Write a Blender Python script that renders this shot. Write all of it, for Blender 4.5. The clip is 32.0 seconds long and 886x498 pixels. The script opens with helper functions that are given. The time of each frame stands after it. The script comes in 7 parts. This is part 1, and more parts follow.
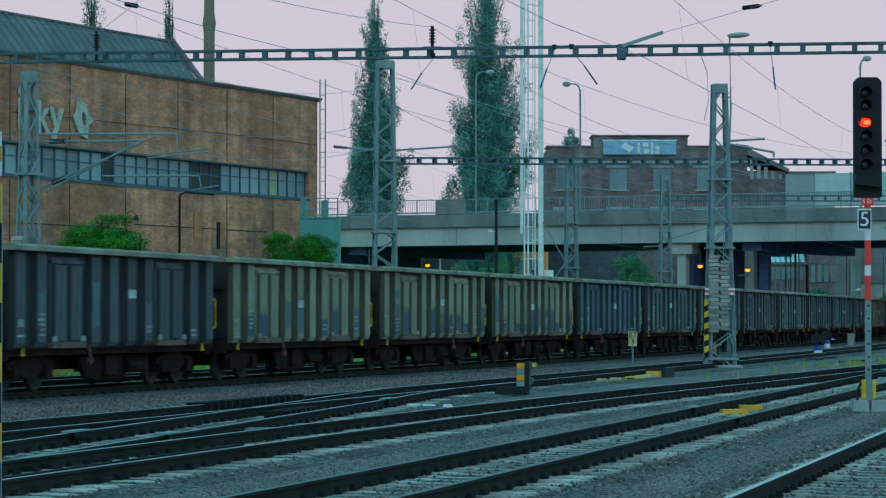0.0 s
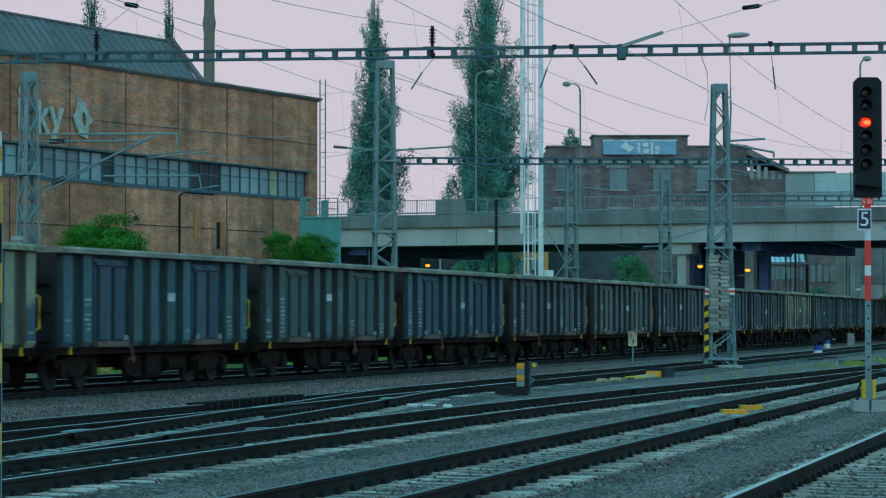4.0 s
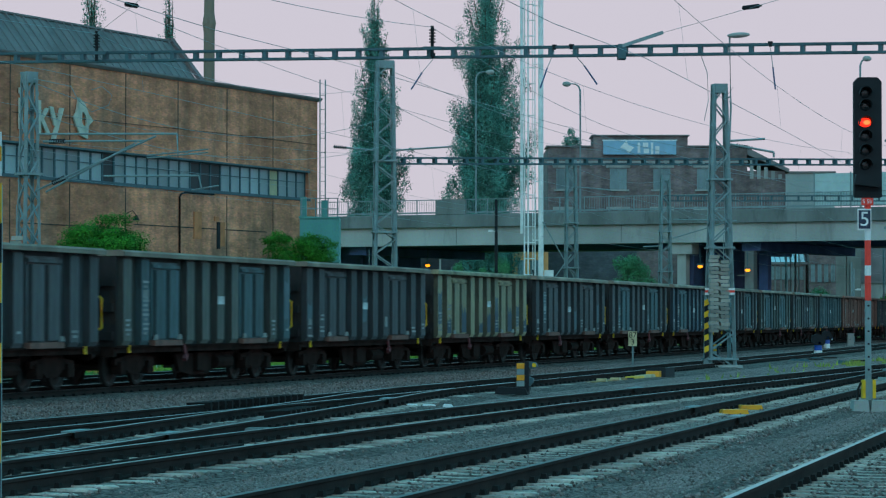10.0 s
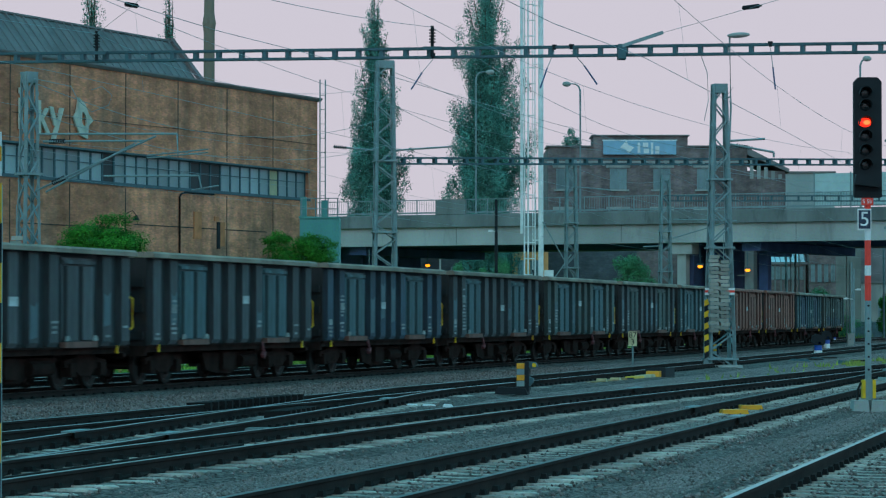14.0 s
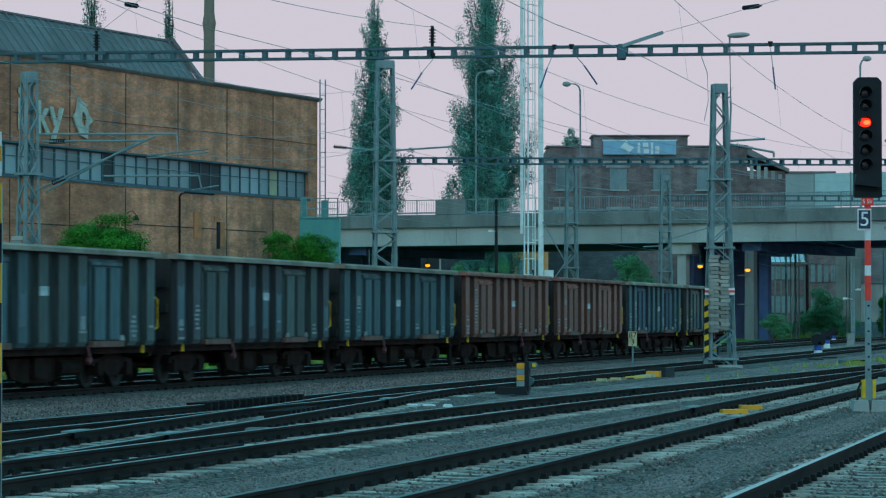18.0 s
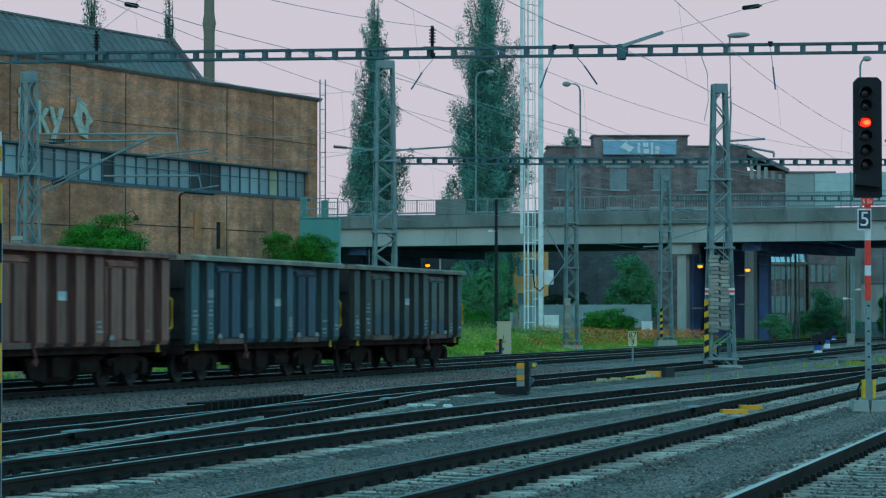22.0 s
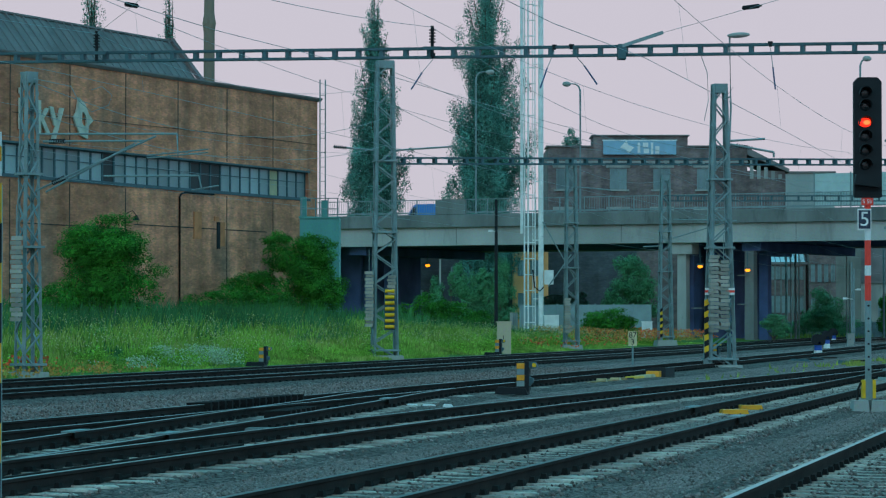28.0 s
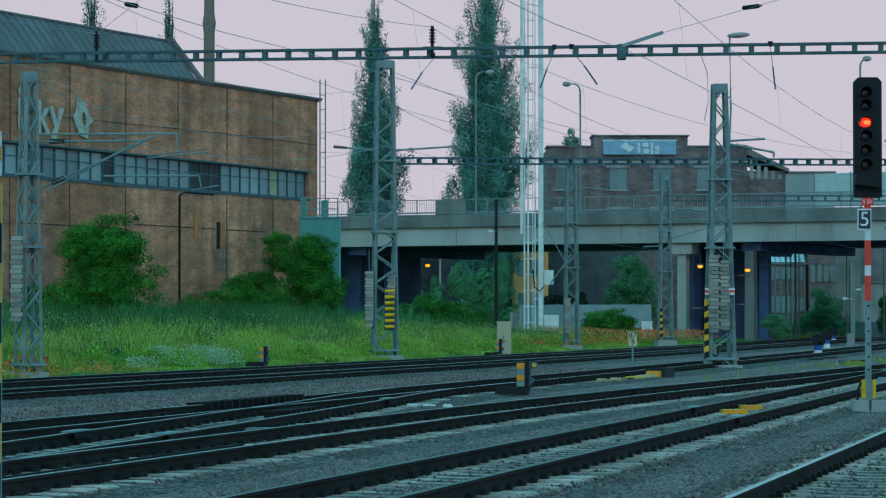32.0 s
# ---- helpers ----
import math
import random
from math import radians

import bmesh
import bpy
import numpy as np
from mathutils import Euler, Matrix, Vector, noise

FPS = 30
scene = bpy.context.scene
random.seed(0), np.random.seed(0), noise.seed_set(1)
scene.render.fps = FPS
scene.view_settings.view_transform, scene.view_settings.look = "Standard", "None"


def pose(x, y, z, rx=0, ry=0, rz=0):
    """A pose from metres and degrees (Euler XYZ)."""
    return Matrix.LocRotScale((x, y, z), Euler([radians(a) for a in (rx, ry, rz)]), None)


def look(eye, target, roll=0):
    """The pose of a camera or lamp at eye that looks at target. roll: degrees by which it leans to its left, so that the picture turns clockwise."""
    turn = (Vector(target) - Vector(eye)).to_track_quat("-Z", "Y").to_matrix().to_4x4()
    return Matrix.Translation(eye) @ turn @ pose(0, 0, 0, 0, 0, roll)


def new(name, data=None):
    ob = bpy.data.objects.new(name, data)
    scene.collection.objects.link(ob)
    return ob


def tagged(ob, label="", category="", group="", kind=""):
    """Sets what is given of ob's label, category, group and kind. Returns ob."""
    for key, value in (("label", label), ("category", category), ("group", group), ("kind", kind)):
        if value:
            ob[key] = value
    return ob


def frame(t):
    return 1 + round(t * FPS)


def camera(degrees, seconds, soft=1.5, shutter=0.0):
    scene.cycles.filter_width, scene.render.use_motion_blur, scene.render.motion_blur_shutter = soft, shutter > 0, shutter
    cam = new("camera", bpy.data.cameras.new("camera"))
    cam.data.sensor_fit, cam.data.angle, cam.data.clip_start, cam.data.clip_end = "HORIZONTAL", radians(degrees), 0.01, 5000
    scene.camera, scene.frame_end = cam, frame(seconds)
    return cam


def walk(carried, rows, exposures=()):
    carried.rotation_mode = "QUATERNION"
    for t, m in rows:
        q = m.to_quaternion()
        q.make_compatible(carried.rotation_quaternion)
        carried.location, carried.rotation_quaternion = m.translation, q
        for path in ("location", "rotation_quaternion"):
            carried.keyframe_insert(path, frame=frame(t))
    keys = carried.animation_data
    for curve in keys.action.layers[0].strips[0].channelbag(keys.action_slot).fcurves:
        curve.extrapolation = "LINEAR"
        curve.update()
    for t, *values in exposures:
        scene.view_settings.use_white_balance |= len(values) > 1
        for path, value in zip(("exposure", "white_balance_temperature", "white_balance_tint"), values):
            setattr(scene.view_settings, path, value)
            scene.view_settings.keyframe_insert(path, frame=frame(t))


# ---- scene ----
cam = camera(17.148, 32.0, soft=1.2, shutter=0.4)
EYE = pose(0, 0, 1.8, 91.355, 0, 0)
walk(cam, [(0.0, EYE), (32.0, EYE)], exposures=[(0.0, 0.05), (20.0, 0.05), (25.0, 0.0), (32.0, 0.0)])

# ---- sky and light: a pale overcast, bluer towards the zenith ----
world = bpy.data.worlds.new("overcast_sky")
scene.world = world
world.use_nodes = True
wn, wl = world.node_tree.nodes, world.node_tree.links
wn.clear()
w_out = wn.new("ShaderNodeOutputWorld")
w_bg = wn.new("ShaderNodeBackground")
w_sky = wn.new("ShaderNodeTexSky")
w_sky.sky_type = "NISHITA"
w_sky.sun_disc = False
w_sky.sun_elevation, w_sky.sun_rotation = radians(48), radians(200)
w_sky.air_density, w_sky.dust_density = 1.0, 2.0
w_scale = wn.new("ShaderNodeVectorMath")
w_scale.operation = "SCALE"
w_scale.inputs["Scale"].default_value = 0.09
w_geo = wn.new("ShaderNodeTexCoord")
w_sep = wn.new("ShaderNodeSeparateXYZ")
w_ramp = wn.new("ShaderNodeValToRGB")
w_ramp.color_ramp.elements[0].position, w_ramp.color_ramp.elements[0].color = 0.0, (0.612, 0.572, 0.655, 1)
w_ramp.color_ramp.elements[1].position, w_ramp.color_ramp.elements[1].color = 0.9, (0.03, 0.40, 0.58, 1)
for at, tone in ((0.115, (0.612, 0.572, 0.655, 1)), (0.2, (0.385, 0.96, 1.22, 1)), (0.5, (0.145, 0.815, 1.07, 1))):
    stop = w_ramp.color_ramp.elements.new(at)
    stop.color = tone
w_mix = wn.new("ShaderNodeMix")
w_mix.data_type = "RGBA"
w_mix.inputs["Factor"].default_value = 0.96
wl.new(w_sky.outputs["Color"], w_scale.inputs[0])
wl.new(w_geo.outputs["Generated"], w_sep.inputs[0])
wl.new(w_sep.outputs["Z"], w_ramp.inputs[0])
wl.new(w_scale.outputs["Vector"], w_mix.inputs["A"])
wl.new(w_ramp.outputs["Color"], w_mix.inputs["B"])
wl.new(w_mix.outputs["Result"], w_bg.inputs["Color"])
w_bg.inputs["Strength"].default_value = 1.0
wl.new(w_bg.outputs[0], w_out.inputs[0])

sun = new("sun", bpy.data.lights.new("sun", "SUN"))
sun.data.energy, sun.data.angle, sun.data.color = 0.3, radians(25), (1.0, 0.96, 0.92)
sun.matrix_world = look((-20, -60, 75), (0, 60, 0))

# ---- materials ----
MATS = {}


def mat(name, base, rough=0.8, metal=0.0, dark=0.6, scale=1.5, fine=30.0, bump=0.3, stain=None, stain_amt=0.0, streak=1.0,
        emit=0.0, island=0.0, obj_rand=0.0):
    """A weathered surface: broad stains, fine grain and relief."""
    if name in MATS:
        return MATS[name]
    m = bpy.data.materials.new(name)
    m.use_nodes = True
    nt, lk = m.node_tree.nodes, m.node_tree.links
    bsdf = nt["Principled BSDF"]
    tc = nt.new("ShaderNodeTexCoord")
    mp = nt.new("ShaderNodeMapping")
    mp.inputs["Scale"].default_value = (1, 1, 1.0 / streak)
    lk.new(tc.outputs["Object"], mp.inputs["Vector"])
    n1 = nt.new("ShaderNodeTexNoise")
    n1.inputs["Scale"].default_value, n1.inputs["Detail"].default_value = scale, 6
    n2 = nt.new("ShaderNodeTexNoise")
    n2.inputs["Scale"].default_value, n2.inputs["Detail"].default_value = fine, 4
    lk.new(mp.outputs[0], n1.inputs["Vector"])
    lk.new(tc.outputs["Object"], n2.inputs["Vector"])
    ramp = nt.new("ShaderNodeValToRGB")
    ramp.color_ramp.elements[0].position, ramp.color_ramp.elements[1].position = 0.32, 0.68
    b = Vector(base)
    ramp.color_ramp.elements[0].color = (*(b * dark), 1)
    ramp.color_ramp.elements[1].color = (*(b * (2 - dark) ** 0.5), 1)
    lk.new(n1.outputs["Fac"], ramp.inputs[0])
    mx = nt.new("ShaderNodeMix")
    mx.data_type, mx.blend_type = "RGBA", "OVERLAY"
    mx.inputs["Factor"].default_value = 0.5
    lk.new(ramp.outputs[0], mx.inputs["A"])
    lk.new(n2.outputs["Color"], mx.inputs["B"])
    hs = nt.new("ShaderNodeMix")
    hs.data_type, hs.blend_type = "RGBA", "MIX"
    hs.inputs["Factor"].default_value = 0.65
    lk.new(mx.outputs["Result"], hs.inputs["A"])
    lk.new(ramp.outputs[0], hs.inputs["B"])
    col = hs.outputs["Result"]
    if stain is not None:
        n3 = nt.new("ShaderNodeTexNoise")
        n3.inputs["Scale"].default_value, n3.inputs["Detail"].default_value = scale * 1.7, 8
        n3.inputs["Roughness"].default_value = 0.65
        lk.new(mp.outputs[0], n3.inputs["Vector"])
        r3 = nt.new("ShaderNodeValToRGB")
        r3.color_ramp.elements[0].position, r3.color_ramp.elements[1].position = 0.66 - 0.3 * stain_amt, 0.86 - 0.3 * stain_amt
        lk.new(n3.outputs["Fac"], r3.inputs[0])
        sm = nt.new("ShaderNodeMix")
        sm.data_type = "RGBA"
        lk.new(r3.outputs[0], sm.inputs["Factor"])
        lk.new(col, sm.inputs["A"])
        sm.inputs["B"].default_value = (*stain, 1)
        col = sm.outputs["Result"]
    if island or obj_rand:
        src = nt.new("ShaderNodeNewGeometry").outputs["Random Per Island"] if island else nt.new("ShaderNodeObjectInfo").outputs["Random"]
        amt = island or obj_rand
        mr = nt.new("ShaderNodeMapRange")
        mr.inputs["To Min"].default_value, mr.inputs["To Max"].default_value = 1 - amt, 1 + amt
        lk.new(src, mr.inputs["Value"])
        vm = nt.new("ShaderNodeVectorMath")
        vm.operation = "SCALE"
        lk.new(col, vm.inputs[0])
        lk.new(mr.outputs[0], vm.inputs["Scale"])
        col = vm.outputs["Vector"]
    lk.new(col, bsdf.inputs["Base Color"])
    bsdf.inputs["Roughness"].default_value, bsdf.inputs["Metallic"].default_value = rough, metal
    if bump:
        bp = nt.new("ShaderNodeBump")
        bp.inputs["Strength"].default_value, bp.inputs["Distance"].default_value = bump, 0.02
        lk.new(n2.outputs["Fac"], bp.inputs["Height"])
        lk.new(bp.outputs[0], bsdf.inputs["Normal"])
    if emit:
        bsdf.inputs["Emission Color"].default_value = (*base, 1)
        bsdf.inputs["Emission Strength"].default_value = emit
    MATS[name] = m
    return m


def brick_mat(name, c1, c2, mortar, stain):
    """Weathered brickwork at true size, coursed in the wall's own x and z."""
    m = mat(name, c1, 0.9, 0, 0.55, 0.16, 3.0, 0.2, stain, 0.45, 2.5)
    nt, lk = m.node_tree.nodes, m.node_tree.links
    bsdf = nt["Principled BSDF"]
    tc = nt.new("ShaderNodeTexCoord")
    sp = nt.new("ShaderNodeSeparateXYZ")
    cb = nt.new("ShaderNodeCombineXYZ")
    lk.new(tc.outputs["Object"], sp.inputs[0])
    ad = nt.new("ShaderNodeMath")
    lk.new(sp.outputs["X"], ad.inputs[0])
    lk.new(sp.outputs["Y"], ad.inputs[1])
    lk.new(ad.outputs[0], cb.inputs["X"])
    lk.new(sp.outputs["Z"], cb.inputs["Y"])
    br = nt.new("ShaderNodeTexBrick")
    br.inputs["Color1"].default_value, br.inputs["Color2"].default_value = (1.1, 1.05, 1.0, 1), (0.75, 0.78, 0.8, 1)
    br.inputs["Mortar"].default_value = (*mortar, 1)
    br.inputs["Scale"].default_value = 1.0
    br.inputs["Brick Width"].default_value, br.inputs["Row Height"].default_value = 0.26, 0.085
    br.inputs["Mortar Size"].default_value = 0.006
    lk.new(cb.outputs[0], br.inputs["Vector"])
    mu = nt.new("ShaderNodeMix")
    mu.data_type, mu.blend_type = "RGBA", "MULTIPLY"
    mu.inputs["Factor"].default_value = 0.9
    old = bsdf.inputs["Base Color"].links[0].from_socket
    n4 = nt.new("ShaderNodeTexNoise")
    n4.inputs["Scale"].default_value, n4.inputs["Detail"].default_value = 0.9, 7
    n4.inputs["Roughness"].default_value = 0.7
    m4 = nt.new("ShaderNodeMapping")
    m4.inputs["Scale"].default_value = (0.6, 0.6, 1.4)
    lk.new(tc.outputs["Object"], m4.inputs["Vector"])
    lk.new(m4.outputs[0], n4.inputs["Vector"])
    r4 = nt.new("ShaderNodeMapRange")
    r4.inputs["From Min"].default_value, r4.inputs["From Max"].default_value = 0.3, 0.7
    r4.inputs["To Min"].default_value, r4.inputs["To Max"].default_value = 0.55, 1.35
    lk.new(n4.outputs["Fac"], r4.inputs["Value"])
    n5 = nt.new("ShaderNodeTexNoise")
    n5.inputs["Scale"].default_value, n5.inputs["Detail"].default_value = 1.0, 5
    m5 = nt.new("ShaderNodeMapping")
    m5.inputs["Scale"].default_value = (1.1, 1.1, 0.06)
    lk.new(tc.outputs["Object"], m5.inputs["Vector"])
    lk.new(m5.outputs[0], n5.inputs["Vector"])
    r5 = nt.new("ShaderNodeMapRange")
    r5.inputs["From Min"].default_value, r5.inputs["From Max"].default_value = 0.35, 0.6
    r5.inputs["To Min"].default_value, r5.inputs["To Max"].default_value = 0.80, 1.06
    lk.new(n5.outputs["Fac"], r5.inputs["Value"])
    x5 = nt.new("ShaderNodeMath")
    x5.operation = "MULTIPLY"
    lk.new(r4.outputs[0], x5.inputs[0])
    lk.new(r5.outputs[0], x5.inputs[1])
    v4 = nt.new("ShaderNodeVectorMath")
    v4.operation = "SCALE"
    lk.new(old, v4.inputs[0])
    lk.new(x5.outputs[0], v4.inputs["Scale"])
    lk.new(v4.outputs["Vector"], mu.inputs["A"])
    lk.new(br.outputs["Color"], mu.inputs["B"])
    lk.new(mu.outputs["Result"], bsdf.inputs["Base Color"])
    return m


def pebbled(m, cell, low, high):
    """Breaks a surface into single pebbles of uneven tone and height."""
    nt, lk = m.node_tree.nodes, m.node_tree.links
    bsdf = nt["Principled BSDF"]
    tc = nt.new("ShaderNodeTexCoord")
    vo = nt.new("ShaderNodeTexVoronoi")
    vo.inputs["Scale"].default_value = cell
    lk.new(tc.outputs["Object"], vo.inputs["Vector"])
    sp = nt.new("ShaderNodeSeparateColor")
    lk.new(vo.outputs["Color"], sp.inputs[0])
    mr = nt.new("ShaderNodeMapRange")
    mr.inputs["To Min"].default_value, mr.inputs["To Max"].default_value = low, high
    lk.new(sp.outputs[0], mr.inputs["Value"])
    vm = nt.new("ShaderNodeVectorMath")
    vm.operation = "SCALE"
    lk.new(bsdf.inputs["Base Color"].links[0].from_socket, vm.inputs[0])
    lk.new(mr.outputs[0], vm.inputs["Scale"])
    lk.new(vm.outputs["Vector"], bsdf.inputs["Base Color"])
    bp = nt.new("ShaderNodeBump")
    bp.invert = True
    bp.inputs["Strength"].default_value, bp.inputs["Distance"].default_value = 0.9, 0.03
    lk.new(vo.outputs["Distance"], bp.inputs["Height"])
    lk.new(bp.outputs[0], bsdf.inputs["Normal"])
    return m


def matte(m, level):
    """Rough stone and dirt hardly gleam."""
    m.node_tree.nodes["Principled BSDF"].inputs["Specular IOR Level"].default_value = level
    return m


GRAVEL = pebbled(mat("grey_gravel", (0.30, 0.20, 0.182), 0.95, 0, 0.75, 0.35, 22, 0.0, (0.12, 0.105, 0.10), 0.2), 42, 0.2, 1.9)
BALLAST = mat("ballast_stone", (0.28, 0.205, 0.188), 0.95, 0, 0.7, 1.0, 20, 0.6, island=0.55)
BED = pebbled(mat("ballast_bed", (0.175, 0.125, 0.113), 0.95, 0, 0.7, 0.5, 20, 0.0, (0.08, 0.06, 0.05), 0.3), 22, 0.2, 1.9)
CONCRETE = mat("pale_concrete", (0.36, 0.37, 0.35), 0.9, 0, 0.7, 0.6, 14, 0.3, (0.13, 0.13, 0.12), 0.25, 3)
BRIDGE_CON = mat("bridge_concrete", (0.41, 0.425, 0.41), 0.9, 0, 0.75, 0.25, 6, 0.2, (0.18, 0.19, 0.18), 0.3, 4)
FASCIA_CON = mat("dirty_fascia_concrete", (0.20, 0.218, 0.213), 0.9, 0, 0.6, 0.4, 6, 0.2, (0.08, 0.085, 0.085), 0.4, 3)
SLEEPER = mat("sleeper_concrete", (0.57, 0.46, 0.40), 0.95, 0, 0.45, 3.0, 30, 0.4, (0.15, 0.12, 0.105), 0.6, obj_rand=0.3)
# dark navy concrete: the shade beneath the bridge is put into its colour
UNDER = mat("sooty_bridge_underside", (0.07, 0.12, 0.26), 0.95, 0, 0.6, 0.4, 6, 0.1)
OLD_CON = mat("old_brown_concrete", (0.24, 0.19, 0.145), 0.9, 0, 0.7, 0.6, 10, 0.3, (0.12, 0.10, 0.08), 0.3, 4)
RAIL = mat("rusty_rail", (0.034, 0.024, 0.022), 0.9, 0.0, 0.6, 1.5, 20, 0.2, (0.05, 0.03, 0.024), 0.3)
RAIL_TOP = mat("polished_rail_top", (0.21, 0.17, 0.165), 0.42, 1.0, 0.6, 0.35, 30, 0.05, (0.07, 0.06, 0.06), 0.35)
RAIL_DULL = mat("dull_rail_top", (0.10, 0.095, 0.09), 0.55, 0.6, 0.8, 2.0, 30, 0.1)
RAIL_WORN = mat("half_polished_rail_top", (0.38, 0.34, 0.33), 0.38, 0.9, 0.8, 2.0, 30, 0.1)
CLIP = mat("dark_fastening", (0.018, 0.016, 0.016), 0.9, 0.0, 0.8, 5, 20, 0.0)
GALV = mat("grey_painted_steel", (0.225, 0.305, 0.315), 0.6, 0.2, 0.75, 2.0, 20, 0.1, (0.12, 0.10, 0.08), 0.15)
BEAM = mat("dark_painted_beam", (0.052, 0.118, 0.14), 0.6, 0.2, 0.75, 1.0, 15, 0.1)
BLACK = mat("black_paint", (0.010, 0.012, 0.016), 0.85, 0, 0.8, 3, 20, 0.05)
YELLOW = mat("signal_yellow_paint", (0.92, 0.50, 0.008), 0.6, 0, 0.75, 3, 20, 0.1)
ORANGE = mat("amber_paint", (0.95, 0.36, 0.015), 0.6, 0, 0.8, 3, 20, 0.1)
RED = mat("red_paint", (0.98, 0.05, 0.03), 0.55, 0, 0.85, 3, 20, 0.05)
WHITE = mat("white_paint", (0.80, 0.80, 0.80), 0.6, 0, 0.85, 2, 20, 0.05)
BLUE = mat("signal_blue_paint", (0.015, 0.09, 0.42), 0.5, 0, 0.85, 3, 20, 0.05)
WIRE = mat("weathered_wire", (0.24, 0.33, 0.35), 0.6, 0.0, 0.8, 3, 20, 0.0)
BRICK = brick_mat("hall_brick", (0.80, 0.31, 0.185), (0, 0, 0), (0.85, 0.85, 0.85), (0.30, 0.19, 0.14))
BRICK2 = brick_mat("red_brick", (0.27, 0.205, 0.205), (0, 0, 0), (0.85, 0.85, 0.85), (0.14, 0.10, 0.095))
# darker, bluer brick: shade round the bridge is put into its colour
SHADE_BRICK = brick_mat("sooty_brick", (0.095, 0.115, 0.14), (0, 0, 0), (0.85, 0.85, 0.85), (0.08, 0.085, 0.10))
SHEET = mat("grey_roof_sheet", (0.20, 0.19, 0.19), 0.8, 0.0, 0.7, 0.5, 8, 0.2, (0.09, 0.10, 0.11), 0.3)
GLASS = mat("dusty_wired_glass", (0.20, 0.28, 0.30), 0.4, 0.0, 0.7, 0.8, 6, 0.05, (0.10, 0.14, 0.15), 0.3, 3, obj_rand=0.35)
GLASS_DARK = mat("dark_glass", (0.015, 0.02, 0.025), 0.6, 0.0, 0.8, 0.5, 6, 0.0)
TEAL = mat("teal_sheet_steel", (0.09, 0.33, 0.31), 0.6, 0.1, 0.75, 0.5, 8, 0.15, (0.05, 0.12, 0.13), 0.2, 4)
LEAF = mat("leaf_green", (0.050, 0.25, 0.024), 0.7, 0, 0.32, 1.6, 6, 0.0, island=0.45)
LEAF_D = mat("poplar_leaf", (0.115, 0.32, 0.26), 0.7, 0, 0.5, 0.5, 4, 0.0, island=0.4)
GRASS = mat("meadow_grass", (0.25, 0.44, 0.065), 0.8, 0, 0.45, 0.3, 3, 0.0, (0.44, 0.45, 0.13), 0.55, island=0.4)
TALL = mat("tall_blue_green_grass", (0.055, 0.20, 0.07), 0.8, 0, 0.5, 0.2, 3, 0.0, (0.09, 0.25, 0.035), 0.25, island=0.3)
for leafy in (LEAF, LEAF_D, GRASS, TALL):
    leafy.node_tree.nodes["Principled BSDF"].inputs["Specular IOR Level"].default_value = 0.2
BARK = mat("bark", (0.12, 0.10, 0.08), 0.9, 0, 0.6, 3, 12, 0.5)
SOIL = mat("meadow_soil", (0.08, 0.18, 0.03), 0.95, 0, 0.55, 0.3, 5, 0.5, (0.18, 0.16, 0.06), 0.3)
RUST = mat("rusty_underframe", (0.034, 0.018, 0.015), 0.95, 0.0, 0.5, 2.0, 14, 0.3, (0.06, 0.028, 0.02), 0.25)
for stony, level in ((GRAVEL, 0.06), (BALLAST, 0.06), (BED, 0.06), (SLEEPER, 0.12), (RAIL, 0.12), (CLIP, 0.1), (RUST, 0.08), (BRICK, 0.15), (BRICK2, 0.2), (SOIL, 0.1)):
    matte(stony, level)


# ---- mesh helpers ----
def box(bm, x0, x1, y0, y1, z0, z1):
    v = [bm.verts.new((x, y, z)) for x in (x0, x1) for y in (y0, y1) for z in (z0, z1)]
    for f in ((0, 1, 3, 2), (4, 6, 7, 5), (0, 4, 5, 1), (2, 3, 7, 6), (0, 2, 6, 4), (1, 5, 7, 3)):
        bm.faces.new([v[i] for i in f])


def bar(bm, p, q, w, h=None):
    """A square bar from p to q."""
    p, q, h = Vector(p), Vector(q), h or w
    d = (q - p).normalized()
    s = d.cross(Vector((0, 0, 1)))
    s = s.normalized() if s.length > 1e-4 else Vector((1, 0, 0))
    t = s.cross(d)
    v = [bm.verts.new(c + s * (w / 2 * i) + t * (h / 2 * j)) for c in (p, q) for i, j in ((-1, -1), (1, -1), (1, 1), (-1, 1))]
    for f in ((3, 2, 1, 0), (4, 5, 6, 7), (0, 1, 5, 4), (1, 2, 6, 5), (2, 3, 7, 6), (3, 0, 4, 7)):
        bm.faces.new([v[i] for i in f])


def tube(bm, pts, r, n=8, r1=None):
    """A round tube along a line of points."""
    pts = [Vector(p) for p in pts]
    rings = []
    for i, p in enumerate(pts):
        d = (pts[min(i + 1, len(pts) - 1)] - pts[max(i - 1, 0)]).normalized()
        s = d.cross(Vector((0, 0, 1)))
        s = s.normalized() if s.length > 1e-4 else Vector((1, 0, 0))
        t = s.cross(d)
        k = r if r1 is None else r + (r1 - r) * i / (len(pts) - 1)
        rings.append([bm.verts.new(p + (s * math.cos(2 * math.pi * j / n) + t * math.sin(2 * math.pi * j / n)) * k) for j in range(n)])
    for a, b in zip(rings, rings[1:]):
        for j in range(n):
            bm.faces.new((a[j], a[(j + 1) % n], b[(j + 1) % n], b[j]))
    bm.faces.new(list(reversed(rings[0])))
    bm.faces.new(rings[-1])


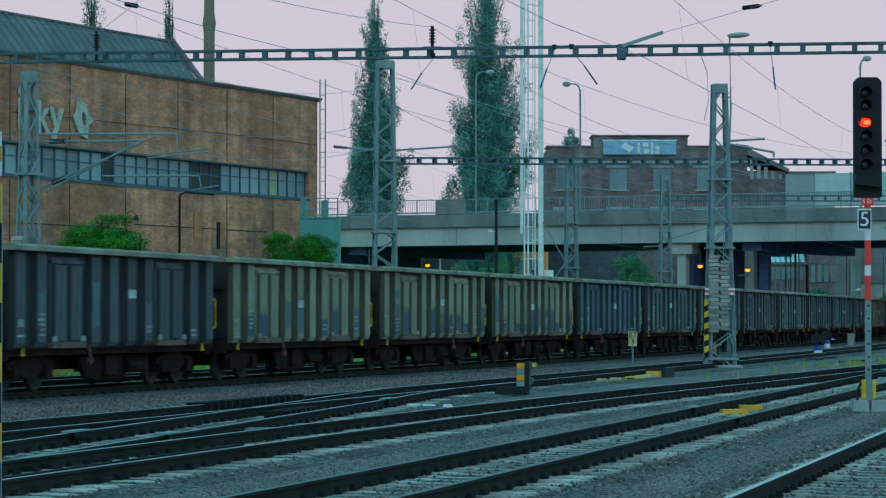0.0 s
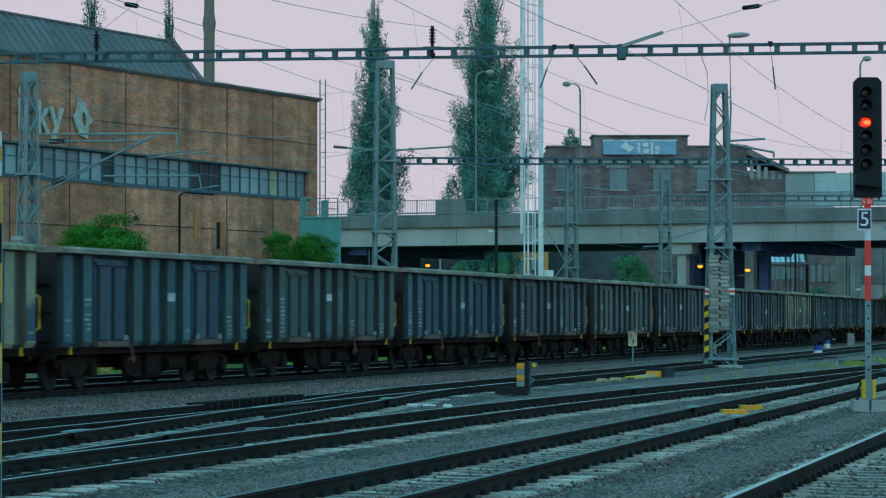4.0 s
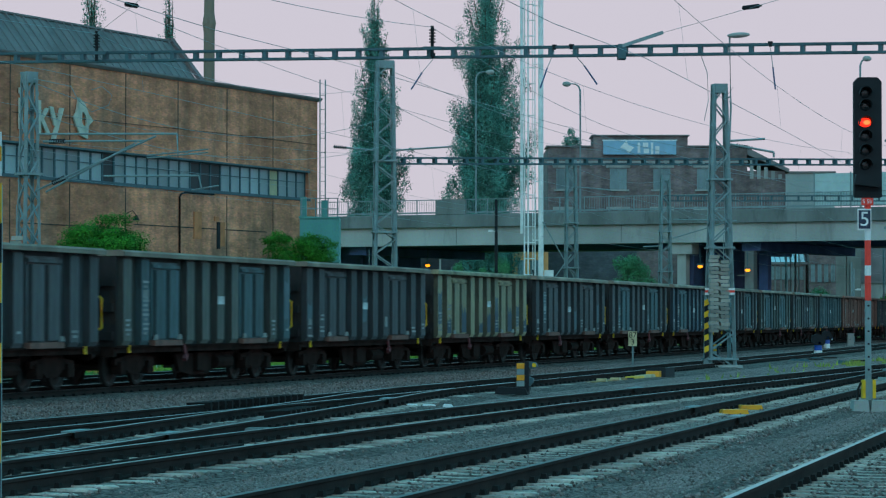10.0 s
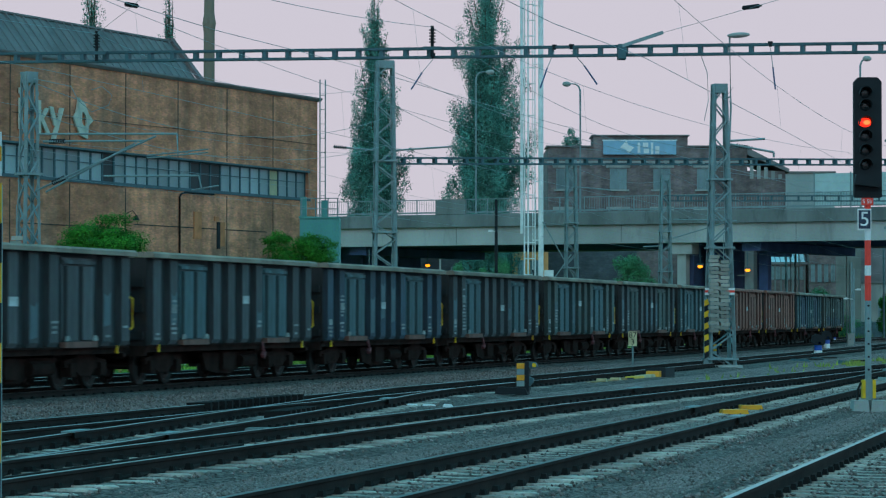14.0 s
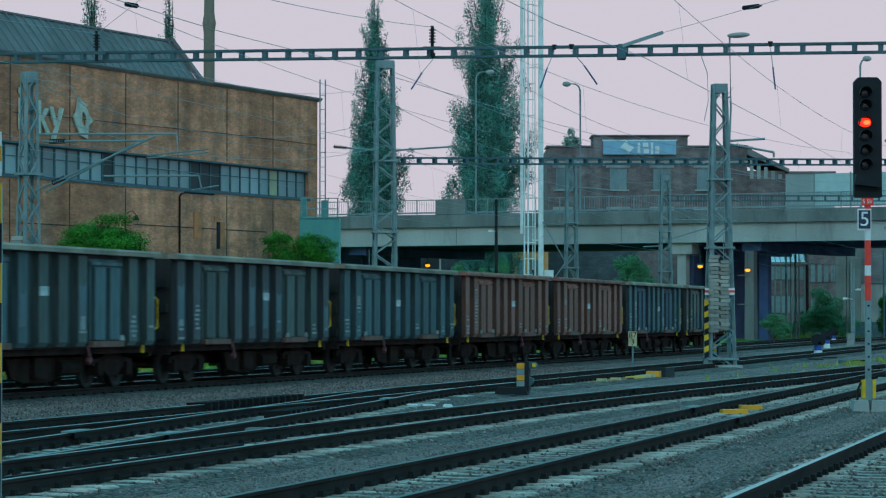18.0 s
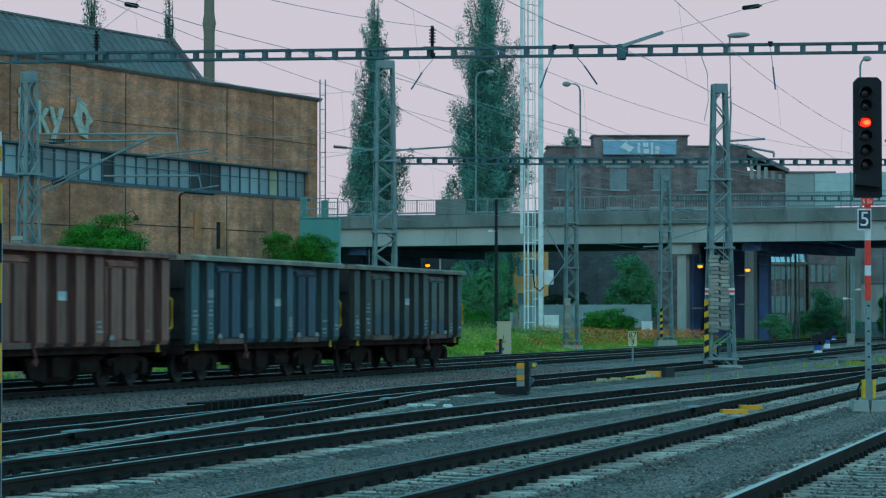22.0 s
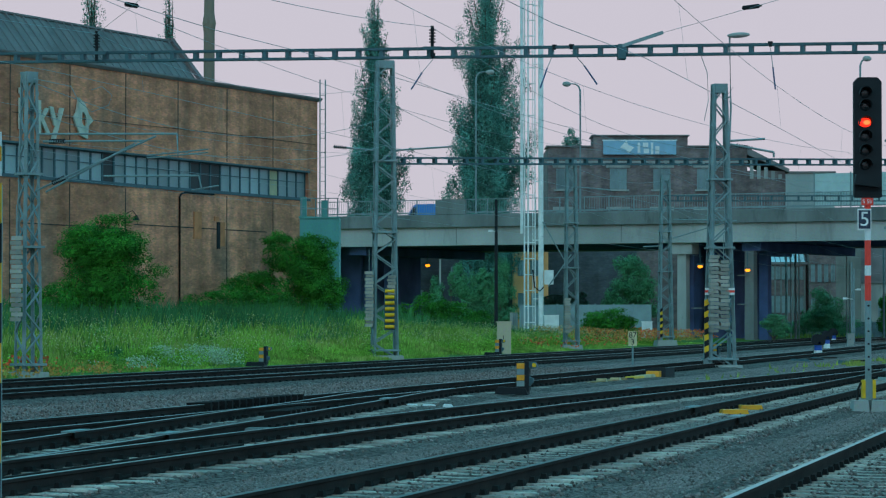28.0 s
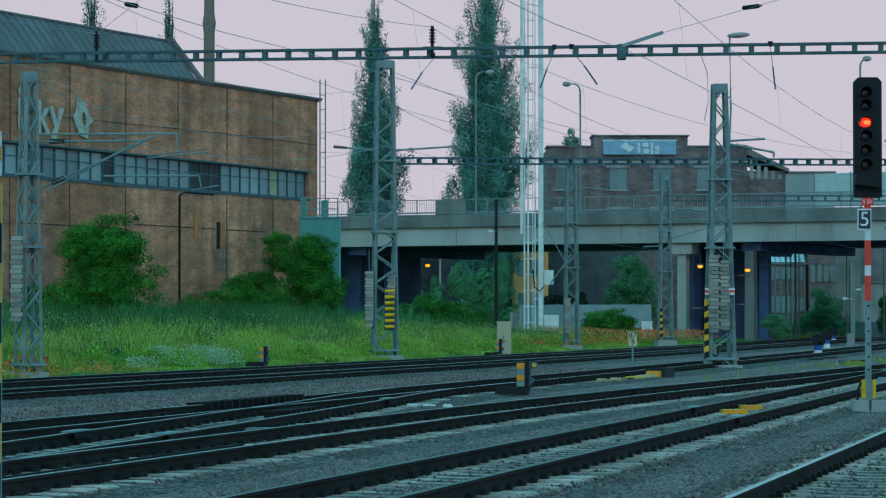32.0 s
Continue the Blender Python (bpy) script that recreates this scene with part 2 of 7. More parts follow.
def prism(bm, outline, depth_from, depth_to, axis="y"):
    """An outline of (u, z) points pushed from one depth to another."""
    def at(u, z, d):
        return (u, d, z) if axis == "y" else (d, u, z) if axis == "x" else (u, z, d)
    a = [bm.verts.new(at(u, z, depth_from)) for u, z in outline]
    b = [bm.verts.new(at(u, z, depth_to)) for u, z in outline]
    n = len(outline)
    bm.faces.new(a)
    bm.faces.new(list(reversed(b)))
    for i in range(n):
        bm.faces.new((a[i], b[i], b[(i + 1) % n], a[(i + 1) % n]))


def mesh_of(name, bm, material, smooth=False):
    bmesh.ops.recalc_face_normals(bm, faces=bm.faces)
    me = bpy.data.meshes.new(name)
    bm.to_mesh(me)
    bm.free()
    me.materials.append(material)
    if smooth:
        me.polygons.foreach_set("use_smooth", [True] * len(me.polygons))
    return me


def part(name, bm, material, parent, label="", smooth=False, m=None):
    ob = new(name, mesh_of(name, bm, material, smooth))
    ob.parent = parent
    if m is not None:
        ob.matrix_basis = m
    if label:
        tagged(ob, label)
    return ob


def again(ob, m):
    """A further piece on the same mesh."""
    o = new(ob.name.split(".")[0], ob.data)
    o.parent, o.matrix_basis = ob.parent, m
    return o


def thing(name, m, label="", category="", group="", kind=""):
    e = new(name)
    e.matrix_basis = m
    e.empty_display_size = 0.1
    return tagged(e, label, category, group, kind)


def solid(name, verts, faces, material, parent=None):
    me = bpy.data.meshes.new(name)
    me.from_pydata(verts, [], faces)
    me.update()
    me.materials.append(material)
    ob = new(name, me)
    ob.parent = parent
    return ob


# ---- plan: the yard's tracks run at 14.84 degrees to the view; p is metres across them, a metres along ----
TH = radians(14.842)
CT, ST = math.cos(TH), math.sin(TH)


def yard(p, a, z=0.0):
    return Vector((p * CT + a * ST, -p * ST + a * CT, z))


def smooth01(x, a, b):
    t = min(1.0, max(0.0, (x - a) / (b - a)))
    return t * t * (3 - 2 * t)


def bend(a):
    """The main tracks swing gently to the left in the distance."""
    if a < 120:
        return 0.0
    return -1.3e-4 * (min(a, 330) - 120) ** 2 - (max(a, 330) - 330) * 0.0546


def table(rows, a):
    if a <= rows[0][0]:
        return rows[0][1]
    for (a0, p0), (a1, p1) in zip(rows, rows[1:]):
        if a <= a1:
            t = (a - a0) / (a1 - a0)
            return p0 + (p1 - p0) * t
    return rows[-1][1]


def line_t1(a): return -25.9 + bend(a)
def line_t2(a): return -30.3 + bend(a)
def line_e(a): return -16.9 - 0.0144 * a + bend(a) * 0.7
def line_c(a): return -7.4 - 0.0205 * a
def line_a(a): return -2.95 - 0.0225 * a


def line_b(a):
    c = line_c(a)
    base = -12.45 - 0.3 * math.sin(math.pi * min(1, max(0, (a - 25) / 50)))
    return base + (c - base) * smooth01(a, 45, 150) ** 1.15


def line_d(a):
    straight = -14.5 - (a - 35) * 0.108
    k = smooth01(a, 54, 76)
    return straight * (1 - k) + line_e(a) * k


def rise(p, a):
    """The meadow's bank beyond the far track."""
    return 1.15 * smooth01(-p, 33.2, 45) * (1 - 0.75 * smooth01(a, 120, 215)) + 0.03


# ---- ground ----
def build_ground():
    verts, faces = [], []
    aa = [-40, 0] + [10 + 4 * i for i in range(75)] + [340, 400, 600, 1200, 3000]
    pp = [-2600, -1200, -500, -250, -150, -110, -90] + [-80 + 2 * i for i in range(20)] + [-41 + 1.0 * i for i in range(9)] + [-32.6, -28, -20, -10, 0, 20, 60, 150, 400, 900, 2000]
    for a in aa:
        for p in pp:
            z = rise(p, a) if p < -33 else -0.02
            n = noise.noise(Vector((p * 0.3, a * 0.3, 0)))
            verts.append(yard(p, a, z + (0.12 * n if p < -35 else 0.0)))
    w = len(pp)
    for i in range(len(aa) - 1):
        for j in range(w - 1):
            k = i * w + j
            faces.append((k, k + 1, k + w + 1, k + w))
    ob = solid("ground", verts, faces, GRAVEL)
    ob.data.materials.append(SOIL)
    for f in ob.data.polygons:
        c = f.center
        if c.x * CT - c.y * ST < -33.2:
            f.material_index = 1
    return tagged(ob, "grey gravel yard with a grassy bank behind it", "ground", kind="structure")


build_ground()

# ---- tracks ----
RAIL_TOP_Z = 0.20
PROFILE = [(-0.07, 0.03), (0.07, 0.03), (0.07, 0.042), (0.012, 0.065), (0.012, 0.15), (0.036, 0.162), (0.036, 0.196), (0.028, 0.2), (-0.028, 0.2), (-0.036, 0.196),
           (-0.036, 0.162), (-0.012, 0.15), (-0.012, 0.065), (-0.07, 0.042)]


def rail_part(parent, line, side, a0, a1, top):
    verts, faces = [], []
    steps = max(2, int((a1 - a0) / 3))
    n = len(PROFILE)
    mats = []
    for i in range(steps + 1):
        a = a0 + (a1 - a0) * i / steps
        for u, z in PROFILE:
            verts.append(yard(line(a) + side * 0.7535 + u, a, z))
    for i in range(steps):
        for j in range(n):
            k = i * n
            faces.append((k + j, k + (j + 1) % n, k + n + (j + 1) % n, k + n + j))
            mats.append(1 if j in (6, 7, 8) else 0)
    faces.append(tuple(range(n)))
    faces.append(tuple(steps * n + j for j in reversed(range(n))))
    mats += [0, 0]
    ob = solid("rail", verts, faces, RAIL, parent)
    ob.data.materials.append(top)
    ob.data.polygons.foreach_set("material_index", mats)
    return ob


# half-length, half-width and height of a sleeper along it: high rail seats, a dipped middle, rounded ends
WAIST = ((-1.3, 0.11, 0.016), (-1.24, 0.12, 0.03), (-0.55, 0.12, 0.038), (-0.3, 0.10, 0.02), (0.3, 0.10, 0.02), (0.55, 0.12, 0.038), (1.24, 0.12, 0.03), (1.3, 0.11, 0.016))


def sleeper_mesh(bow):
    """A waisted concrete sleeper; bow lifts one end a little."""
    bm = bmesh.new()
    rings = []
    for y, w, z in WAIST:
        z += bow * y
        rings.append([bm.verts.new(q) for q in ((-w - 0.03, y, -0.09), (-w + 0.03, y, z), (w - 0.03, y, z), (w + 0.03, y, -0.09))])
    for p, q in zip(rings, rings[1:]):
        for j in range(3):
            bm.faces.new((p[j], p[j + 1], q[j + 1], q[j]))
    bm.faces.new(rings[0])
    bm.faces.new(rings[-1])
    return mesh_of("sleeper", bm, SLEEPER)


SLEEPER_MESHES = [sleeper_mesh(q) for q in (-0.012, 0.0, 0.009)]


def build_track(label, line, a0, a1, near0, near1, top, fill=0.024):
    """Two rails on concrete sleepers with dark fastenings, set in ballast."""
    t = thing("railway_track", Matrix.Identity(4), label, "track", "tracks", "structure")
    for side in (-1, 1):
        rail_part(t, line, side, a0, a1, top)
    sv, sf, cv, cf = [], [], [], []
    n = int((a1 - a0) / 0.6)
    for i in range(n):
        a = a0 + 0.6 * i + 0.04 * noise.noise(Vector((i * 0.7, a0, 0)))
        p = line(a)
        yaw = -TH - (line(a + 0.5) - line(a - 0.5)) * -1.0
        c = yard(p, a)
        if near0 <= a <= near1:
            o = new("sleeper", SLEEPER_MESHES[i * 7 % 5 % 3])
            o.parent = t
            o.matrix_basis = Matrix.Translation(c) @ Matrix.Rotation(yaw + math.pi / 2 + 0.035 * noise.noise(Vector((i * 1.7, a0, 5))), 4, "Z")
        else:
            b = len(sv)
            for da, z in ((-0.15, -0.08), (0.15, -0.08), (0.10, 0.030), (-0.10, 0.030)):
                sv += [yard(p - 1.3, a + da, z), yard(p + 1.3, a + da, z)]
            sf += [(b + 4, b + 5, b + 7, b + 6), (b + 2, b + 3, b + 5, b + 4), (b, b + 6, b + 7, b + 1), (b + 1, b + 7, b + 5, b + 3), (b, b + 2, b + 4, b + 6)]
        for side in (-1, 1):
            for off in (-0.115, 0.115):
                b = len(cv)
                pc = p + side * 0.7535 + off
                sz = 0.72 + 0.3 * noise.noise(Vector((i * 1.3, off * 40, side)))
                for k, z in ((sz, 0.03), (sz * 0.6, 0.085 + 0.025 * sz)):
                    cv += [yard(pc - 0.055 * k, a - 0.085 * k, z), yard(pc + 0.055 * k, a - 0.085 * k, z), yard(pc + 0.055 * k, a + 0.085 * k, z), yard(pc - 0.055 * k, a + 0.085 * k, z)]
                cf += [(b + 4, b + 5, b + 6, b + 7), (b, b + 1, b + 5, b + 4), (b + 1, b + 2, b + 6, b + 5), (b + 2, b + 3, b + 7, b + 6), (b + 3, b, b + 4, b + 7)]
    if sv:
        tagged(solid("far_sleepers", sv, sf, SLEEPER, t), kind="stuff")
    tagged(solid("fastenings", cv, cf, CLIP, t), kind="stuff")
    bv, bf = [], []
    m = int((a1 - a0) / 0.8)
    for i in range(m + 1):
        a = a0 + (a1 - a0) * i / m
        for u, z in ((-2.0, -0.03), (-1.5, fill - 0.01), (-0.9, fill), (0.9, fill), (1.5, fill - 0.01), (2.0, -0.03)):
            bv.append(yard(line(a) + u, a, z + 0.012 * noise.noise(Vector((a * 2, u * 3, 0)))))
    for i in range(m):
        for j in range(5):
            k = i * 6 + j
            bf.append((k, k + 1, k + 7, k + 6))
    solid("ballast_bed", bv, bf, BED, t)
    return t


build_track("outer concrete-sleepered track with dark rusty rails beside the platform", line_a, 8, 200, 20, 55, RAIL_WORN, 0.012)
build_track("concrete-sleepered siding track with dull brown rails", line_c, 8, 300, 22, 80, RAIL_DULL, 0.012)
build_track("concrete-sleepered track joining its neighbour at a turnout", line_b, 8, 150, 22, 80, RAIL_TOP, 0.018)
build_track("concrete-sleepered running track with worn rails", line_e, 8, 320, 30, 90, RAIL_TOP, 0.043)
build_track("crossover track of a turnout between two tracks", line_d, 14, 76, 30, 70, RAIL_TOP, 0.026)
build_track("main line track under the coal train", line_t1, 20, 420, 50, 100, RAIL_TOP, 0.056)
build_track("far main line track beside the meadow", line_t2, 20, 420, 60, 110, RAIL_TOP, 0.056)


# ---- lattice masts and gantries ----
def lattice_mast(x, y, z0, height, w0, w1, turn, label):
    """A tapered mast of four angle legs with zig-zag lacing on a concrete foot."""
    t = thing("lattice_mast", pose(x, y, z0, 0, 0, turn), label, "mast", "catenary masts")
    corners = ((-1, -1), (1, -1), (1, 1), (-1, 1))
    flange = 0.13 if w0 > 0.7 else 0.08

    def half(z):
        return (w0 + (w1 - w0) * z / height) / 2
    for sx, sy in corners:
        bm = bmesh.new()
        for ox, oy in ((0.0, 0.035), (0.035, 0.0)):
            bar(bm, (sx * (half(0) - ox), sy * (half(0) - oy), 0.0), (sx * (half(height) - ox), sy * (half(height) - oy), height), flange if oy else 0.03, 0.03 if oy else flange)
        part("leg", bm, GALV, t)
    n = int(height / 0.62)
    for f in range(4):
        a, b = corners[f], corners[(f + 1) % 4]
        for i in range(n):
            bm = bmesh.new()
            za, zb = height * i / n, height * (i + 1) / n
            p, q = (a, b) if (i + f // 2) % 2 else (b, a)
            bar(bm, (p[0] * half(za), p[1] * half(za), za), (q[0] * half(zb), q[1] * half(zb), zb), 0.05, 0.05)
            part("brace", bm, GALV, t)
    for z in (0.3, height * 0.42, height * 0.66):
        bm = bmesh.new()
        h = half(z) + 0.1
        box(bm, -h, h, -h, h, z, z + 0.07)
        part("batten", bm, GALV, t)
    bm = bmesh.new()
    h = half(height) + 0.01
    box(bm, -h, h, -h, h, height - 0.32, height + 0.01)
    part("cap_plate", bm, GALV, t, "pale sheet-steel mast cap")
    bm = bmesh.new()
    prism(bm, [(-w0 * 0.8, -0.3), (w0 * 0.8, -0.3), (w0 * 0.7, 0.12), (-w0 * 0.7, 0.12)], -w0 * 0.75, w0 * 0.75)
    part("foundation", bm, CONCRETE, t)
    return t


lattice_mast(10.03, 106.5, 0.0, 10.3, 0.95, 0.45, 8, "grey lattice catenary mast with striped guard, on a concrete foot")
lattice_mast(-12.27, 87.0, 0.1, 9.0, 0.62, 0.36, 36, "grey lattice catenary mast standing in the meadow's edge")
lattice_mast(-2.5, 126.0, 0.1, 12.75, 1.02, 0.68, 8, "tall grey lattice mast with yellow warning bars")
lattice_mast(7.2, 165.0, 0.2, 10.5, 0.75, 0.5, 8, "grey lattice mast among poppies and shrubs")
lattice_mast(14.15, 187.0, 0.3, 10.6, 0.85, 0.5, 8, "grey lattice mast by the bridge pier")
lattice_mast(-3.0, 16.5, 0.0, 10.3, 0.95, 0.6, 8, "near grey lattice mast with yellow and black stripes")


def gantry(p, q, depth, bay, label):
    """A trussed portal beam of two boxed sides with upright battens."""
    p, q = Vector(p), Vector(q)
    L = (q - p).length
    t = thing("portal_beam", Matrix.Translation(p) @ (q - p).to_track_quat("X", "Z").to_matrix().to_4x4(), label, "gantry", "portal beams")
    for y in (-0.1, 0.1):
        for z in (-depth / 2, depth / 2):
            bm = bmesh.new()
            box(bm, 0, L, y - 0.04, y + 0.04, z - 0.036, z + 0.036)
            part("chord", bm, BEAM, t)
    bm = bmesh.new()
    box(bm, -0.06, 0.06, -0.12, 0.12, -depth / 2 + 0.038, depth / 2 - 0.038)
    first = part("batten", bm, BEAM, t)
    n = int(L / bay)
    for i in range(1, n):
        again(first, pose(i * bay, 0, 0))
    return t


gantry((-16.2, 92.6, 9.99), (13.6, 83.7, 9.54), 0.26, 0.75, "dark steel portal beam carrying the overhead line")
gantry((-2.4, 127.0, 8.62), (30.0, 147.0, 9.6), 0.26, 0.80, "far dark steel portal beam on lattice masts")
gantry((14.1, 187.0, 9.45), (38.0, 186.0, 9.4), 0.32, 0.85, "distant steel portal beam before the bridge")


# ---- brick hall: x runs along its long wall from the near corner, y goes inward below nought ----
CREAM = mat("weathered_cream_sheet", (0.55, 0.54, 0.46), 0.8, 0, 0.75, 2, 10, 0.05, (0.3, 0.27, 0.2), 0.2)
SOOT = matte(mat("sooty_joint", (0.10, 0.075, 0.065), 0.95, 0, 0.6, 1.0, 10, 0.1), 0.1)
PATCH = mat("orange_brick_patch", (0.66, 0.22, 0.09), 0.9, 0, 0.7, 1.5, 8, 0.2)
PANE_PALE = mat("pale_boarded_pane", (0.45, 0.40, 0.24), 0.7, 0, 0.8, 1, 8, 0.0)


def build_hall():
    h = thing("brick_hall", pose(-7.53, 176, 0, 0, 0, math.degrees(math.atan2(-0.914, -0.407))), "long weathered brown brick workshop hall with a window band", "building")
    L, D = 52.0, 18.0
    for x0, x1, y0, y1, z0, z1 in ((0, L, -0.5, 0, 0, 8.88), (0, L, -0.5, 0, 10.52, 14.8), (0, 1.2, -0.5, 0, 8.88, 10.52),
                                   (0, 0.5, -D, -0.5, 0, 14.7), (L - 0.5, L, -D, -0.5, 0, 14.7), (0.5, L - 0.5, -D, -D + 0.5, 0, 14.7)):
        bm = bmesh.new()
        box(bm, x0, x1, y0, y1, z0, z1)
        part("wall", bm, BRICK, h)
    bm = bmesh.new()
    prism(bm, [(0.20, 15.02), (0.20, 14.94), (0.08, 14.80), (-0.6, 14.80), (-0.6, 15.05)], -0.28, L, "x")
    part("gutter", bm, SHEET, h, "dark sheet-metal gutter edge")
    bm = bmesh.new()
    box(bm, -0.1, L, -D, -0.62, 14.4, 14.85)
    part("flat_roof", bm, SHEET, h)
    bm = bmesh.new()
    prism(bm, [(-0.62, 14.86), (-2.45, 17.3), (-16.5, 14.86)], 13.5, L, "x")
    part("pitched_roof", bm, SHEET, h, "grey standing-seam pitched roof")
    bm = bmesh.new()
    bar(bm, (0, -0.55, 14.98), (0, -2.43, 17.4), 0.05, 0.05)
    seam = part("roof_seam", bm, SHEET, h, m=pose(14.0, 0, 0))
    for i in range(1, 48):
        again(seam, pose(14.0 + 0.8 * i, 0, 0))
    bm = bmesh.new()
    bar(bm, (13.4, -0.4, 14.9), (13.4, -2.5, 17.45), 0.45, 0.2)
    bar(bm, (13.4, -2.4, 17.45), (13.4, -3.6, 17.35), 0.45, 0.2)
    part("gable_coping", bm, BRICK2, h, "brick coping of the roof's gable end")
    bm = bmesh.new()
    bar(bm, (13.6, -2.45, 17.36), (L, -2.45, 17.36), 0.16, 0.10)
    part("ridge_cap", bm, SHEET, h)
    for z0, z1, y in ((8.78, 8.92, 0.06), (10.48, 10.58, 0.05)):
        bm = bmesh.new()
        box(bm, 1.0, L, -0.3, y, z0, z1)
        part("window_sill" if z0 < 9 else "lintel", bm, BEAM, h)
    # window band: broad panes between steel mullions, a few broken or boarded
    x = 1.2
    while x < L - 2:
        w = 1.16
        m = GLASS
        if 12.2 < x + w / 2 < 15.4 or 23.6 < x + w / 2 < 25.2:
            m = GLASS_DARK
        elif 5.0 < x + w / 2 < 6.1:
            m = PANE_PALE
        f = part("window", *frame_of(w), h, m=pose(x, 0, 0))
        bm = bmesh.new()
        box(bm, 0.05, w - 0.05, -0.27, -0.245, 8.95, 10.46)
        part("pane", bm, m, f)
        x += w + 0.02
    for px, z0, z1 in ((17.02, 1.2, 8.4),):
        bm = bmesh.new()
        tube(bm, [(px, 0.08, z0), (px, 0.08, z1)], 0.055, 8)
        part("downpipe", bm, RUST, h)
    bm = bmesh.new()
    tube(bm, [(17.1, 0.1, 8.4), (16.9, 0.12, 8.62), (16.4, 0.12, 8.72), (13.2, 0.12, 8.72)], 0.05, 8)
    part("cable_conduit", bm, BLACK, h)
    for x, z0, z1, w in ((14.9, 6.2, 7.7, 0.85), (12.02, 5.85, 7.2, 0.55), (12.7, 7.25, 7.5, 0.5)):
        bm = bmesh.new()
        box(bm, x - w / 2, x + w / 2, 0.003, 0.05, z0, z1)
        part("bricked_opening", bm, PATCH, h, "opening bricked up in orange")
    bm = bmesh.new()
    box(bm, 12.32, 12.66, 0.003, 0.06, 5.7, 7.2)
    part("slot_window", bm, BLACK, h)
    bm = bmesh.new()
    tube(bm, [(22.7, 0.0, 7.35), (22.7, 0.4, 7.5), (22.7, 0.62, 7.25)], 0.02, 6)
    tube(bm, [(22.7, 0.62, 7.25), (22.7, 0.62, 6.98)], 0.05, 10, 0.2)
    part("wall_lamp", bm, BLACK, h, "black conical wall lamp")
    bm = bmesh.new()
    tube(bm, [(0.5, 0.09, 12.2), (12, 0.09, 12.2), (34, 0.09, 12.0)], 0.016, 6)
    part("wall_cable", bm, BLACK, h)
    for i in range(8):
        for z0, z1 in ((1.0, 8.7), (10.6, 14.75)):
            if i != 2 or z0 > 9:
                bm = bmesh.new()
                box(bm, 5.81 + 5.65 * i - 0.035, 5.81 + 5.65 * i + 0.035, 0.003, 0.02, z0, z1)
                part("expansion_joint", bm, SOOT, h, "sooty joint between wall panels")
    for x0, x1, z in ((6.6, 21.9, 6.80), (22.9, 33.0, 6.55)):
        bm = bmesh.new()
        box(bm, x0, x1, 0.003, 0.018, z - 0.03, z + 0.03)
        part("bed_joint", bm, SOOT, h)
    # cream sign strokes and a pointed ring, plain shapes
    def stroke(x0, z0, x1, z1, w):
        bm = bmesh.new()
        v = [(x0 - w / 2, z0), (x0 + w / 2, z0), (x1 + w / 2, z1), (x1 - w / 2, z1)]
        prism(bm, v, 0.05, 0.14)
        part("sign_stroke", bm, CREAM, h)
    for x0, z0, x1, z1, w in ((33.25, 11.2, 33.25, 12.75, 0.32), (33.25, 12.95, 33.25, 13.25, 0.32),
                              (31.55, 11.1, 31.55, 12.75, 0.34), (31.4, 11.75, 30.75, 12.4, 0.36), (31.3, 11.85, 30.65, 11.1, 0.38),
                              (30.4, 12.5, 29.95, 11.55, 0.36), (29.35, 12.5, 30.15, 10.85, 0.36)):
        stroke(x0, z0, x1, z1, w)
    # pointed leaf with a slot through it
    outer = ((27.75, 13.15), (27.1, 12.85), (26.75, 12.35), (26.3, 12.05), (26.75, 11.75), (26.85, 11.05), (27.55, 11.2), (27.95, 11.6), (28.25, 12.1), (27.95, 12.4))
    inner = ((27.4, 12.42), (27.25, 12.42), (27.05, 12.25), (26.95, 12.05), (26.95, 11.85), (27.0, 11.72), (27.2, 11.72), (27.38, 11.8), (27.45, 12.0), (27.45, 12.25))
    bm = bmesh.new()
    rings = [[bm.verts.new((x, y, z)) for x, z in line] for line, y in ((outer, 0.05), (outer, 0.15), (inner, 0.15), (inner, 0.05))]
    for p, q in zip(rings, rings[1:]):
        for j in range(10):
            bm.faces.new((p[j], p[(j + 1) % 10], q[(j + 1) % 10], q[j]))
    part("sign_leaf", bm, CREAM, h)
    return h


def frame_of(w):
    bm = bmesh.new()
    for x0, x1, z0, z1 in ((0, 0.06, 8.92, 10.48), (w - 0.06, w, 8.92, 10.48), (0.06, w - 0.06, 8.92, 8.98), (0.06, w - 0.06, 10.42, 10.48), (0.06, w - 0.06, 9.85, 9.89)):
        box(bm, x0, x1, -0.30, -0.20, z0, z1)
    return bm, BEAM


build_hall()


# ---- road bridge ----
BR = Matrix.Translation((-8.85, 250, 0)) @ Matrix.Rotation(math.atan2(-0.453, 0.891), 4, "Z")
SODIUM = mat("sodium_lamp_glow", (1.0, 0.30, 0.01), 0.4, emit=1.8)


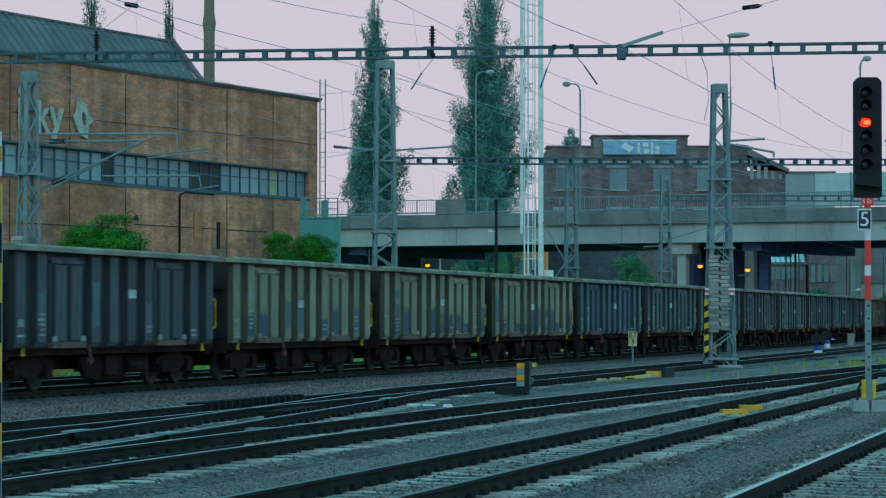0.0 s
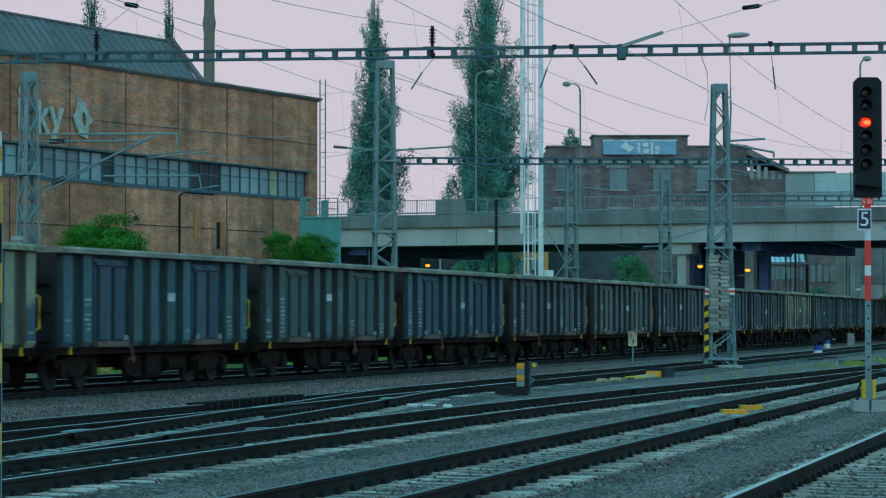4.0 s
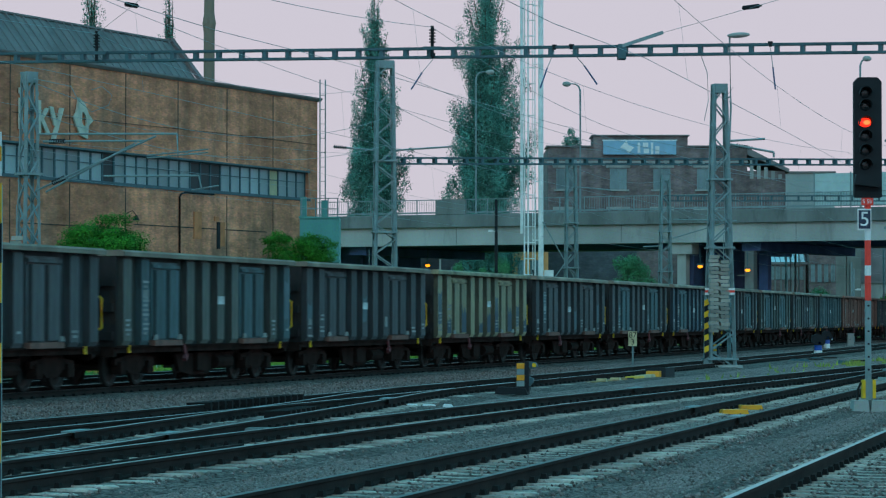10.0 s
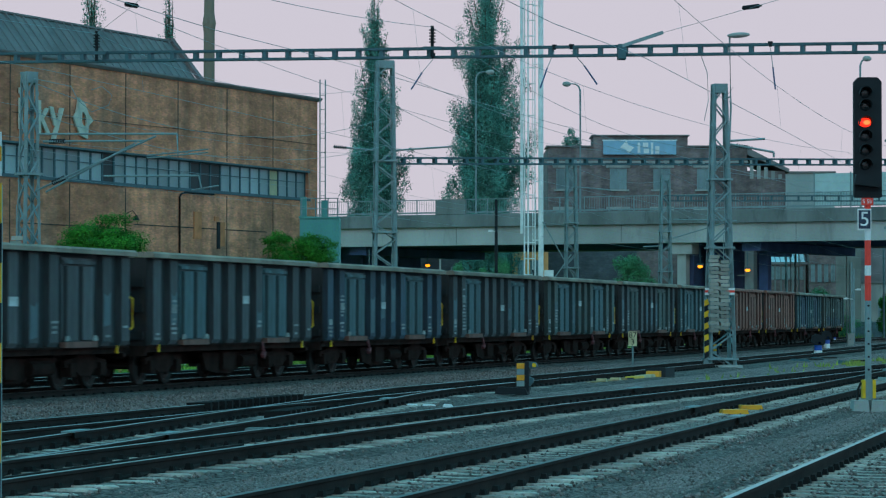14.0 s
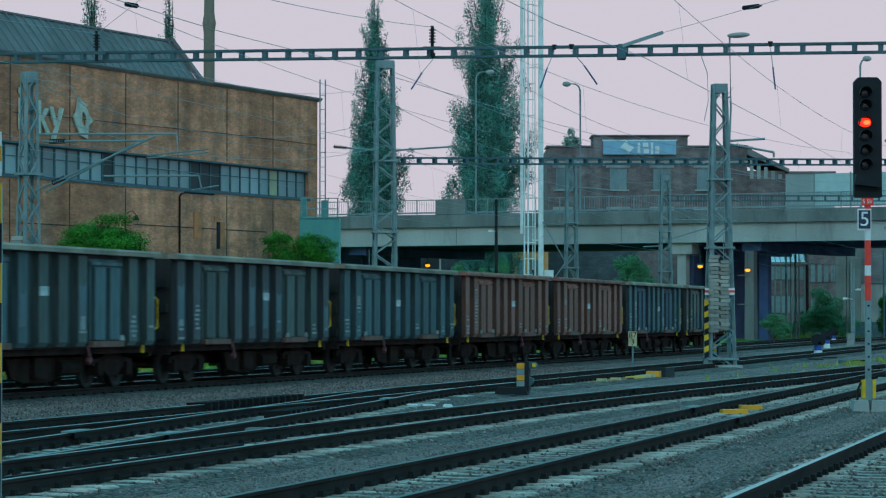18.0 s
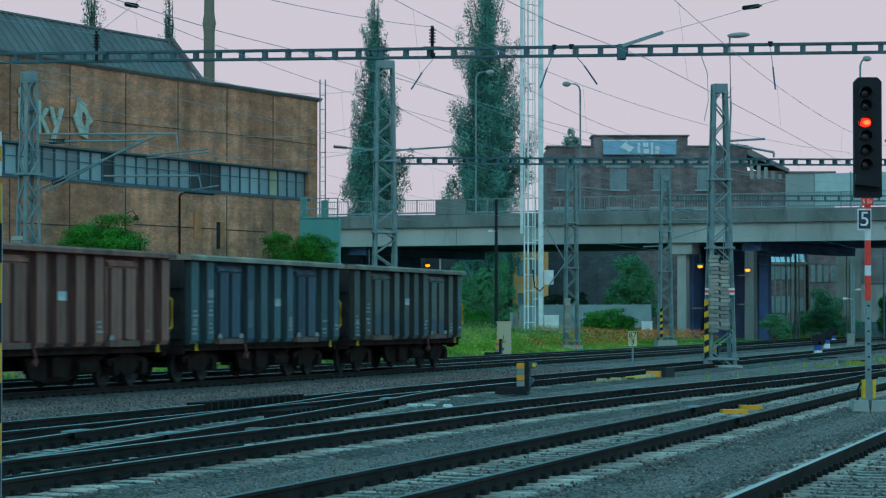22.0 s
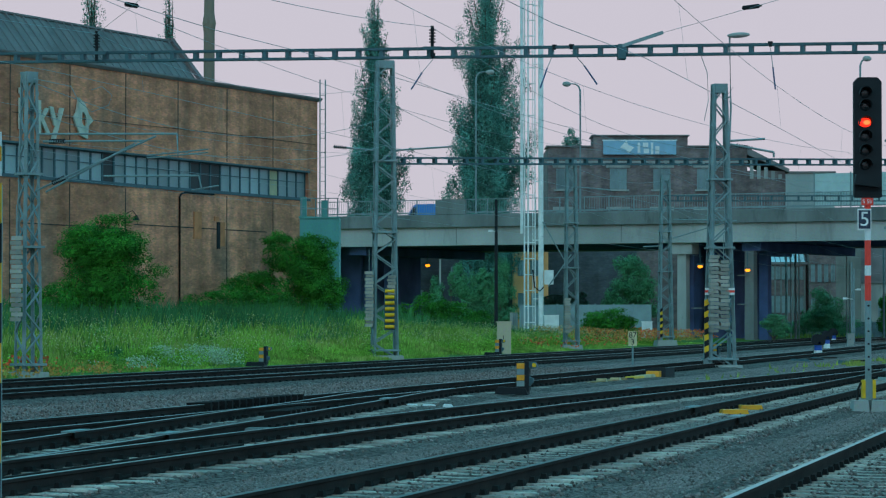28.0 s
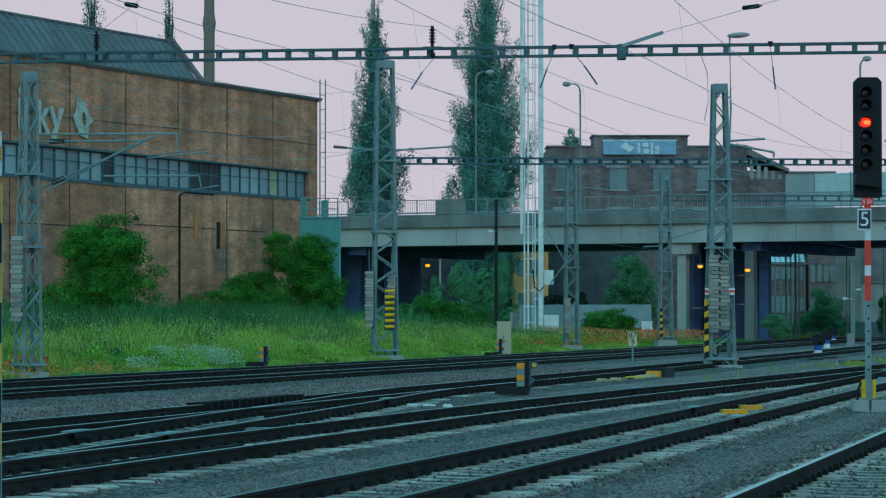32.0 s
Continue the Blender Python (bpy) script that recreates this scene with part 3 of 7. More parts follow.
def build_bridge():
    b = new("road_bridge")
    b.matrix_basis = BR
    tagged(b, "grey concrete road bridge over the railway with a railing", "bridge")
    x0, x1, W = -120, 170, 26
    for y in (0.35, W - 1.35):
        bm = bmesh.new()
        prism(bm, [(y, 7.9), (y + 1.0, 7.9), (y + 1.0, 9.42), (y, 9.42)], x0, x1, "x")
        part("edge_girder", bm, BRIDGE_CON, b, "pale streaked concrete edge girder")
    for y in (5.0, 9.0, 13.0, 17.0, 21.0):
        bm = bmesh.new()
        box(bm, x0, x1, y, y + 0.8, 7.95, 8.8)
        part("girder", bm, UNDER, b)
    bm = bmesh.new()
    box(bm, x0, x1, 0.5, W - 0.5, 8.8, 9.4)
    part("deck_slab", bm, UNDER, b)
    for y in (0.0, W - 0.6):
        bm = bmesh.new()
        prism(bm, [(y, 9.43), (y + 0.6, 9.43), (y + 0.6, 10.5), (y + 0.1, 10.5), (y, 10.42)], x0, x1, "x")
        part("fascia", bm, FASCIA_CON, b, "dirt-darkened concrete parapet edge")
    bm = bmesh.new()
    box(bm, x0, x1, 0.6, W - 0.6, 9.404, 9.5)
    part("carriageway", bm, mat("bridge_asphalt", (0.05, 0.05, 0.052), 0.9), b)
    bm = bmesh.new()
    box(bm, -0.02, 0.02, -0.03, 0.005, 7.95, 9.40)
    joint = part("drain_stain", bm, FASCIA_CON, b, m=pose(-4, 0.35, 0))
    for x in (3.5, 11, 18.6, 26, 33.5, 41, 48.6, 56):
        again(joint, pose(x, 0.35, 0))
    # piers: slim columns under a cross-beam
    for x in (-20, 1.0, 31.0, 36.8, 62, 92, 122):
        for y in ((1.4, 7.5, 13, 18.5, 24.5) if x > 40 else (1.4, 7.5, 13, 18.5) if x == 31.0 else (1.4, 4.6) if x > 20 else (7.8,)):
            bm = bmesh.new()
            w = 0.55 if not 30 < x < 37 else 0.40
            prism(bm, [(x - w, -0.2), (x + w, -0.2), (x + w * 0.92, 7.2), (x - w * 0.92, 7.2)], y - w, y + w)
            # pale front pier, darker tones farther in: bridge shade put into the colour
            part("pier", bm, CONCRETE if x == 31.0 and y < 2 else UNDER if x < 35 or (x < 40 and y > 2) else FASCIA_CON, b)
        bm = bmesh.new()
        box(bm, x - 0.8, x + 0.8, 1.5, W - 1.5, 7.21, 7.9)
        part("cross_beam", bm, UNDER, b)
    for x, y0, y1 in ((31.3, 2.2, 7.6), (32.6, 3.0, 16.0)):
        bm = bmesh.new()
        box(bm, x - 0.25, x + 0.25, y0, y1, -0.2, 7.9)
        part("pier_wall", bm, UNDER, b, "wall between the piers, toned dark for bridge shade")
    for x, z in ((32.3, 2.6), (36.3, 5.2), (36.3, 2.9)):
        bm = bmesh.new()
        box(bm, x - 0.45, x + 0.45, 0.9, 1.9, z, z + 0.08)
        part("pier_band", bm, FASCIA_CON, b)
    bm = bmesh.new()
    box(bm, 30.1, 32.0, 0.7, 2.2, 7.0, 7.88)
    part("bearing_block", bm, CONCRETE, b, "pale concrete bearing block on the pier")
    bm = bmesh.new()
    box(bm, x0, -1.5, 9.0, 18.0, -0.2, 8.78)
    part("abutment", bm, UNDER, b, "concrete abutment toned dark for the bridge's shade")
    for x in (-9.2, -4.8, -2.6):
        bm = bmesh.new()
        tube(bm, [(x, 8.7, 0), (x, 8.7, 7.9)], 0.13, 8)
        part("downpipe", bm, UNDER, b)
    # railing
    for y in (0.15, W - 0.15):
        for z in (10.62, 11.72):
            bm = bmesh.new()
            box(bm, x0, x1, y - 0.035, y + 0.035, z - 0.035, z + 0.035)
            part("handrail", bm, GALV, b)
    bm = bmesh.new()
    box(bm, -0.012, 0.012, -0.012, 0.012, 10.55, 11.72)
    bal = part("baluster", bm, GALV, b, m=pose(-6, 0.15, 0))
    x = -6 + 0.22
    while x < 48:
        if not 17.5 < x < 21.5:
            again(bal, pose(x, 0.15, 0))
        x += 0.22
    bm = bmesh.new()
    box(bm, -0.04, 0.04, -0.04, 0.04, 10.5, 11.76)
    post = part("railing_post", bm, GALV, b, m=pose(-8, 0.15, 0))
    for i in range(1, 30):
        again(post, pose(-8 + 2.2 * i, 0.15, 0))
    bm = bmesh.new()
    box(bm, 9.2, 12.0, 0.02, 0.3, 10.5, 11.75)
    part("advert_panel", bm, FASCIA_CON, b, "dark solid panel in the railing")
    # clear noise screen with posts at the far end of the railing
    bm = bmesh.new()
    box(bm, -0.05, 0.05, 0.4, 0.5, 10.5, 13.3)
    sp = part("screen_post", bm, GALV, b, m=pose(42.5, 0, 0))
    bm = bmesh.new()
    box(bm, 0.06, 2.94, 0.44, 0.46, 10.7, 13.2)
    pn = part("screen_pane", bm, mat("green_screen_glass", (0.42, 0.56, 0.56), 0.3, 0, 0.9, 1, 8, 0.0), b, m=pose(42.5, 0, 0))
    for i in range(1, 9):
        again(sp, pose(42.5 + 3 * i, 0, 0))
        again(pn, pose(42.5 + 3 * i, 0, 0))
    return b


build_bridge()


def under_lamp(x, y, z):
    t = thing("bridge_lamp", pose(x, y, z), "glowing orange sodium lamp under the bridge", "lamp", "bridge lamps")
    bm = bmesh.new()
    box(bm, -0.28, 0.28, -0.12, 0.12, 0.10, 0.24)
    tube(bm, [(0, 0, 0.2), (0, 0.3, 1.5)], 0.03, 6)
    part("housing", bm, BEAM, t)
    bm = bmesh.new()
    bmesh.ops.create_uvsphere(bm, u_segments=12, v_segments=8, radius=0.2, matrix=Matrix.Diagonal((1.1, 0.6, 0.7, 1)))
    part("lamp_glass", bm, SODIUM, t, smooth=True)


under_lamp(-1.31, 252.0, 6.35)
under_lamp(20.7, 236.4, 5.98)
under_lamp(24.22, 233.6, 5.64)


def street_lamp(x, y, z0, top, reach, label):
    t = thing("street_lamp", pose(x, y, z0), label, "street lamp", "street lamps")
    bm = bmesh.new()
    h = top - z0
    s = 1 if reach > 0 else -1
    tube(bm, [(0, 0, 0), (0, 0, h - 0.6), (s * 0.12, 0, h - 0.25), (s * 0.4, 0, h - 0.05), (reach, 0, h)], 0.095, 8, 0.04)
    part("pole", bm, GALV, t)
    bm = bmesh.new()
    bmesh.ops.create_uvsphere(bm, u_segments=12, v_segments=8, radius=0.36, matrix=Matrix.Translation((reach + s * 0.14, 0, h - 0.05)) @ Matrix.Diagonal((1.0, 0.6, 0.62, 1)))
    part("lamp_head", bm, CONCRETE, t, smooth=True)


street_lamp(2.82, 252.0, 9.5, 23.0, 1.1, "tall grey street lamp on the road bridge")
street_lamp(11.5, 246.0, 9.5, 21.5, -1.0, "grey street lamp with a drooping head on the bridge")
street_lamp(33.0, 232.0, 9.5, 22.4, 0.4, "grey street lamp at the bridge's end")


# ---- foliage ----
def crown(name, blobs, leaf, count, material, parent, seed, tall=1.0):
    """Many small leaves on the shells of uneven clumps, with gaps."""
    rng = random.Random(seed)
    verts, faces = [], []
    vol = [r[3] * r[4] * r[5] for r in blobs]
    tot = sum(vol)
    for bl, v in zip(blobs, vol):
        cx, cy, cz, rx, ry, rz = bl
        for _ in range(int(count * v / tot)):
            d = Vector((rng.gauss(0, 1), rng.gauss(0, 1), rng.gauss(0, 1))).normalized()
            bumpy = 1 + 0.35 * noise.noise(Vector((d.x * 2.3 + cx, d.y * 2.3 + cy, d.z * 2.3 + cz)))
            k = bumpy * (0.5 + 0.56 * rng.random() ** 0.7)
            c = Vector((cx + d.x * rx * k, cy + d.y * ry * k, cz + d.z * rz * k))
            n = (d + Vector((rng.uniform(-.55, .55), rng.uniform(-.55, .55), rng.uniform(-.2, .9)))).normalized()
            s = n.cross(Vector((rng.uniform(-1, 1), rng.uniform(-1, 1), rng.uniform(-1, 1)))).normalized()
            t = n.cross(s)
            w = leaf * rng.uniform(0.6, 1.3)
            h = w * tall
            i = len(verts)
            verts += [c - s * w * 0.5 , c + t * h * 0.5 + n * w * 0.1, c + s * w * 0.5, c - t * h * 0.5 + n * w * 0.1]
            faces.append((i, i + 1, i + 2, i + 3))
    return tagged(solid(name, verts, faces, material, parent), kind="stuff")


def poplar(x, y, z0, height, width, seed, count, shoulder=0.62, taper=0.8):
    """A columnar poplar: steep limbs, each ending in a flame of small clumps."""
    t = thing("poplar_tree", pose(x, y, z0), "tall slender columnar poplar with upswept leafy limbs", "tree", "poplars")
    rng = random.Random(seed)
    bm = bmesh.new()
    tube(bm, [(0, 0, 0), (0.1, 0, height * 0.3), (-0.1, 0, height * 0.7), (0, 0, height * 0.97)], 0.5, 8, 0.05)
    part("trunk", bm, BARK, t)
    blobs = []
    n = int(height * 3.4)
    for i in range(n):
        f = (i + 0.5) / n
        tip_z = height * (0.2 + 0.79 * f)
        env = width / 2 * min(1.0, (1.04 - f) / shoulder) ** taper * (0.66 + 0.34 * min(1, f / 0.3))
        lobe = 1 + 0.13 * noise.noise(Vector((i * 2.4 % 6.28, tip_z * 0.33, seed)))
        a = i * 2.4 + rng.uniform(-0.5, 0.5)
        reach = env * rng.uniform(0.28, 0.99) * lobe
        foot = max(0.6, tip_z - height * rng.uniform(0.10, 0.17))
        root, tip = Vector((0, 0, foot)), Vector((reach * math.cos(a), reach * math.sin(a), tip_z))
        if i % 2 == 0:
            bm = bmesh.new()
            tube(bm, [root, root.lerp(tip, 0.55) + Vector((0.12 * math.cos(a), 0.12 * math.sin(a), -0.3)), tip], 0.09, 5, 0.02)
            part("limb", bm, BARK, t)
        for k in range(6):
            u = 0.22 + 0.15 * k + rng.uniform(-0.05, 0.05)
            c = root.lerp(tip, u) + Vector((rng.gauss(0, 0.16), rng.gauss(0, 0.16), rng.gauss(0, 0.3))) * (0.4 + env * 0.25)
            r = (0.24 + env * 0.115) * rng.uniform(0.7, 1.25) * (1.25 - 0.45 * u)
            blobs.append((c.x, c.y, c.z, r, r, r * rng.uniform(1.5, 2.3)))
    crown("crown", blobs, 0.118, count, LEAF_D, t, seed, 1.4)
    return t


poplar(-7.0, 300, 0, 35.5, 7.9, 3, 165000)
poplar(4.3, 290, 0, 42.5, 11.6, 6, 260000, 0.72, 1.1)


def shrub(x, y, z0, blobs, leaf, count, seed, label, category="bush", leaves=None):
    t = thing("shrub", pose(x, y, z0), label, category, "shrubs")
    bm = bmesh.new()
    top = max(b[2] for b in blobs)
    tube(bm, [(0, 0, -0.1), (0.05, 0, top * 0.5), (0, 0.1, top)], 0.09, 6, 0.03)
    for k in range(4):
        tube(bm, [(0, 0, 0.2), (0.5 * math.cos(k * 1.6), 0.5 * math.sin(k * 1.6), top * 0.6)], 0.05, 5, 0.02)
    part("trunk", bm, BARK, t)
    rng = random.Random(seed)
    lumps = []
    for cx, cy, cz, rx, ry, rz in blobs:
        lumps.append((cx, cy, cz, rx * 0.6, ry * 0.6, rz * 0.6))
        for _ in range(30):
            d = Vector((rng.gauss(0, 1), rng.gauss(0, 1) - 0.3, rng.gauss(0, 1) + 0.2)).normalized()
            k, out = rng.uniform(0.16, 0.34), rng.uniform(0.62, 0.9)
            lumps.append((cx + d.x * rx * out, cy + d.y * ry * out, cz + d.z * rz * out, rx * k * 1.2, ry * k * 1.2, rz * k * 0.7))
    crown("crown", lumps, leaf, count, leaves or LEAF, t, seed)
    return t


shrub(-14.6, 125, 1.0, [(0.25, 0, 2.6, 2.6, 1.8, 2.3), (0.0, 0, 3.9, 1.9, 1.3, 1.5), (0.3, 0, 1.5, 2.2, 1.5, 1.2)], 0.064, 84000, 11, "large rounded green bush before the brick hall")
shrub(-7.6, 158, 1.0, [(0.3, 0, 2.9, 1.9, 1.5, 2.5), (-2.7, 0.4, 2.0, 1.5, 1.3, 1.7), (1.1, 0, 2.5, 1.4, 1.2, 2.2), (-1.1, 0.3, 4.3, 1.2, 0.9, 1.2), (0.6, 0, 4.5, 1.4, 1.0, 1.0)], 0.075, 64000, 12, "dark green bush growing against the hall's corner")


def meadow(name, count, p0, p1, h0, h1, material, label, seed, lean_most=0.35):
    """Grass in tufts of a few blades, thin at the bank's foot."""
    rng = random.Random(seed)
    verts, faces = [], []
    for _ in range(count // 5):
        a0 = rng.uniform(58, 205)
        q0 = -p0 - (p1 - p0) * rng.random() ** 1.3
        patch = noise.noise(Vector((q0 * 0.45, a0 * 0.12, seed)))
        if patch < -0.22:
            continue
        tuft = rng.uniform(0.6, 1.15) * (1 + 0.5 * patch)
        for _k in range(5):
            a, p = a0 + rng.gauss(0, 0.12), min(-p0, q0 + rng.gauss(0, 0.12))
            h = (h0 + (h1 - h0) * smooth01(-p, p0, p0 + 5)) * tuft * rng.uniform(0.7, 1.2)
            h *= 1 - 0.6 * smooth01(a, 150, 188)
            c = yard(p, a, rise(p, a) - 0.05)
            w = rng.uniform(0.012, 0.03)
            ang = rng.uniform(-0.6, 0.6)
            s = Vector((math.cos(ang), math.sin(ang), 0)) * w
            lean = Vector((rng.uniform(-lean_most, lean_most), rng.uniform(-.3, .3), 0)) * h
            i = len(verts)
            verts += [c - s, c + s, c + lean * 0.4 + s * 0.8 + Vector((0, 0, h * 0.6)), c + lean * 0.4 - s * 0.8 + Vector((0, 0, h * 0.6)), c + lean + Vector((0, 0, h))]
            faces += [(i, i + 1, i + 2, i + 3), (i + 3, i + 2, i + 4)]
    tagged(solid(name, verts, faces, material), label, "grass", kind="stuff")


meadow("meadow_grass", 120000, 34.2, 45, 0.16, 0.8, GRASS, "uncut yellow-green meadow grass on the bank", 4)
meadow("tall_grass", 75000, 38.0, 54, 0.45, 1.3, TALL, "tall dark green grass along the bank's top", 5)


def herbs(name, count, p0, p1, size, leaf, leaves, material, label, seed):
    """Leafy weeds in low mounds among the grass."""
    rng = random.Random(seed)
    blobs = []
    while len(blobs) < count:
        a, p = rng.uniform(76, 200), -rng.uniform(p0, p1)
        if noise.noise(Vector((p * 0.3, a * 0.09, seed))) < 0.02:
            continue
        r = size * rng.uniform(0.5, 1.2)
        c = yard(p, a, rise(p, a) + r * 0.5)
        blobs.append((c.x, c.y, c.z, r, r, r * rng.uniform(0.7, 1.4)))
    ob = crown(name, blobs, leaf, leaves, material, None, seed, 1.3)
    tagged(ob, label, "weeds")


HERB = mat("yellow_green_herb", (0.24, 0.46, 0.05), 0.8, 0, 0.5, 0.8, 5, 0.0, island=0.4)
HERB_D = mat("deep_green_herb", (0.05, 0.22, 0.04), 0.8, 0, 0.5, 0.8, 5, 0.0, island=0.4)
for leafy in (HERB, HERB_D):
    matte(leafy, 0.2)
herbs("meadow_herbs", 640, 34.9, 42.0, 0.38, 0.055, 85000, HERB, "leafy yellow-green weeds among the meadow grass", 51)
herbs("nettle_patches", 360, 39.5, 47.0, 0.5, 0.07, 46000, HERB_D, "dark green nettle patches on the bank", 52)


# ---- colour-light signal ----
LENS_DARK = mat("unlit_signal_lens", (0.012, 0.014, 0.018), 0.2)
NAVY = mat("navy_plate", (0.015, 0.03, 0.07), 0.5)


def lettering(word, size, material, parent, m, name="lettering"):
    cu = bpy.data.curves.new("text", "FONT")
    cu.body, cu.size, cu.align_x, cu.align_y, cu.extrude = word, size, "CENTER", "CENTER", 0.004
    tmp = bpy.data.objects.new("text", cu)
    scene.collection.objects.link(tmp)
    me = bpy.data.meshes.new_from_object(tmp.evaluated_get(bpy.context.evaluated_depsgraph_get()))
    bpy.data.objects.remove(tmp)
    me.materials.clear()
    me.materials.append(material)
    o = new(name, me)
    o.parent, o.matrix_basis = parent, m
    return o


FACE = Matrix.Rotation(math.pi / 2, 4, "X")


def build_signal():
    t = thing("railway_signal", pose(8.33, 57.6, 0), "tall colour-light railway signal showing red on a striped mast", "signal")
    for z0, z1, m in ((0.5, 2.15, GALV), (2.15, 2.64, RED), (2.64, 2.84, WHITE), (2.84, 3.33, RED), (3.33, 3.58, WHITE), (3.58, 4.2, RED)):
        bm = bmesh.new()
        tube(bm, [(0, 0, z0), (0, 0, z1)], 0.063, 16)
        part("mast_band", bm, m, t)
    bm = bmesh.new()
    for k in range(6):
        tube(bm, [(0, -0.055, 0.8 + 0.25 * k), (0, -0.075, 0.8 + 0.25 * k)], 0.022, 8)
    part("mast_bolt", bm, BLACK, t)
    bm = bmesh.new()
    prism(bm, [(-0.27, 4.17), (0.27, 4.17), (0.27, 6.44), (0.19, 6.53), (-0.19, 6.53), (-0.27, 6.44)], -0.10, 0.12)
    bmesh.ops.bevel(bm, geom=bm.edges[:], offset=0.012, segments=2, affect="EDGES")
    part("signal_head", bm, BLACK, t, "black rounded signal head")
    glow = mat("red_lamp_glow", (1.0, 0.03, 0.012), 0.3, emit=1.3)
    core = mat("red_lamp_core", (1.0, 0.20, 0.05), 0.3, emit=1.6)
    for z in (6.22, 5.97, 5.64, 5.37, 5.09, 4.81):
        lit = z == 5.64
        bm = bmesh.new()
        bmesh.ops.create_uvsphere(bm, u_segments=20, v_segments=10, radius=0.105 if not lit else 0.115, matrix=Matrix.Translation((-0.06, -0.10, z)) @ Matrix.Diagonal((1.15 if lit else 1, 0.25, 0.8 if lit else 1, 1)))
        lens = part("lens", bm, glow if lit else LENS_DARK, t, "glowing red signal lens" if lit else "", smooth=True)
        if lit:
            bm = bmesh.new()
            bmesh.ops.create_uvsphere(bm, u_segments=16, v_segments=8, radius=0.06, matrix=Matrix.Translation((-0.03, -0.12, z)) @ Matrix.Diagonal((1.2, 0.3, 0.8, 1)))
            part("lamp_core", bm, core, lens, smooth=True)
        bm = bmesh.new()
        n = 14
        rings = [[(-0.06 + r * math.cos(q), y, z + r * math.sin(q)) for q in [math.pi * (-0.12 + 1.24 * k / n) for k in range(n + 1)]] for r, y in ((0.125, -0.10), (0.125, -0.34), (0.115, -0.34), (0.115, -0.10))]
        vs = [[bm.verts.new((x, y + (0.10 if y < -0.2 and zz < z + 0.02 else 0), zz)) for x, y, zz in rg] for rg in rings]
        for p_, q_ in ((0, 1), (1, 2), (2, 3)):
            for k in range(n):
                bm.faces.new((vs[p_][k], vs[p_][k + 1], vs[q_][k + 1], vs[q_][k]))
        part("hood", bm, BLACK, t, smooth=False)
    bm = bmesh.new()
    prism(bm, [(-0.30, 4.42), (0.20, 4.36), (0.22, 4.60), (-0.26, 4.62)], -0.32, -0.10)
    part("indicator_box", bm, BLACK, t)
    bm = bmesh.new()
    box(bm, -0.135, 0.10, -0.085, -0.067, 4.02, 4.16)
    plate = part("name_plate", bm, RED, t, "small red plate with white characters")
    lettering("S 5b", 0.11, WHITE, plate, pose(-0.02, -0.09, 4.09) @ FACE)
    bm = bmesh.new()
    box(bm, -0.21, 0.06, -0.085, -0.067, 3.53, 3.95)
    plate = part("speed_plate", bm, WHITE, t, "dark blue plate with a white figure five")
    bm = bmesh.new()
    box(bm, -0.19, 0.04, -0.095, -0.086, 3.56, 3.92)
    part("plate_field", bm, NAVY, plate)
    lettering("5", 0.40, WHITE, plate, pose(-0.075, -0.102, 3.735) @ FACE)
    bm = bmesh.new()
    for x0, x1 in ((-0.13, -0.07), (0.07, 0.13)):
        box(bm, x0, x1, -0.14, 0.1, 0.24, 0.60)
    part("base_bracket", bm, YELLOW, t, "yellow painted mast bracket")
    bm = bmesh.new()
    prism(bm, [(-0.12, 0.22), (0.12, 0.22), (0.065, 0.62), (-0.065, 0.62)], -0.1, 0.08)
    part("base_casting", bm, GALV, t)
    for x0, x1 in ((-0.33, -0.01), (0.01, 0.38)):
        bm = bmesh.new()
        prism(bm, [(x0, -0.1), (x1, -0.1), (x1 - 0.02, 0.20), (x0 + 0.02, 0.20)], -0.28, 0.28)
        part("foundation", bm, CONCRETE, t)
    bm = bmesh.new()
    tube(bm, [(-0.22, 0, 0.0), (-0.21, 0, 0.4), (-0.14, 0, 0.55)], 0.025, 6)
    tube(bm, [(0.22, 0, 0.1), (0.5, 0.1, 0.2), (0.9, 0.1, 0.1)], 0.03, 6)
    part("cable", bm, BLACK, t)


build_signal()


# ---- buildings beyond the bridge ----
def window_on(parent, x, z, w, h, y=0.0, sill=True):
    """A recessed-looking framed window set proud of its wall."""
    bm = bmesh.new()
    for x0, x1, z0, z1 in ((x - w / 2, x - w / 2 + 0.09, z, z + h), (x + w / 2 - 0.09, x + w / 2, z, z + h), (x - w / 2, x + w / 2, z + h - 0.09, z + h), (x - w / 2, x + w / 2, z, z + 0.09), (x - 0.04, x + 0.04, z, z + h)):
        box(bm, x0, x1, y - 0.10, y - 0.01, z0, z1)
    f = part("window", bm, GALV, parent)
    bm = bmesh.new()
    box(bm, x - w / 2 + 0.05, x + w / 2 - 0.05, y - 0.05, y - 0.012, z + 0.05, z + h - 0.05)
    part("pane", bm, GLASS, f)
    if sill:
        bm = bmesh.new()
        box(bm, x - w / 2 - 0.25, x + w / 2 + 0.25, y - 0.2, y - 0.004, z - 0.2, z - 0.004)
        part("sill", bm, CONCRETE, f)
        bm = bmesh.new()
        box(bm, x - w / 2 - 0.4, x + w / 2 + 0.4, y - 0.12, y - 0.004, z + h + 0.1, z + h + 0.5)
        part("lintel", bm, CONCRETE, f)
    return f


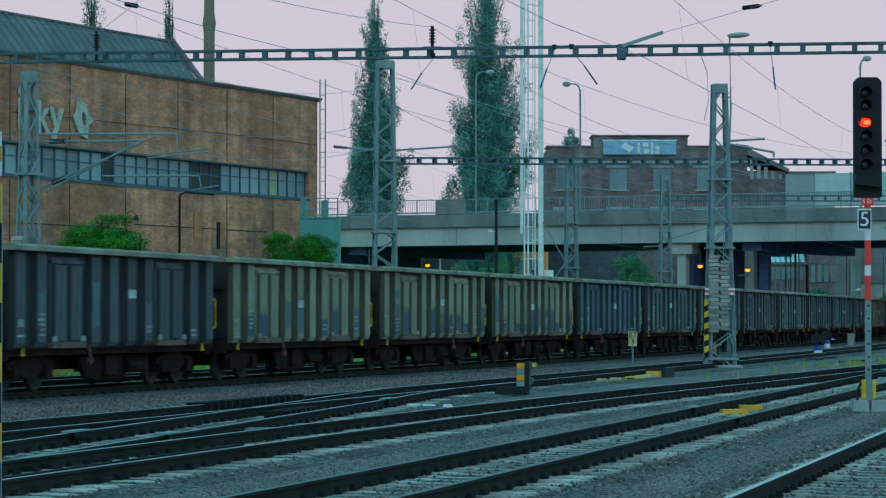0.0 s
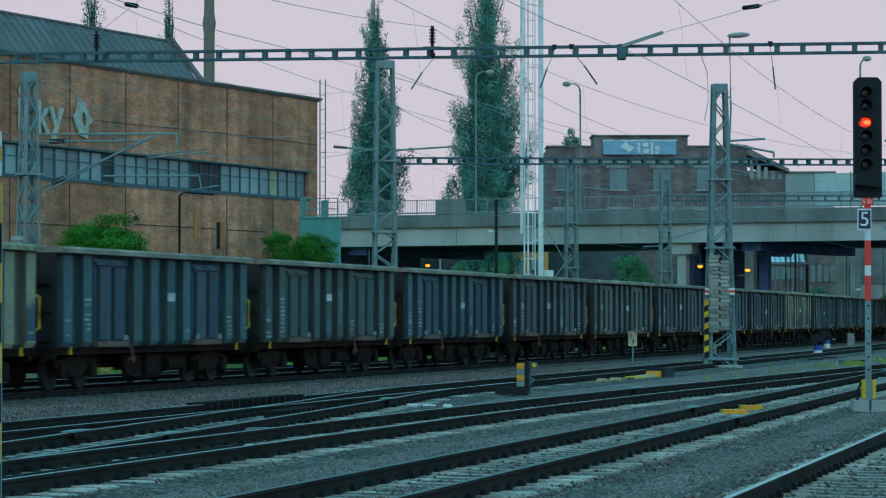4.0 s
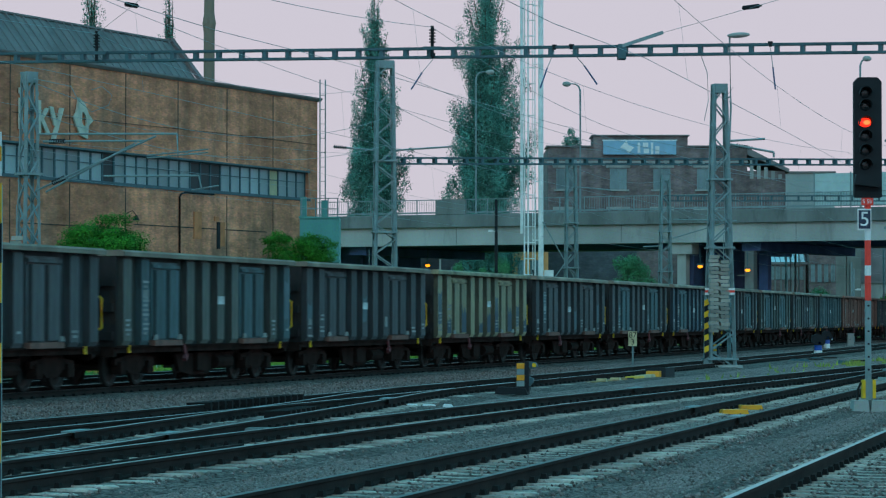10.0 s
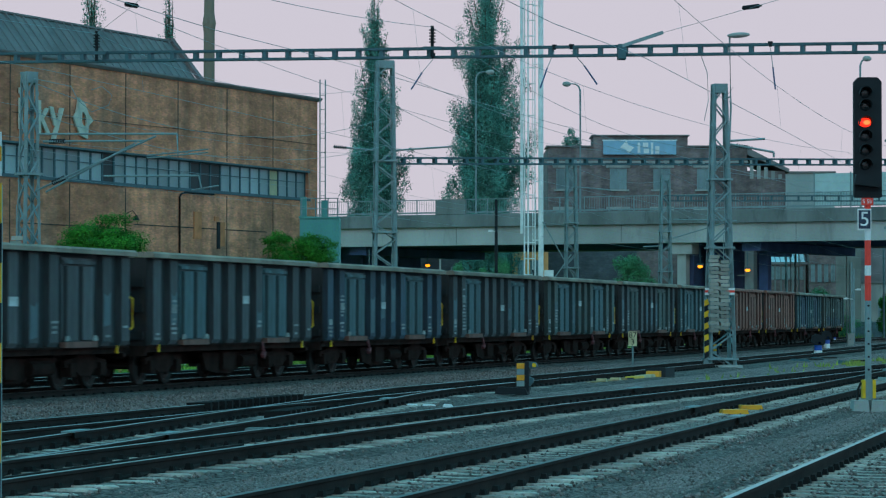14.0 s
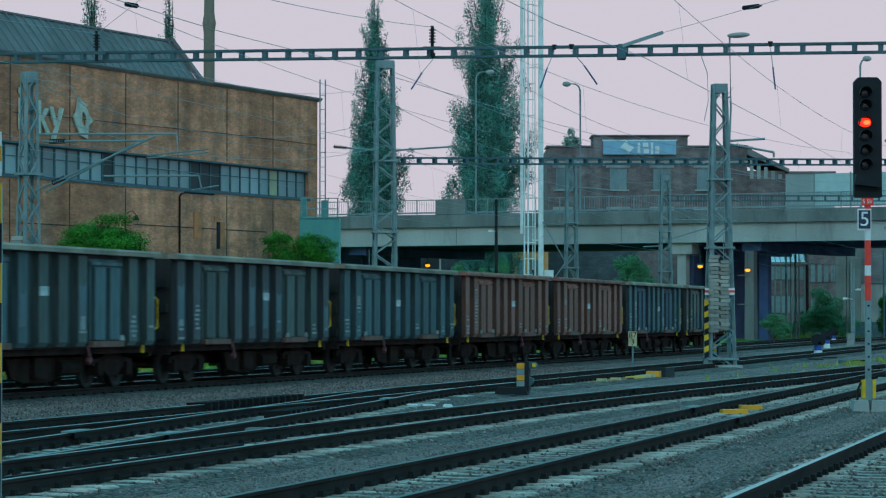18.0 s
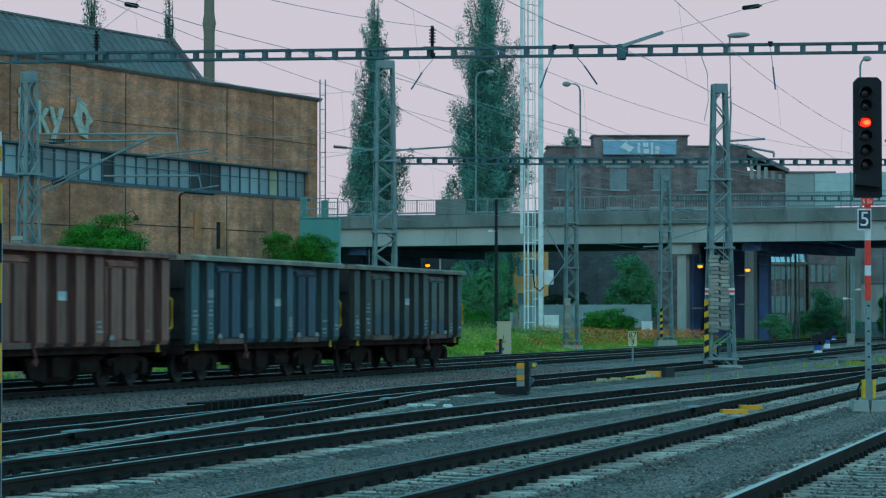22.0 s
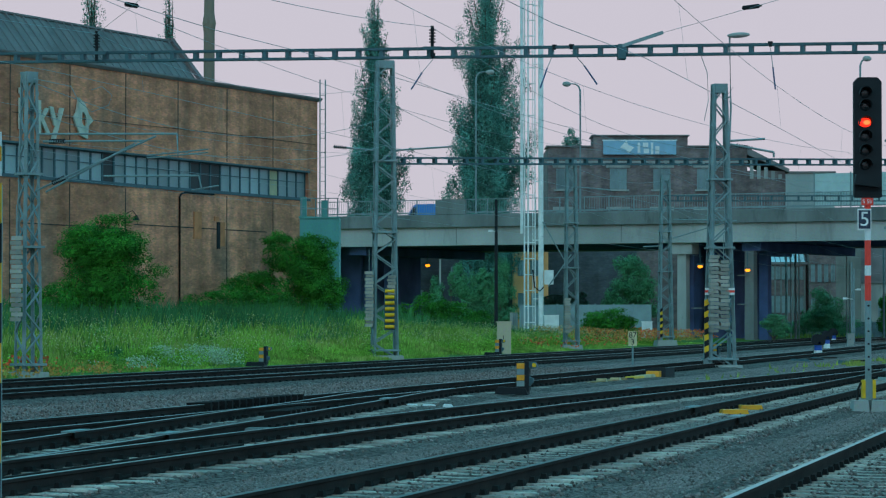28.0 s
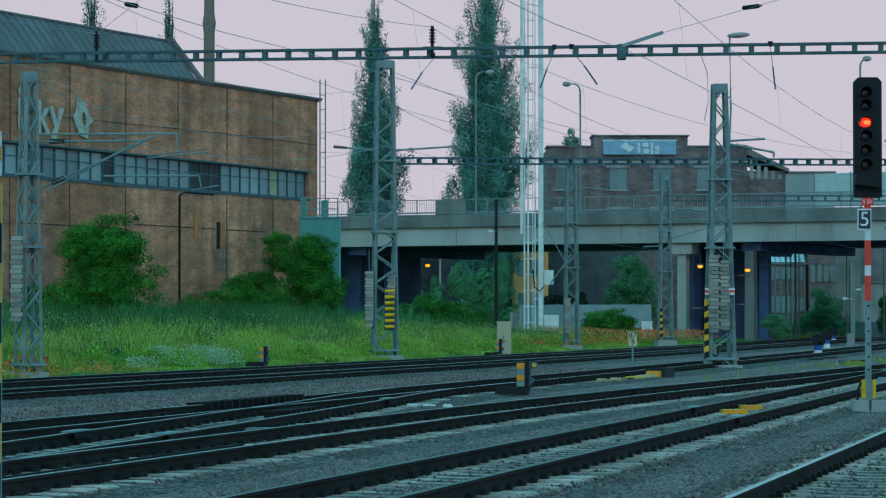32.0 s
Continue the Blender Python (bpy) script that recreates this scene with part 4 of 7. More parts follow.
def build_factory():
    t = thing("brick_factory", pose(22.3, 330, 0), "distant red-brown brick factory with a blue roof sign", "building")
    bm = bmesh.new()
    box(bm, -10.5, 11.9, 0, 16, 0, 21.1)
    part("wall", bm, BRICK2, t)
    bm = bmesh.new()
    box(bm, -5.4, 5.2, -0.06, 6, 20.0, 22.3)
    part("parapet", bm, BRICK2, t)
    for x0, x1, z in ((-5.6, 5.4, 22.3), (-10.7, -5.4, 21.1), (5.2, 12.0, 21.1)):
        bm = bmesh.new()
        box(bm, x0, x1, -0.25, 6, z, z + 0.14)
        part("coping", bm, SHEET, t)
    bm = bmesh.new()
    box(bm, -10.6, 12.0, -0.15, -0.01, 19.3, 19.5)
    part("string_course", bm, CONCRETE, t)
    for k in range(16):
        bm = bmesh.new()
        box(bm, -10 + 1.4 * k, -9.7 + 1.4 * k, -0.25, -0.01, 18.95, 19.3)
        part("dentil", bm, CONCRETE, t)
    for x in (-8.6, -2.6, 2.3, 7.2):
        window_on(t, x, 16.3, 1.9, 2.35)
        window_on(t, x, 11.5, 1.9, 2.35)
    bm = bmesh.new()
    prism(bm, [(11.9, 21.0), (16.6, 18.6), (16.6, 18.2), (11.9, 20.2)], -0.3, 14)
    part("wing_roof", bm, SHEET, t, "dark sloping roof of the side wing")
    bm = bmesh.new()
    box(bm, 11.92, 16.2, 0.0, 13.5, 0, 18.4)
    part("wing_wall", bm, BRICK2, t)
    for k in range(5):
        bm = bmesh.new()
        box(bm, 12.2 + 0.8 * k, 12.6 + 0.8 * k, -0.05, -0.004, 17.5, 19.6 - 0.4 * k)
        part("wing_window", bm, CONCRETE, t)
    s = thing("roof_sign", pose(22.1, 329.75, 20.2), "pale blue company sign with white plain shapes", "sign")
    blue = mat("pale_blue_sign", (0.26, 0.46, 0.62), 0.5, 0, 0.9, 1, 8, 0.0)
    bm = bmesh.new()
    box(bm, -4.1, 4.1, -0.12, 0.15, 0.02, 1.55)
    part("panel", bm, blue, s)
    bm = bmesh.new()
    box(bm, -4.2, 4.2, -0.10, 0.15, 1.55, 1.68)
    part("panel_frame", bm, WHITE, s)
    bm = bmesh.new()
    prism(bm, [(-2.2, 0.8), (-1.5, 1.6), (-1.3, 1.1), (-0.6, 0.8), (-1.3, 0.1), (-1.5, 0.5)], -0.2, -0.125)
    part("emblem", bm, WHITE, s)
    for x0, x1, z0, z1 in ((-0.25, 0.05, 0.2, 1.35), (0.35, 0.95, 0.85, 1.35), (0.45, 1.05, 0.15, 0.65), (1.25, 1.5, 0.05, 1.35), (1.75, 2.2, 0.1, 0.95)):
        bm = bmesh.new()
        box(bm, x0, x1, -0.2, -0.125, z0, z1)
        part("sign_bar", bm, WHITE, s)


build_factory()


def plain_house(name, x0, x1, y, depth, top, material, label, windows, roof=SHEET):
    t = thing(name, pose((x0 + x1) / 2, y, 0), label, "building")
    w = (x1 - x0) / 2
    bm = bmesh.new()
    box(bm, -w, w, 0, depth, -0.3, top)
    part("wall", bm, material, t)
    bm = bmesh.new()
    box(bm, -w - 0.2, w + 0.2, -0.25, depth + 0.2, top, top + 0.25)
    part("roof", bm, roof, t)
    for x, z, ww, hh in windows:
        window_on(t, x - (x0 + x1) / 2, z, ww, hh, sill=False)
    return t


OCHRE = mat("orange_render", (0.98, 0.42, 0.17), 0.85, 0, 0.85, 0.5, 8, 0.1)
plain_house("orange_house", 7.3, 10.75, 300, 9, 10.5, OCHRE, "orange rendered house seen beneath the bridge", [(8.0, 6.15, 0.75, 1.6), (9.35, 6.15, 0.9, 1.6), (8.0, 2.9, 0.7, 1.5), (9.4, 2.9, 0.8, 1.5)])
# houses behind the bridge, its shade put in their brick; some only fill gaps
plain_house("dark_house", -0.2, 5.6, 306, 9, 10.5, SHADE_BRICK, "shade-toned brick house mostly hidden by trees", [(1.2, 5.6, 0.8, 1.6), (3.2, 5.6, 0.8, 1.6), (4.8, 5.6, 0.8, 1.6)])
plain_house("brick_house", -9.5, -0.4, 309, 9, 9.5, SHADE_BRICK, "brick building toned dark for the bridge's shade", [(-7.5, 3.0, 0.9, 1.8), (-5.0, 3.0, 0.9, 1.8), (-2.5, 3.0, 0.9, 1.8)])
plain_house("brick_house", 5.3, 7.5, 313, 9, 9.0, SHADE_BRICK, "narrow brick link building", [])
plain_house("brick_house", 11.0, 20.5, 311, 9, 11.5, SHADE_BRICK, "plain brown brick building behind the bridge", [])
def build_workshop():
    t = plain_house("brick_workshop", 33.4, 38.3, 310, 12, 7.5, BRICK2, "dark brick workshop with tall narrow windows and a glazed roof", [(34.1 + 0.62 * k, 5.9, 0.4, 1.4) for k in range(7)] + [(34.1 + 0.62 * k, 2.4, 0.4, 1.8) for k in range(7)])
    bm = bmesh.new()
    prism(bm, [(-0.1, 7.76), (0.0, 7.76), (4.0, 9.6), (3.9, 9.7)], -1.9, 2.45, "x")
    part("roof_light", bm, mat("milky_roof_glass", (0.66, 0.80, 0.84), 0.4, 0, 0.85, 0.8, 8, 0.0), t, "milky glazed roof light")
    for k in range(9):
        bm = bmesh.new()
        bar(bm, (-1.8 + 0.52 * k, -0.15, 7.78), (-1.8 + 0.52 * k, 3.85, 9.74), 0.06)
        part("glazing_bar", bm, BEAM, t)
    for k in range(8):
        bm = bmesh.new()
        box(bm, -2.12 + 0.62 * k, -1.96 + 0.62 * k, -0.09, -0.004, 0.2, 7.45)
        part("pilaster", bm, FASCIA_CON, t)


build_workshop()
plain_house("brick_workshop", 38.5, 41.3, 309, 12, 11.5, BRICK2, "tall dark brick workshop end with narrow windows", [(38.9 + 0.7 * k, 5.6, 0.42, 1.9) for k in range(4)] + [(38.9 + 0.7 * k, 2.0, 0.42, 1.9) for k in range(4)])
plain_house("grey_shed", 45.6, 49.8, 350, 14, 12.0, mat("ochre_grey_sheeting", (0.22, 0.235, 0.215), 0.8, 0, 0.7, 0.6, 8, 0.1, (0.2, 0.2, 0.16), 0.3, 3), "pale grey industrial shed", [])
plain_house("long_shed", 50.0, 75.0, 352, 14, 6.0, CONCRETE, "long pale shed with a blue-grey roof", [(53 + 3.2 * k, 2.0, 1.8, 2.0) for k in range(5)])
plain_house("blue_roofed_shed", 49.9, 75.0, 362, 14, 12.0, SHEET, "blue-grey sheet-clad industrial shed", [])
plain_house("concrete_block_building", 35.6, 56.0, 420, 6, 22.6, mat("grey_concrete_panels", (0.34, 0.38, 0.38), 0.9, 0, 0.75, 0.3, 5, 0.1, (0.2, 0.22, 0.22), 0.3, 3), "grey concrete building behind the bridge", [])
for k in range(7):
    plain_house("far_block", -160 + 62 * k, -118 + 62 * k, 520, 20, 9.0 + (k * 7) % 5, CONCRETE, "far grey blocks closing the yard's horizon", [])


# ---- teal tank, ladder and chimney by the hall ----
def build_tank():
    t = thing("steel_tank", pose(-7.0, 166, 0.6), "teal painted steel tank beside the hall's corner", "tank")
    bm = bmesh.new()
    box(bm, -1.1, 1.12, 0, 3.0, 0, 6.9)
    part("shell", bm, TEAL, t)
    for z in (2.6, 4.4, 6.85):
        bm = bmesh.new()
        box(bm, -1.16, 1.18, -0.06, -0.004, z, z + 0.12)
        part("hoop", bm, TEAL, t)
    for x in (-1.0, -0.2, 0.5, 1.05):
        bm = bmesh.new()
        tube(bm, [(x, 0.1, 6.9), (x, 0.1, 8.0)], 0.035, 6)
        part("rail_post", bm, GALV, t)
    bm = bmesh.new()
    for z in (7.4, 8.0):
        tube(bm, [(-1.05, 0.1, z), (1.1, 0.1, z)], 0.03, 6)
    part("top_rail", bm, GALV, t)
    for x0, x1, z1 in ((-1.1, -0.75, 8.1), (0.1, 0.45, 7.9)):
        bm = bmesh.new()
        box(bm, x0, x1, 0.6, 1.2, 6.91, z1)
        part("valve_box", bm, TEAL, t)


build_tank()


def build_ladder():
    t = thing("wall_ladder", pose(-7.2, 175.6, 1.0), "pale steel ladder rising above the hall's corner", "ladder")
    for x in (-0.16, 0.16):
        bm = bmesh.new()
        tube(bm, [(x, 0, 0), (x, 0, 15.1)], 0.04, 8)
        part("stile", bm, GALV, t)
    bm = bmesh.new()
    tube(bm, [(-0.16, 0, 0), (0.16, 0, 0)], 0.02, 6)
    rung = part("rung", bm, GALV, t, m=pose(0, 0, 0.4))
    for k in range(1, 17):
        again(rung, pose(0, 0, 0.4 + 0.86 * k))


build_ladder()


def build_chimney():
    t = thing("concrete_column", pose(-15.15, 190, 0), "tall round concrete column behind the hall's roof", "column")
    bm = bmesh.new()
    tube(bm, [(0, 0, 0), (0, 0, 20.4)], 0.36, 20)
    part("shaft", bm, OLD_CON, t, smooth=False)
    bm = bmesh.new()
    tube(bm, [(0, 0, 20.4), (0, 0, 20.9)], 0.37, 20, 0.44)
    tube(bm, [(0, 0, 20.9), (0, 0, 21.5)], 0.44, 20, 0.35)
    part("collar", bm, OLD_CON, t)
    bm = bmesh.new()
    tube(bm, [(0, 0, 21.4), (0, 0, 32)], 0.34, 20, 0.28)
    part("upper_shaft", bm, OLD_CON, t)


build_chimney()


# ---- white radio tower with its cabinet ----
def build_tower():
    t = thing("radio_tower", pose(7.5, 225, 0.3), "tall white tubular radio tower with a lattice ladder", "tower")
    bm = bmesh.new()
    tube(bm, [(0, 0, 0), (0, 0, 42)], 0.2, 16)
    part("tube_mast", bm, WHITE, t)
    for x, z0, r in ((-1.47, 8.0, 0.115), (-1.26, 0.0, 0.06), (-0.98, 0.0, 0.065), (-0.62, 0.0, 0.03), (-0.45, 0.0, 0.045)):
        bm = bmesh.new()
        tube(bm, [(x, -0.1, z0), (x, -0.1, 42)], r, 8)
        part("upright", bm, WHITE, t)
    bm = bmesh.new()
    tube(bm, [(-1.27, -0.1, 0), (-0.42, -0.1, 0)], 0.045, 6)
    rung = part("rung", bm, WHITE, t, m=pose(0, 0, 1.2))
    for k in range(1, 33):
        again(rung, pose(0, 0, 1.2 + 1.22 * k))
    for k in range(8):
        bm = bmesh.new()
        tube(bm, [(-0.6, -0.1, 3 + 4.5 * k), (0, 0, 3 + 4.5 * k)], 0.04, 6)
        part("stay", bm, WHITE, t)
    bm = bmesh.new()
    tube(bm, [(-0.62, -0.2, 5.2), (-0.5, -0.3, 3.9), (-0.1, -0.3, 3.6), (0.2, -0.3, 3.9)], 0.05, 6)
    part("feed_cable", bm, BLACK, t)
    bm = bmesh.new()
    box(bm, 0.25, 0.95, -0.4, -0.05, 4.1, 5.2)
    part("junction_box", bm, WHITE, t)
    bm = bmesh.new()
    box(bm, -1.4, 0.5, -0.8, 0.8, -0.4, 0.1)
    part("foundation", bm, CONCRETE, t)


build_tower()


def cabinet(x, y, z0, w, d, h, material, label):
    t = thing("equipment_cabinet", pose(x, y, z0), label, "cabinet", "lineside cabinets")
    bm = bmesh.new()
    box(bm, -w / 2, w / 2, 0, d, 0, h)
    part("body", bm, material, t)
    bm = bmesh.new()
    box(bm, -w / 2 - 0.04, w / 2 + 0.04, -0.04, d + 0.04, h, h + 0.06)
    part("lid", bm, material, t)
    bm = bmesh.new()
    box(bm, -w / 2 + 0.04, -0.01, -0.02, -0.002, 0.08, h - 0.05)
    d1 = part("door", bm, material, t)
    again_at = bmesh.new()
    box(again_at, 0.01, w / 2 - 0.04, -0.02, -0.002, 0.08, h - 0.05)
    part("door", again_at, material, t)
    bm = bmesh.new()
    box(bm, -0.06, -0.03, -0.05, -0.02, h * 0.5, h * 0.6)
    part("handle", bm, BLACK, d1)


cabinet(7.95, 215, 0.25, 1.05, 0.6, 1.75, WHITE, "white telecom cabinet at the tower's foot")
cabinet(13.9, 200, 0.5, 0.7, 0.5, 1.05, WHITE, "small white cabinet among poppies")
cabinet(3.02, 145, 0.0, 0.68, 0.6, 1.6, mat("cream_cabinet_paint", (0.62, 0.50, 0.36), 0.75, 0, 0.8, 1, 8, 0.1, (0.4, 0.33, 0.25), 0.3, 3), "cream painted relay cabinet by the track")
cabinet(27.05, 195, 0.0, 0.42, 0.4, 0.75, CONCRETE, "small pale concrete post box in the yard")


def fence(x0, y0, x1, y1, z0, h, n, material, label):
    t = thing("panel_fence", Matrix.Identity(4), label, "fence")
    p, q = Vector((x0, y0, z0)), Vector((x1, y1, z0))
    for i in range(n):
        a, b = p.lerp(q, i / n), p.lerp(q, (i + 1) / n)
        bm = bmesh.new()
        bar(bm, a + Vector((0.05, 0, h / 2)), b + Vector((-0.05, 0, h / 2)), 0.08, h)
        part("panel", bm, material, t)
        bm = bmesh.new()
        bar(bm, a + Vector((0, -0.03, 0)), a + Vector((0, -0.03, h + 0.08)), 0.12)
        part("post", bm, material, t)


fence(6.2, 236, 16.5, 232, 0.2, 2.7, 7, mat("blue_grey_fence_panel", (0.26, 0.34, 0.36), 0.8, 0, 0.8, 0.6, 8, 0.1), "blue-grey panel fence behind the tower")
fence(4.3, 186, 5.0, 196, 0.2, 1.9, 4, CONCRETE, "pale leaning fence panels by the track")
fence(30.0, 275, 52.0, 262, 0.0, 1.5, 26, GALV, "thin grey wire fence along the yard's far side")


# ---- mast fittings ----
WEIGHT = mat("weathered_weight_concrete", (0.36, 0.335, 0.29), 0.9, 0, 0.7, 2, 14, 0.2, obj_rand=0.3)


def weight_stack(x, y, z0, n, label):
    t = thing("counterweight_stack", pose(x, y, z0, 0, 0, 8), label, "weights", "line weights")
    bm = bmesh.new()
    tube(bm, [(0, 0, 0), (0, 0, n * 0.14 + 0.9)], 0.015, 6)
    part("rod", bm, GALV, t)
    for k in range(n):
        bm = bmesh.new()
        o = 0.02 if k % 2 else -0.02
        box(bm, -0.165 + o, 0.165 + o, -0.13, 0.13, 0.14 * k, 0.14 * k + 0.118)
        part("weight", bm, WEIGHT, t)


weight_stack(-12.52, 86.2, 1.72, 18, "stack of pale concrete line weights on the mast")
weight_stack(-3.15, 125.3, 1.45, 17, "stack of pale concrete line weights on the tall mast")
weight_stack(-2.19, 125.3, 2.82, 6, "short stack of concrete line weights")
weight_stack(9.75, 105.8, 1.3, 20, "stack of grey concrete line weights hanging on the mast")
weight_stack(10.12, 105.9, 1.4, 18, "second stack of grey concrete line weights")
weight_stack(6.95, 164.4, 1.0, 14, "stack of concrete weights on the mast")


def striped_guard(x, y, w, z0, z1, n, label):
    t = thing("warning_board", pose(x, y, 0), label, "warning board", "striped guards")
    h = (z1 - z0) / n
    for k in range(n):
        bm = bmesh.new()
        a = z0 + k * h
        prism(bm, [(-w / 2, a), (w / 2, a + h * 0.35), (w / 2, a + h * 1.35), (-w / 2, a + h)], -0.03, 0.0)
        part("stripe", bm, YELLOW if k % 2 else BLACK, t)
    bm = bmesh.new()
    box(bm, -w / 2, w / 2, 0.002, 0.03, 0.02, z1 + h * 0.3)
    part("backing", bm, GALV, t)


striped_guard(9.50, 105.95, 0.16, 0.35, 2.45, 10, "yellow and black striped guard on a mast leg")
striped_guard(13.85, 186.4, 0.16, 0.6, 2.4, 9, "yellow and black striped guard on a distant mast")
striped_guard(-2.613, 16.90, 0.15, 0.2, 2.5, 10, "yellow and black striped guard on the near mast")


def band_plates(x, y, z, w, label):
    t = thing("mast_marker", pose(x, y, z), label, "marker", "mast markers")
    for k, m in enumerate((WHITE, ORANGE if w < 0.3 else RED, WHITE)):
        bm = bmesh.new()
        box(bm, -w / 2, w / 2, -0.02, 0.0, 0.085 * k, 0.085 * k + 0.083)
        part("band", bm, m, t)


band_plates(-2.613, 16.88, 2.62, 0.15, "white and red marker bands on the near mast")
band_plates(9.6, 105.9, 2.65, 0.32, "white and red marker band on a mast leg")
band_plates(10.35, 105.9, 2.65, 0.32, "white and red marker band on a mast leg")


def yellow_bars():
    t = thing("warning_bars", pose(-2.27, 125.2, 0), "row of yellow warning bars on the tall mast", "warning bars")
    for k in range(7):
        bm = bmesh.new()
        tube(bm, [(-0.2, 0, 1.45 + 0.253 * k), (0.2, 0, 1.45 + 0.253 * k)], 0.075, 10)
        part("bar", bm, YELLOW, t)
    bm = bmesh.new()
    box(bm, -0.23, 0.23, 0.08, 0.12, 1.3, 3.1)
    part("backing", bm, BEAM, t)


yellow_bars()


def arm(name, points, r, label, insulators=()):
    t = thing(name, Matrix.Identity(4), label, "bracket", "line brackets")
    for a, b in points:
        bm = bmesh.new()
        tube(bm, [a, b], r, 8)
        part("strut", bm, GALV, t)
    for a, b in insulators:
        bm = bmesh.new()
        a, b = Vector(a), Vector(b)
        for k in range(7):
            c = a.lerp(b, k / 7)
            tube(bm, [c, c + (b - a) / 16], 0.075, 10)
        part("insulator", bm, BLACK, t)


arm("cantilever_bracket", [((-11.95, 86.6, 7.24), (-7.75, 85.5, 7.18)), ((-11.8, 86.6, 7.02), (-8.72, 85.7, 6.99)), ((-12.0, 86.6, 5.57), (-8.37, 85.6, 7.12)), ((-11.7, 86.5, 5.53), (-9.02, 85.8, 6.91)),
                            ((-9.93, 86.0, 5.97), (-7.1, 85.3, 5.95))], 0.032,
    "grey tubular cantilever reaching from the mast over the track", [((-11.6, 86.6, 7.02), (-11.1, 86.4, 7.02)), ((-11.5, 86.5, 5.79), (-11.1, 86.4, 5.96))])
arm("section_insulator_arm", [((-8.62, 85.5, 6.55), (-6.80, 85.0, 6.70)), ((-8.62, 85.5, 6.47), (-6.80, 85.0, 6.61)), ((-7.3, 85.2, 5.52), (-6.5, 85.0, 5.65)), ((-7.75, 85.5, 7.18), (-7.7, 85.25, 6.6)), ((-7.1, 85.3, 5.95), (-7.0, 85.1, 5.58))], 0.02, "pale steel steady arms over the far track")
arm("cantilever_bracket", [((10.33, 106, 8.21), (11.6, 105.7, 8.27)), ((10.33, 106, 8.10), (11.9, 105.6, 7.78)), ((11.9, 105.6, 7.78), (11.9, 105.6, 7.6))], 0.04, "thin cantilever arm on the lattice mast", [((10.6, 106, 8.05), (11.2, 105.9, 7.93))])
arm("cantilever_bracket", [((-4.70, 125.6, 9.15), (-2.83, 125.8, 9.0)), ((-2.1, 125.8, 9.0), (0.37, 125.4, 9.14))], 0.04, "thin line arms on the tall mast", [((-4.65, 125.6, 9.15), (-4.1, 125.6, 9.1))])
arm("cantilever_bracket", [((7.4, 164.8, 4.0), (5.6, 164.6, 7.2)), ((7.2, 164.8, 5.4), (5.9, 164.6, 3.6)), ((7.4, 165, 9.2), (9.4, 164.6, 9.0))], 0.035, "slanting stays of a lattice mast")
arm("cantilever_bracket", [((14.6, 186.6, 8.1), (18.6, 186, 8.0)), ((14.6, 186.6, 6.9), (18.3, 186, 8.0)), ((13.7, 186.8, 6.4), (12.7, 186.5, 6.35))], 0.04, "distant cantilever over the far tracks", [((15.0, 186.6, 8.1), (15.6, 186.5, 8.1))])


def mast_lamp():
    t = thing("yard_lamp", pose(10.32, 106.4, 9.4), "grey flat yard lamp on a tall tube above the mast", "lamp")
    bm = bmesh.new()
    tube(bm, [(0.0, -0.6, -1.4), (0.06, -0.6, 0), (0.02, -0.6, 2.55)], 0.035, 8)
    tube(bm, [(0.0, 0, 0.4), (0.05, -0.6, 0.4)], 0.03, 6)
    part("pole", bm, GALV, t)
    bm = bmesh.new()
    bmesh.ops.create_uvsphere(bm, u_segments=16, v_segments=8, radius=0.42, matrix=Matrix.Translation((0.34, -0.6, 2.62)) @ Matrix.Rotation(-0.06, 4, "Y") @ Matrix.Diagonal((1.0, 0.5, 0.24, 1)))
    part("lamp_head", bm, CONCRETE, t, smooth=True)


mast_lamp()


def beam_lamp():
    t = thing("gantry_lamp", pose(5.24, 86.05, 9.75), "long grey lamp arm on the portal beam", "lamp")
    bm = bmesh.new()
    bar(bm, (0, -0.25, 0.02), (1.2, -0.25, 0.42), 0.11, 0.10)
    part("lamp_body", bm, GALV, t)
    bm = bmesh.new()
    box(bm, -0.12, 0.12, -0.3, 0.3, -0.35, 0.08)
    part("clamp", bm, BEAM, t)


beam_lamp()


def post_insulator(x, y, z):
    t = thing("post_insulator", pose(x, y, z), "dark ribbed post insulator on the portal beam", "insulator", "insulators")
    bm = bmesh.new()
    tube(bm, [(0, 0, -0.3), (0, 0, 0.62)], 0.05, 8)
    for k in range(5):
        tube(bm, [(0, 0, 0.12 + 0.09 * k), (0, 0, 0.15 + 0.09 * k)], 0.10, 12)
    part("stack", bm, BLACK, t)
    bm = bmesh.new()
    bar(bm, (-0.28, 0, -0.05), (0.28, 0, -0.05), 0.1)
    part("clamp", bm, BEAM, t)


def hanger(x, y, z, dx, dz):
    t = thing("hanging_insulator", pose(x, y, z), "thin rod insulator hanging from the portal beam", "insulator", "insulators")
    bm = bmesh.new()
    tube(bm, [(0, 0, -0.1), (dx * 0.5, 0, dz * 0.5)], 0.012, 6)
    part("rod", bm, WIRE, t)
    bm = bmesh.new()
    tube(bm, [(dx * 0.5, 0, dz * 0.5), (dx, 0, dz)], 0.024, 8)
    part("insulator", bm, mat("blue_grey_porcelain", (0.06, 0.10, 0.22), 0.3), t)
    bm = bmesh.new()
    tube(bm, [(0, 0, -0.06), (0, 0, 0.02)], 0.05, 10)
    tube(bm, [(0, 0, 0.02), (0, 0, 0.09)], 0.075, 10)
    part("clamp", bm, BLACK, t)


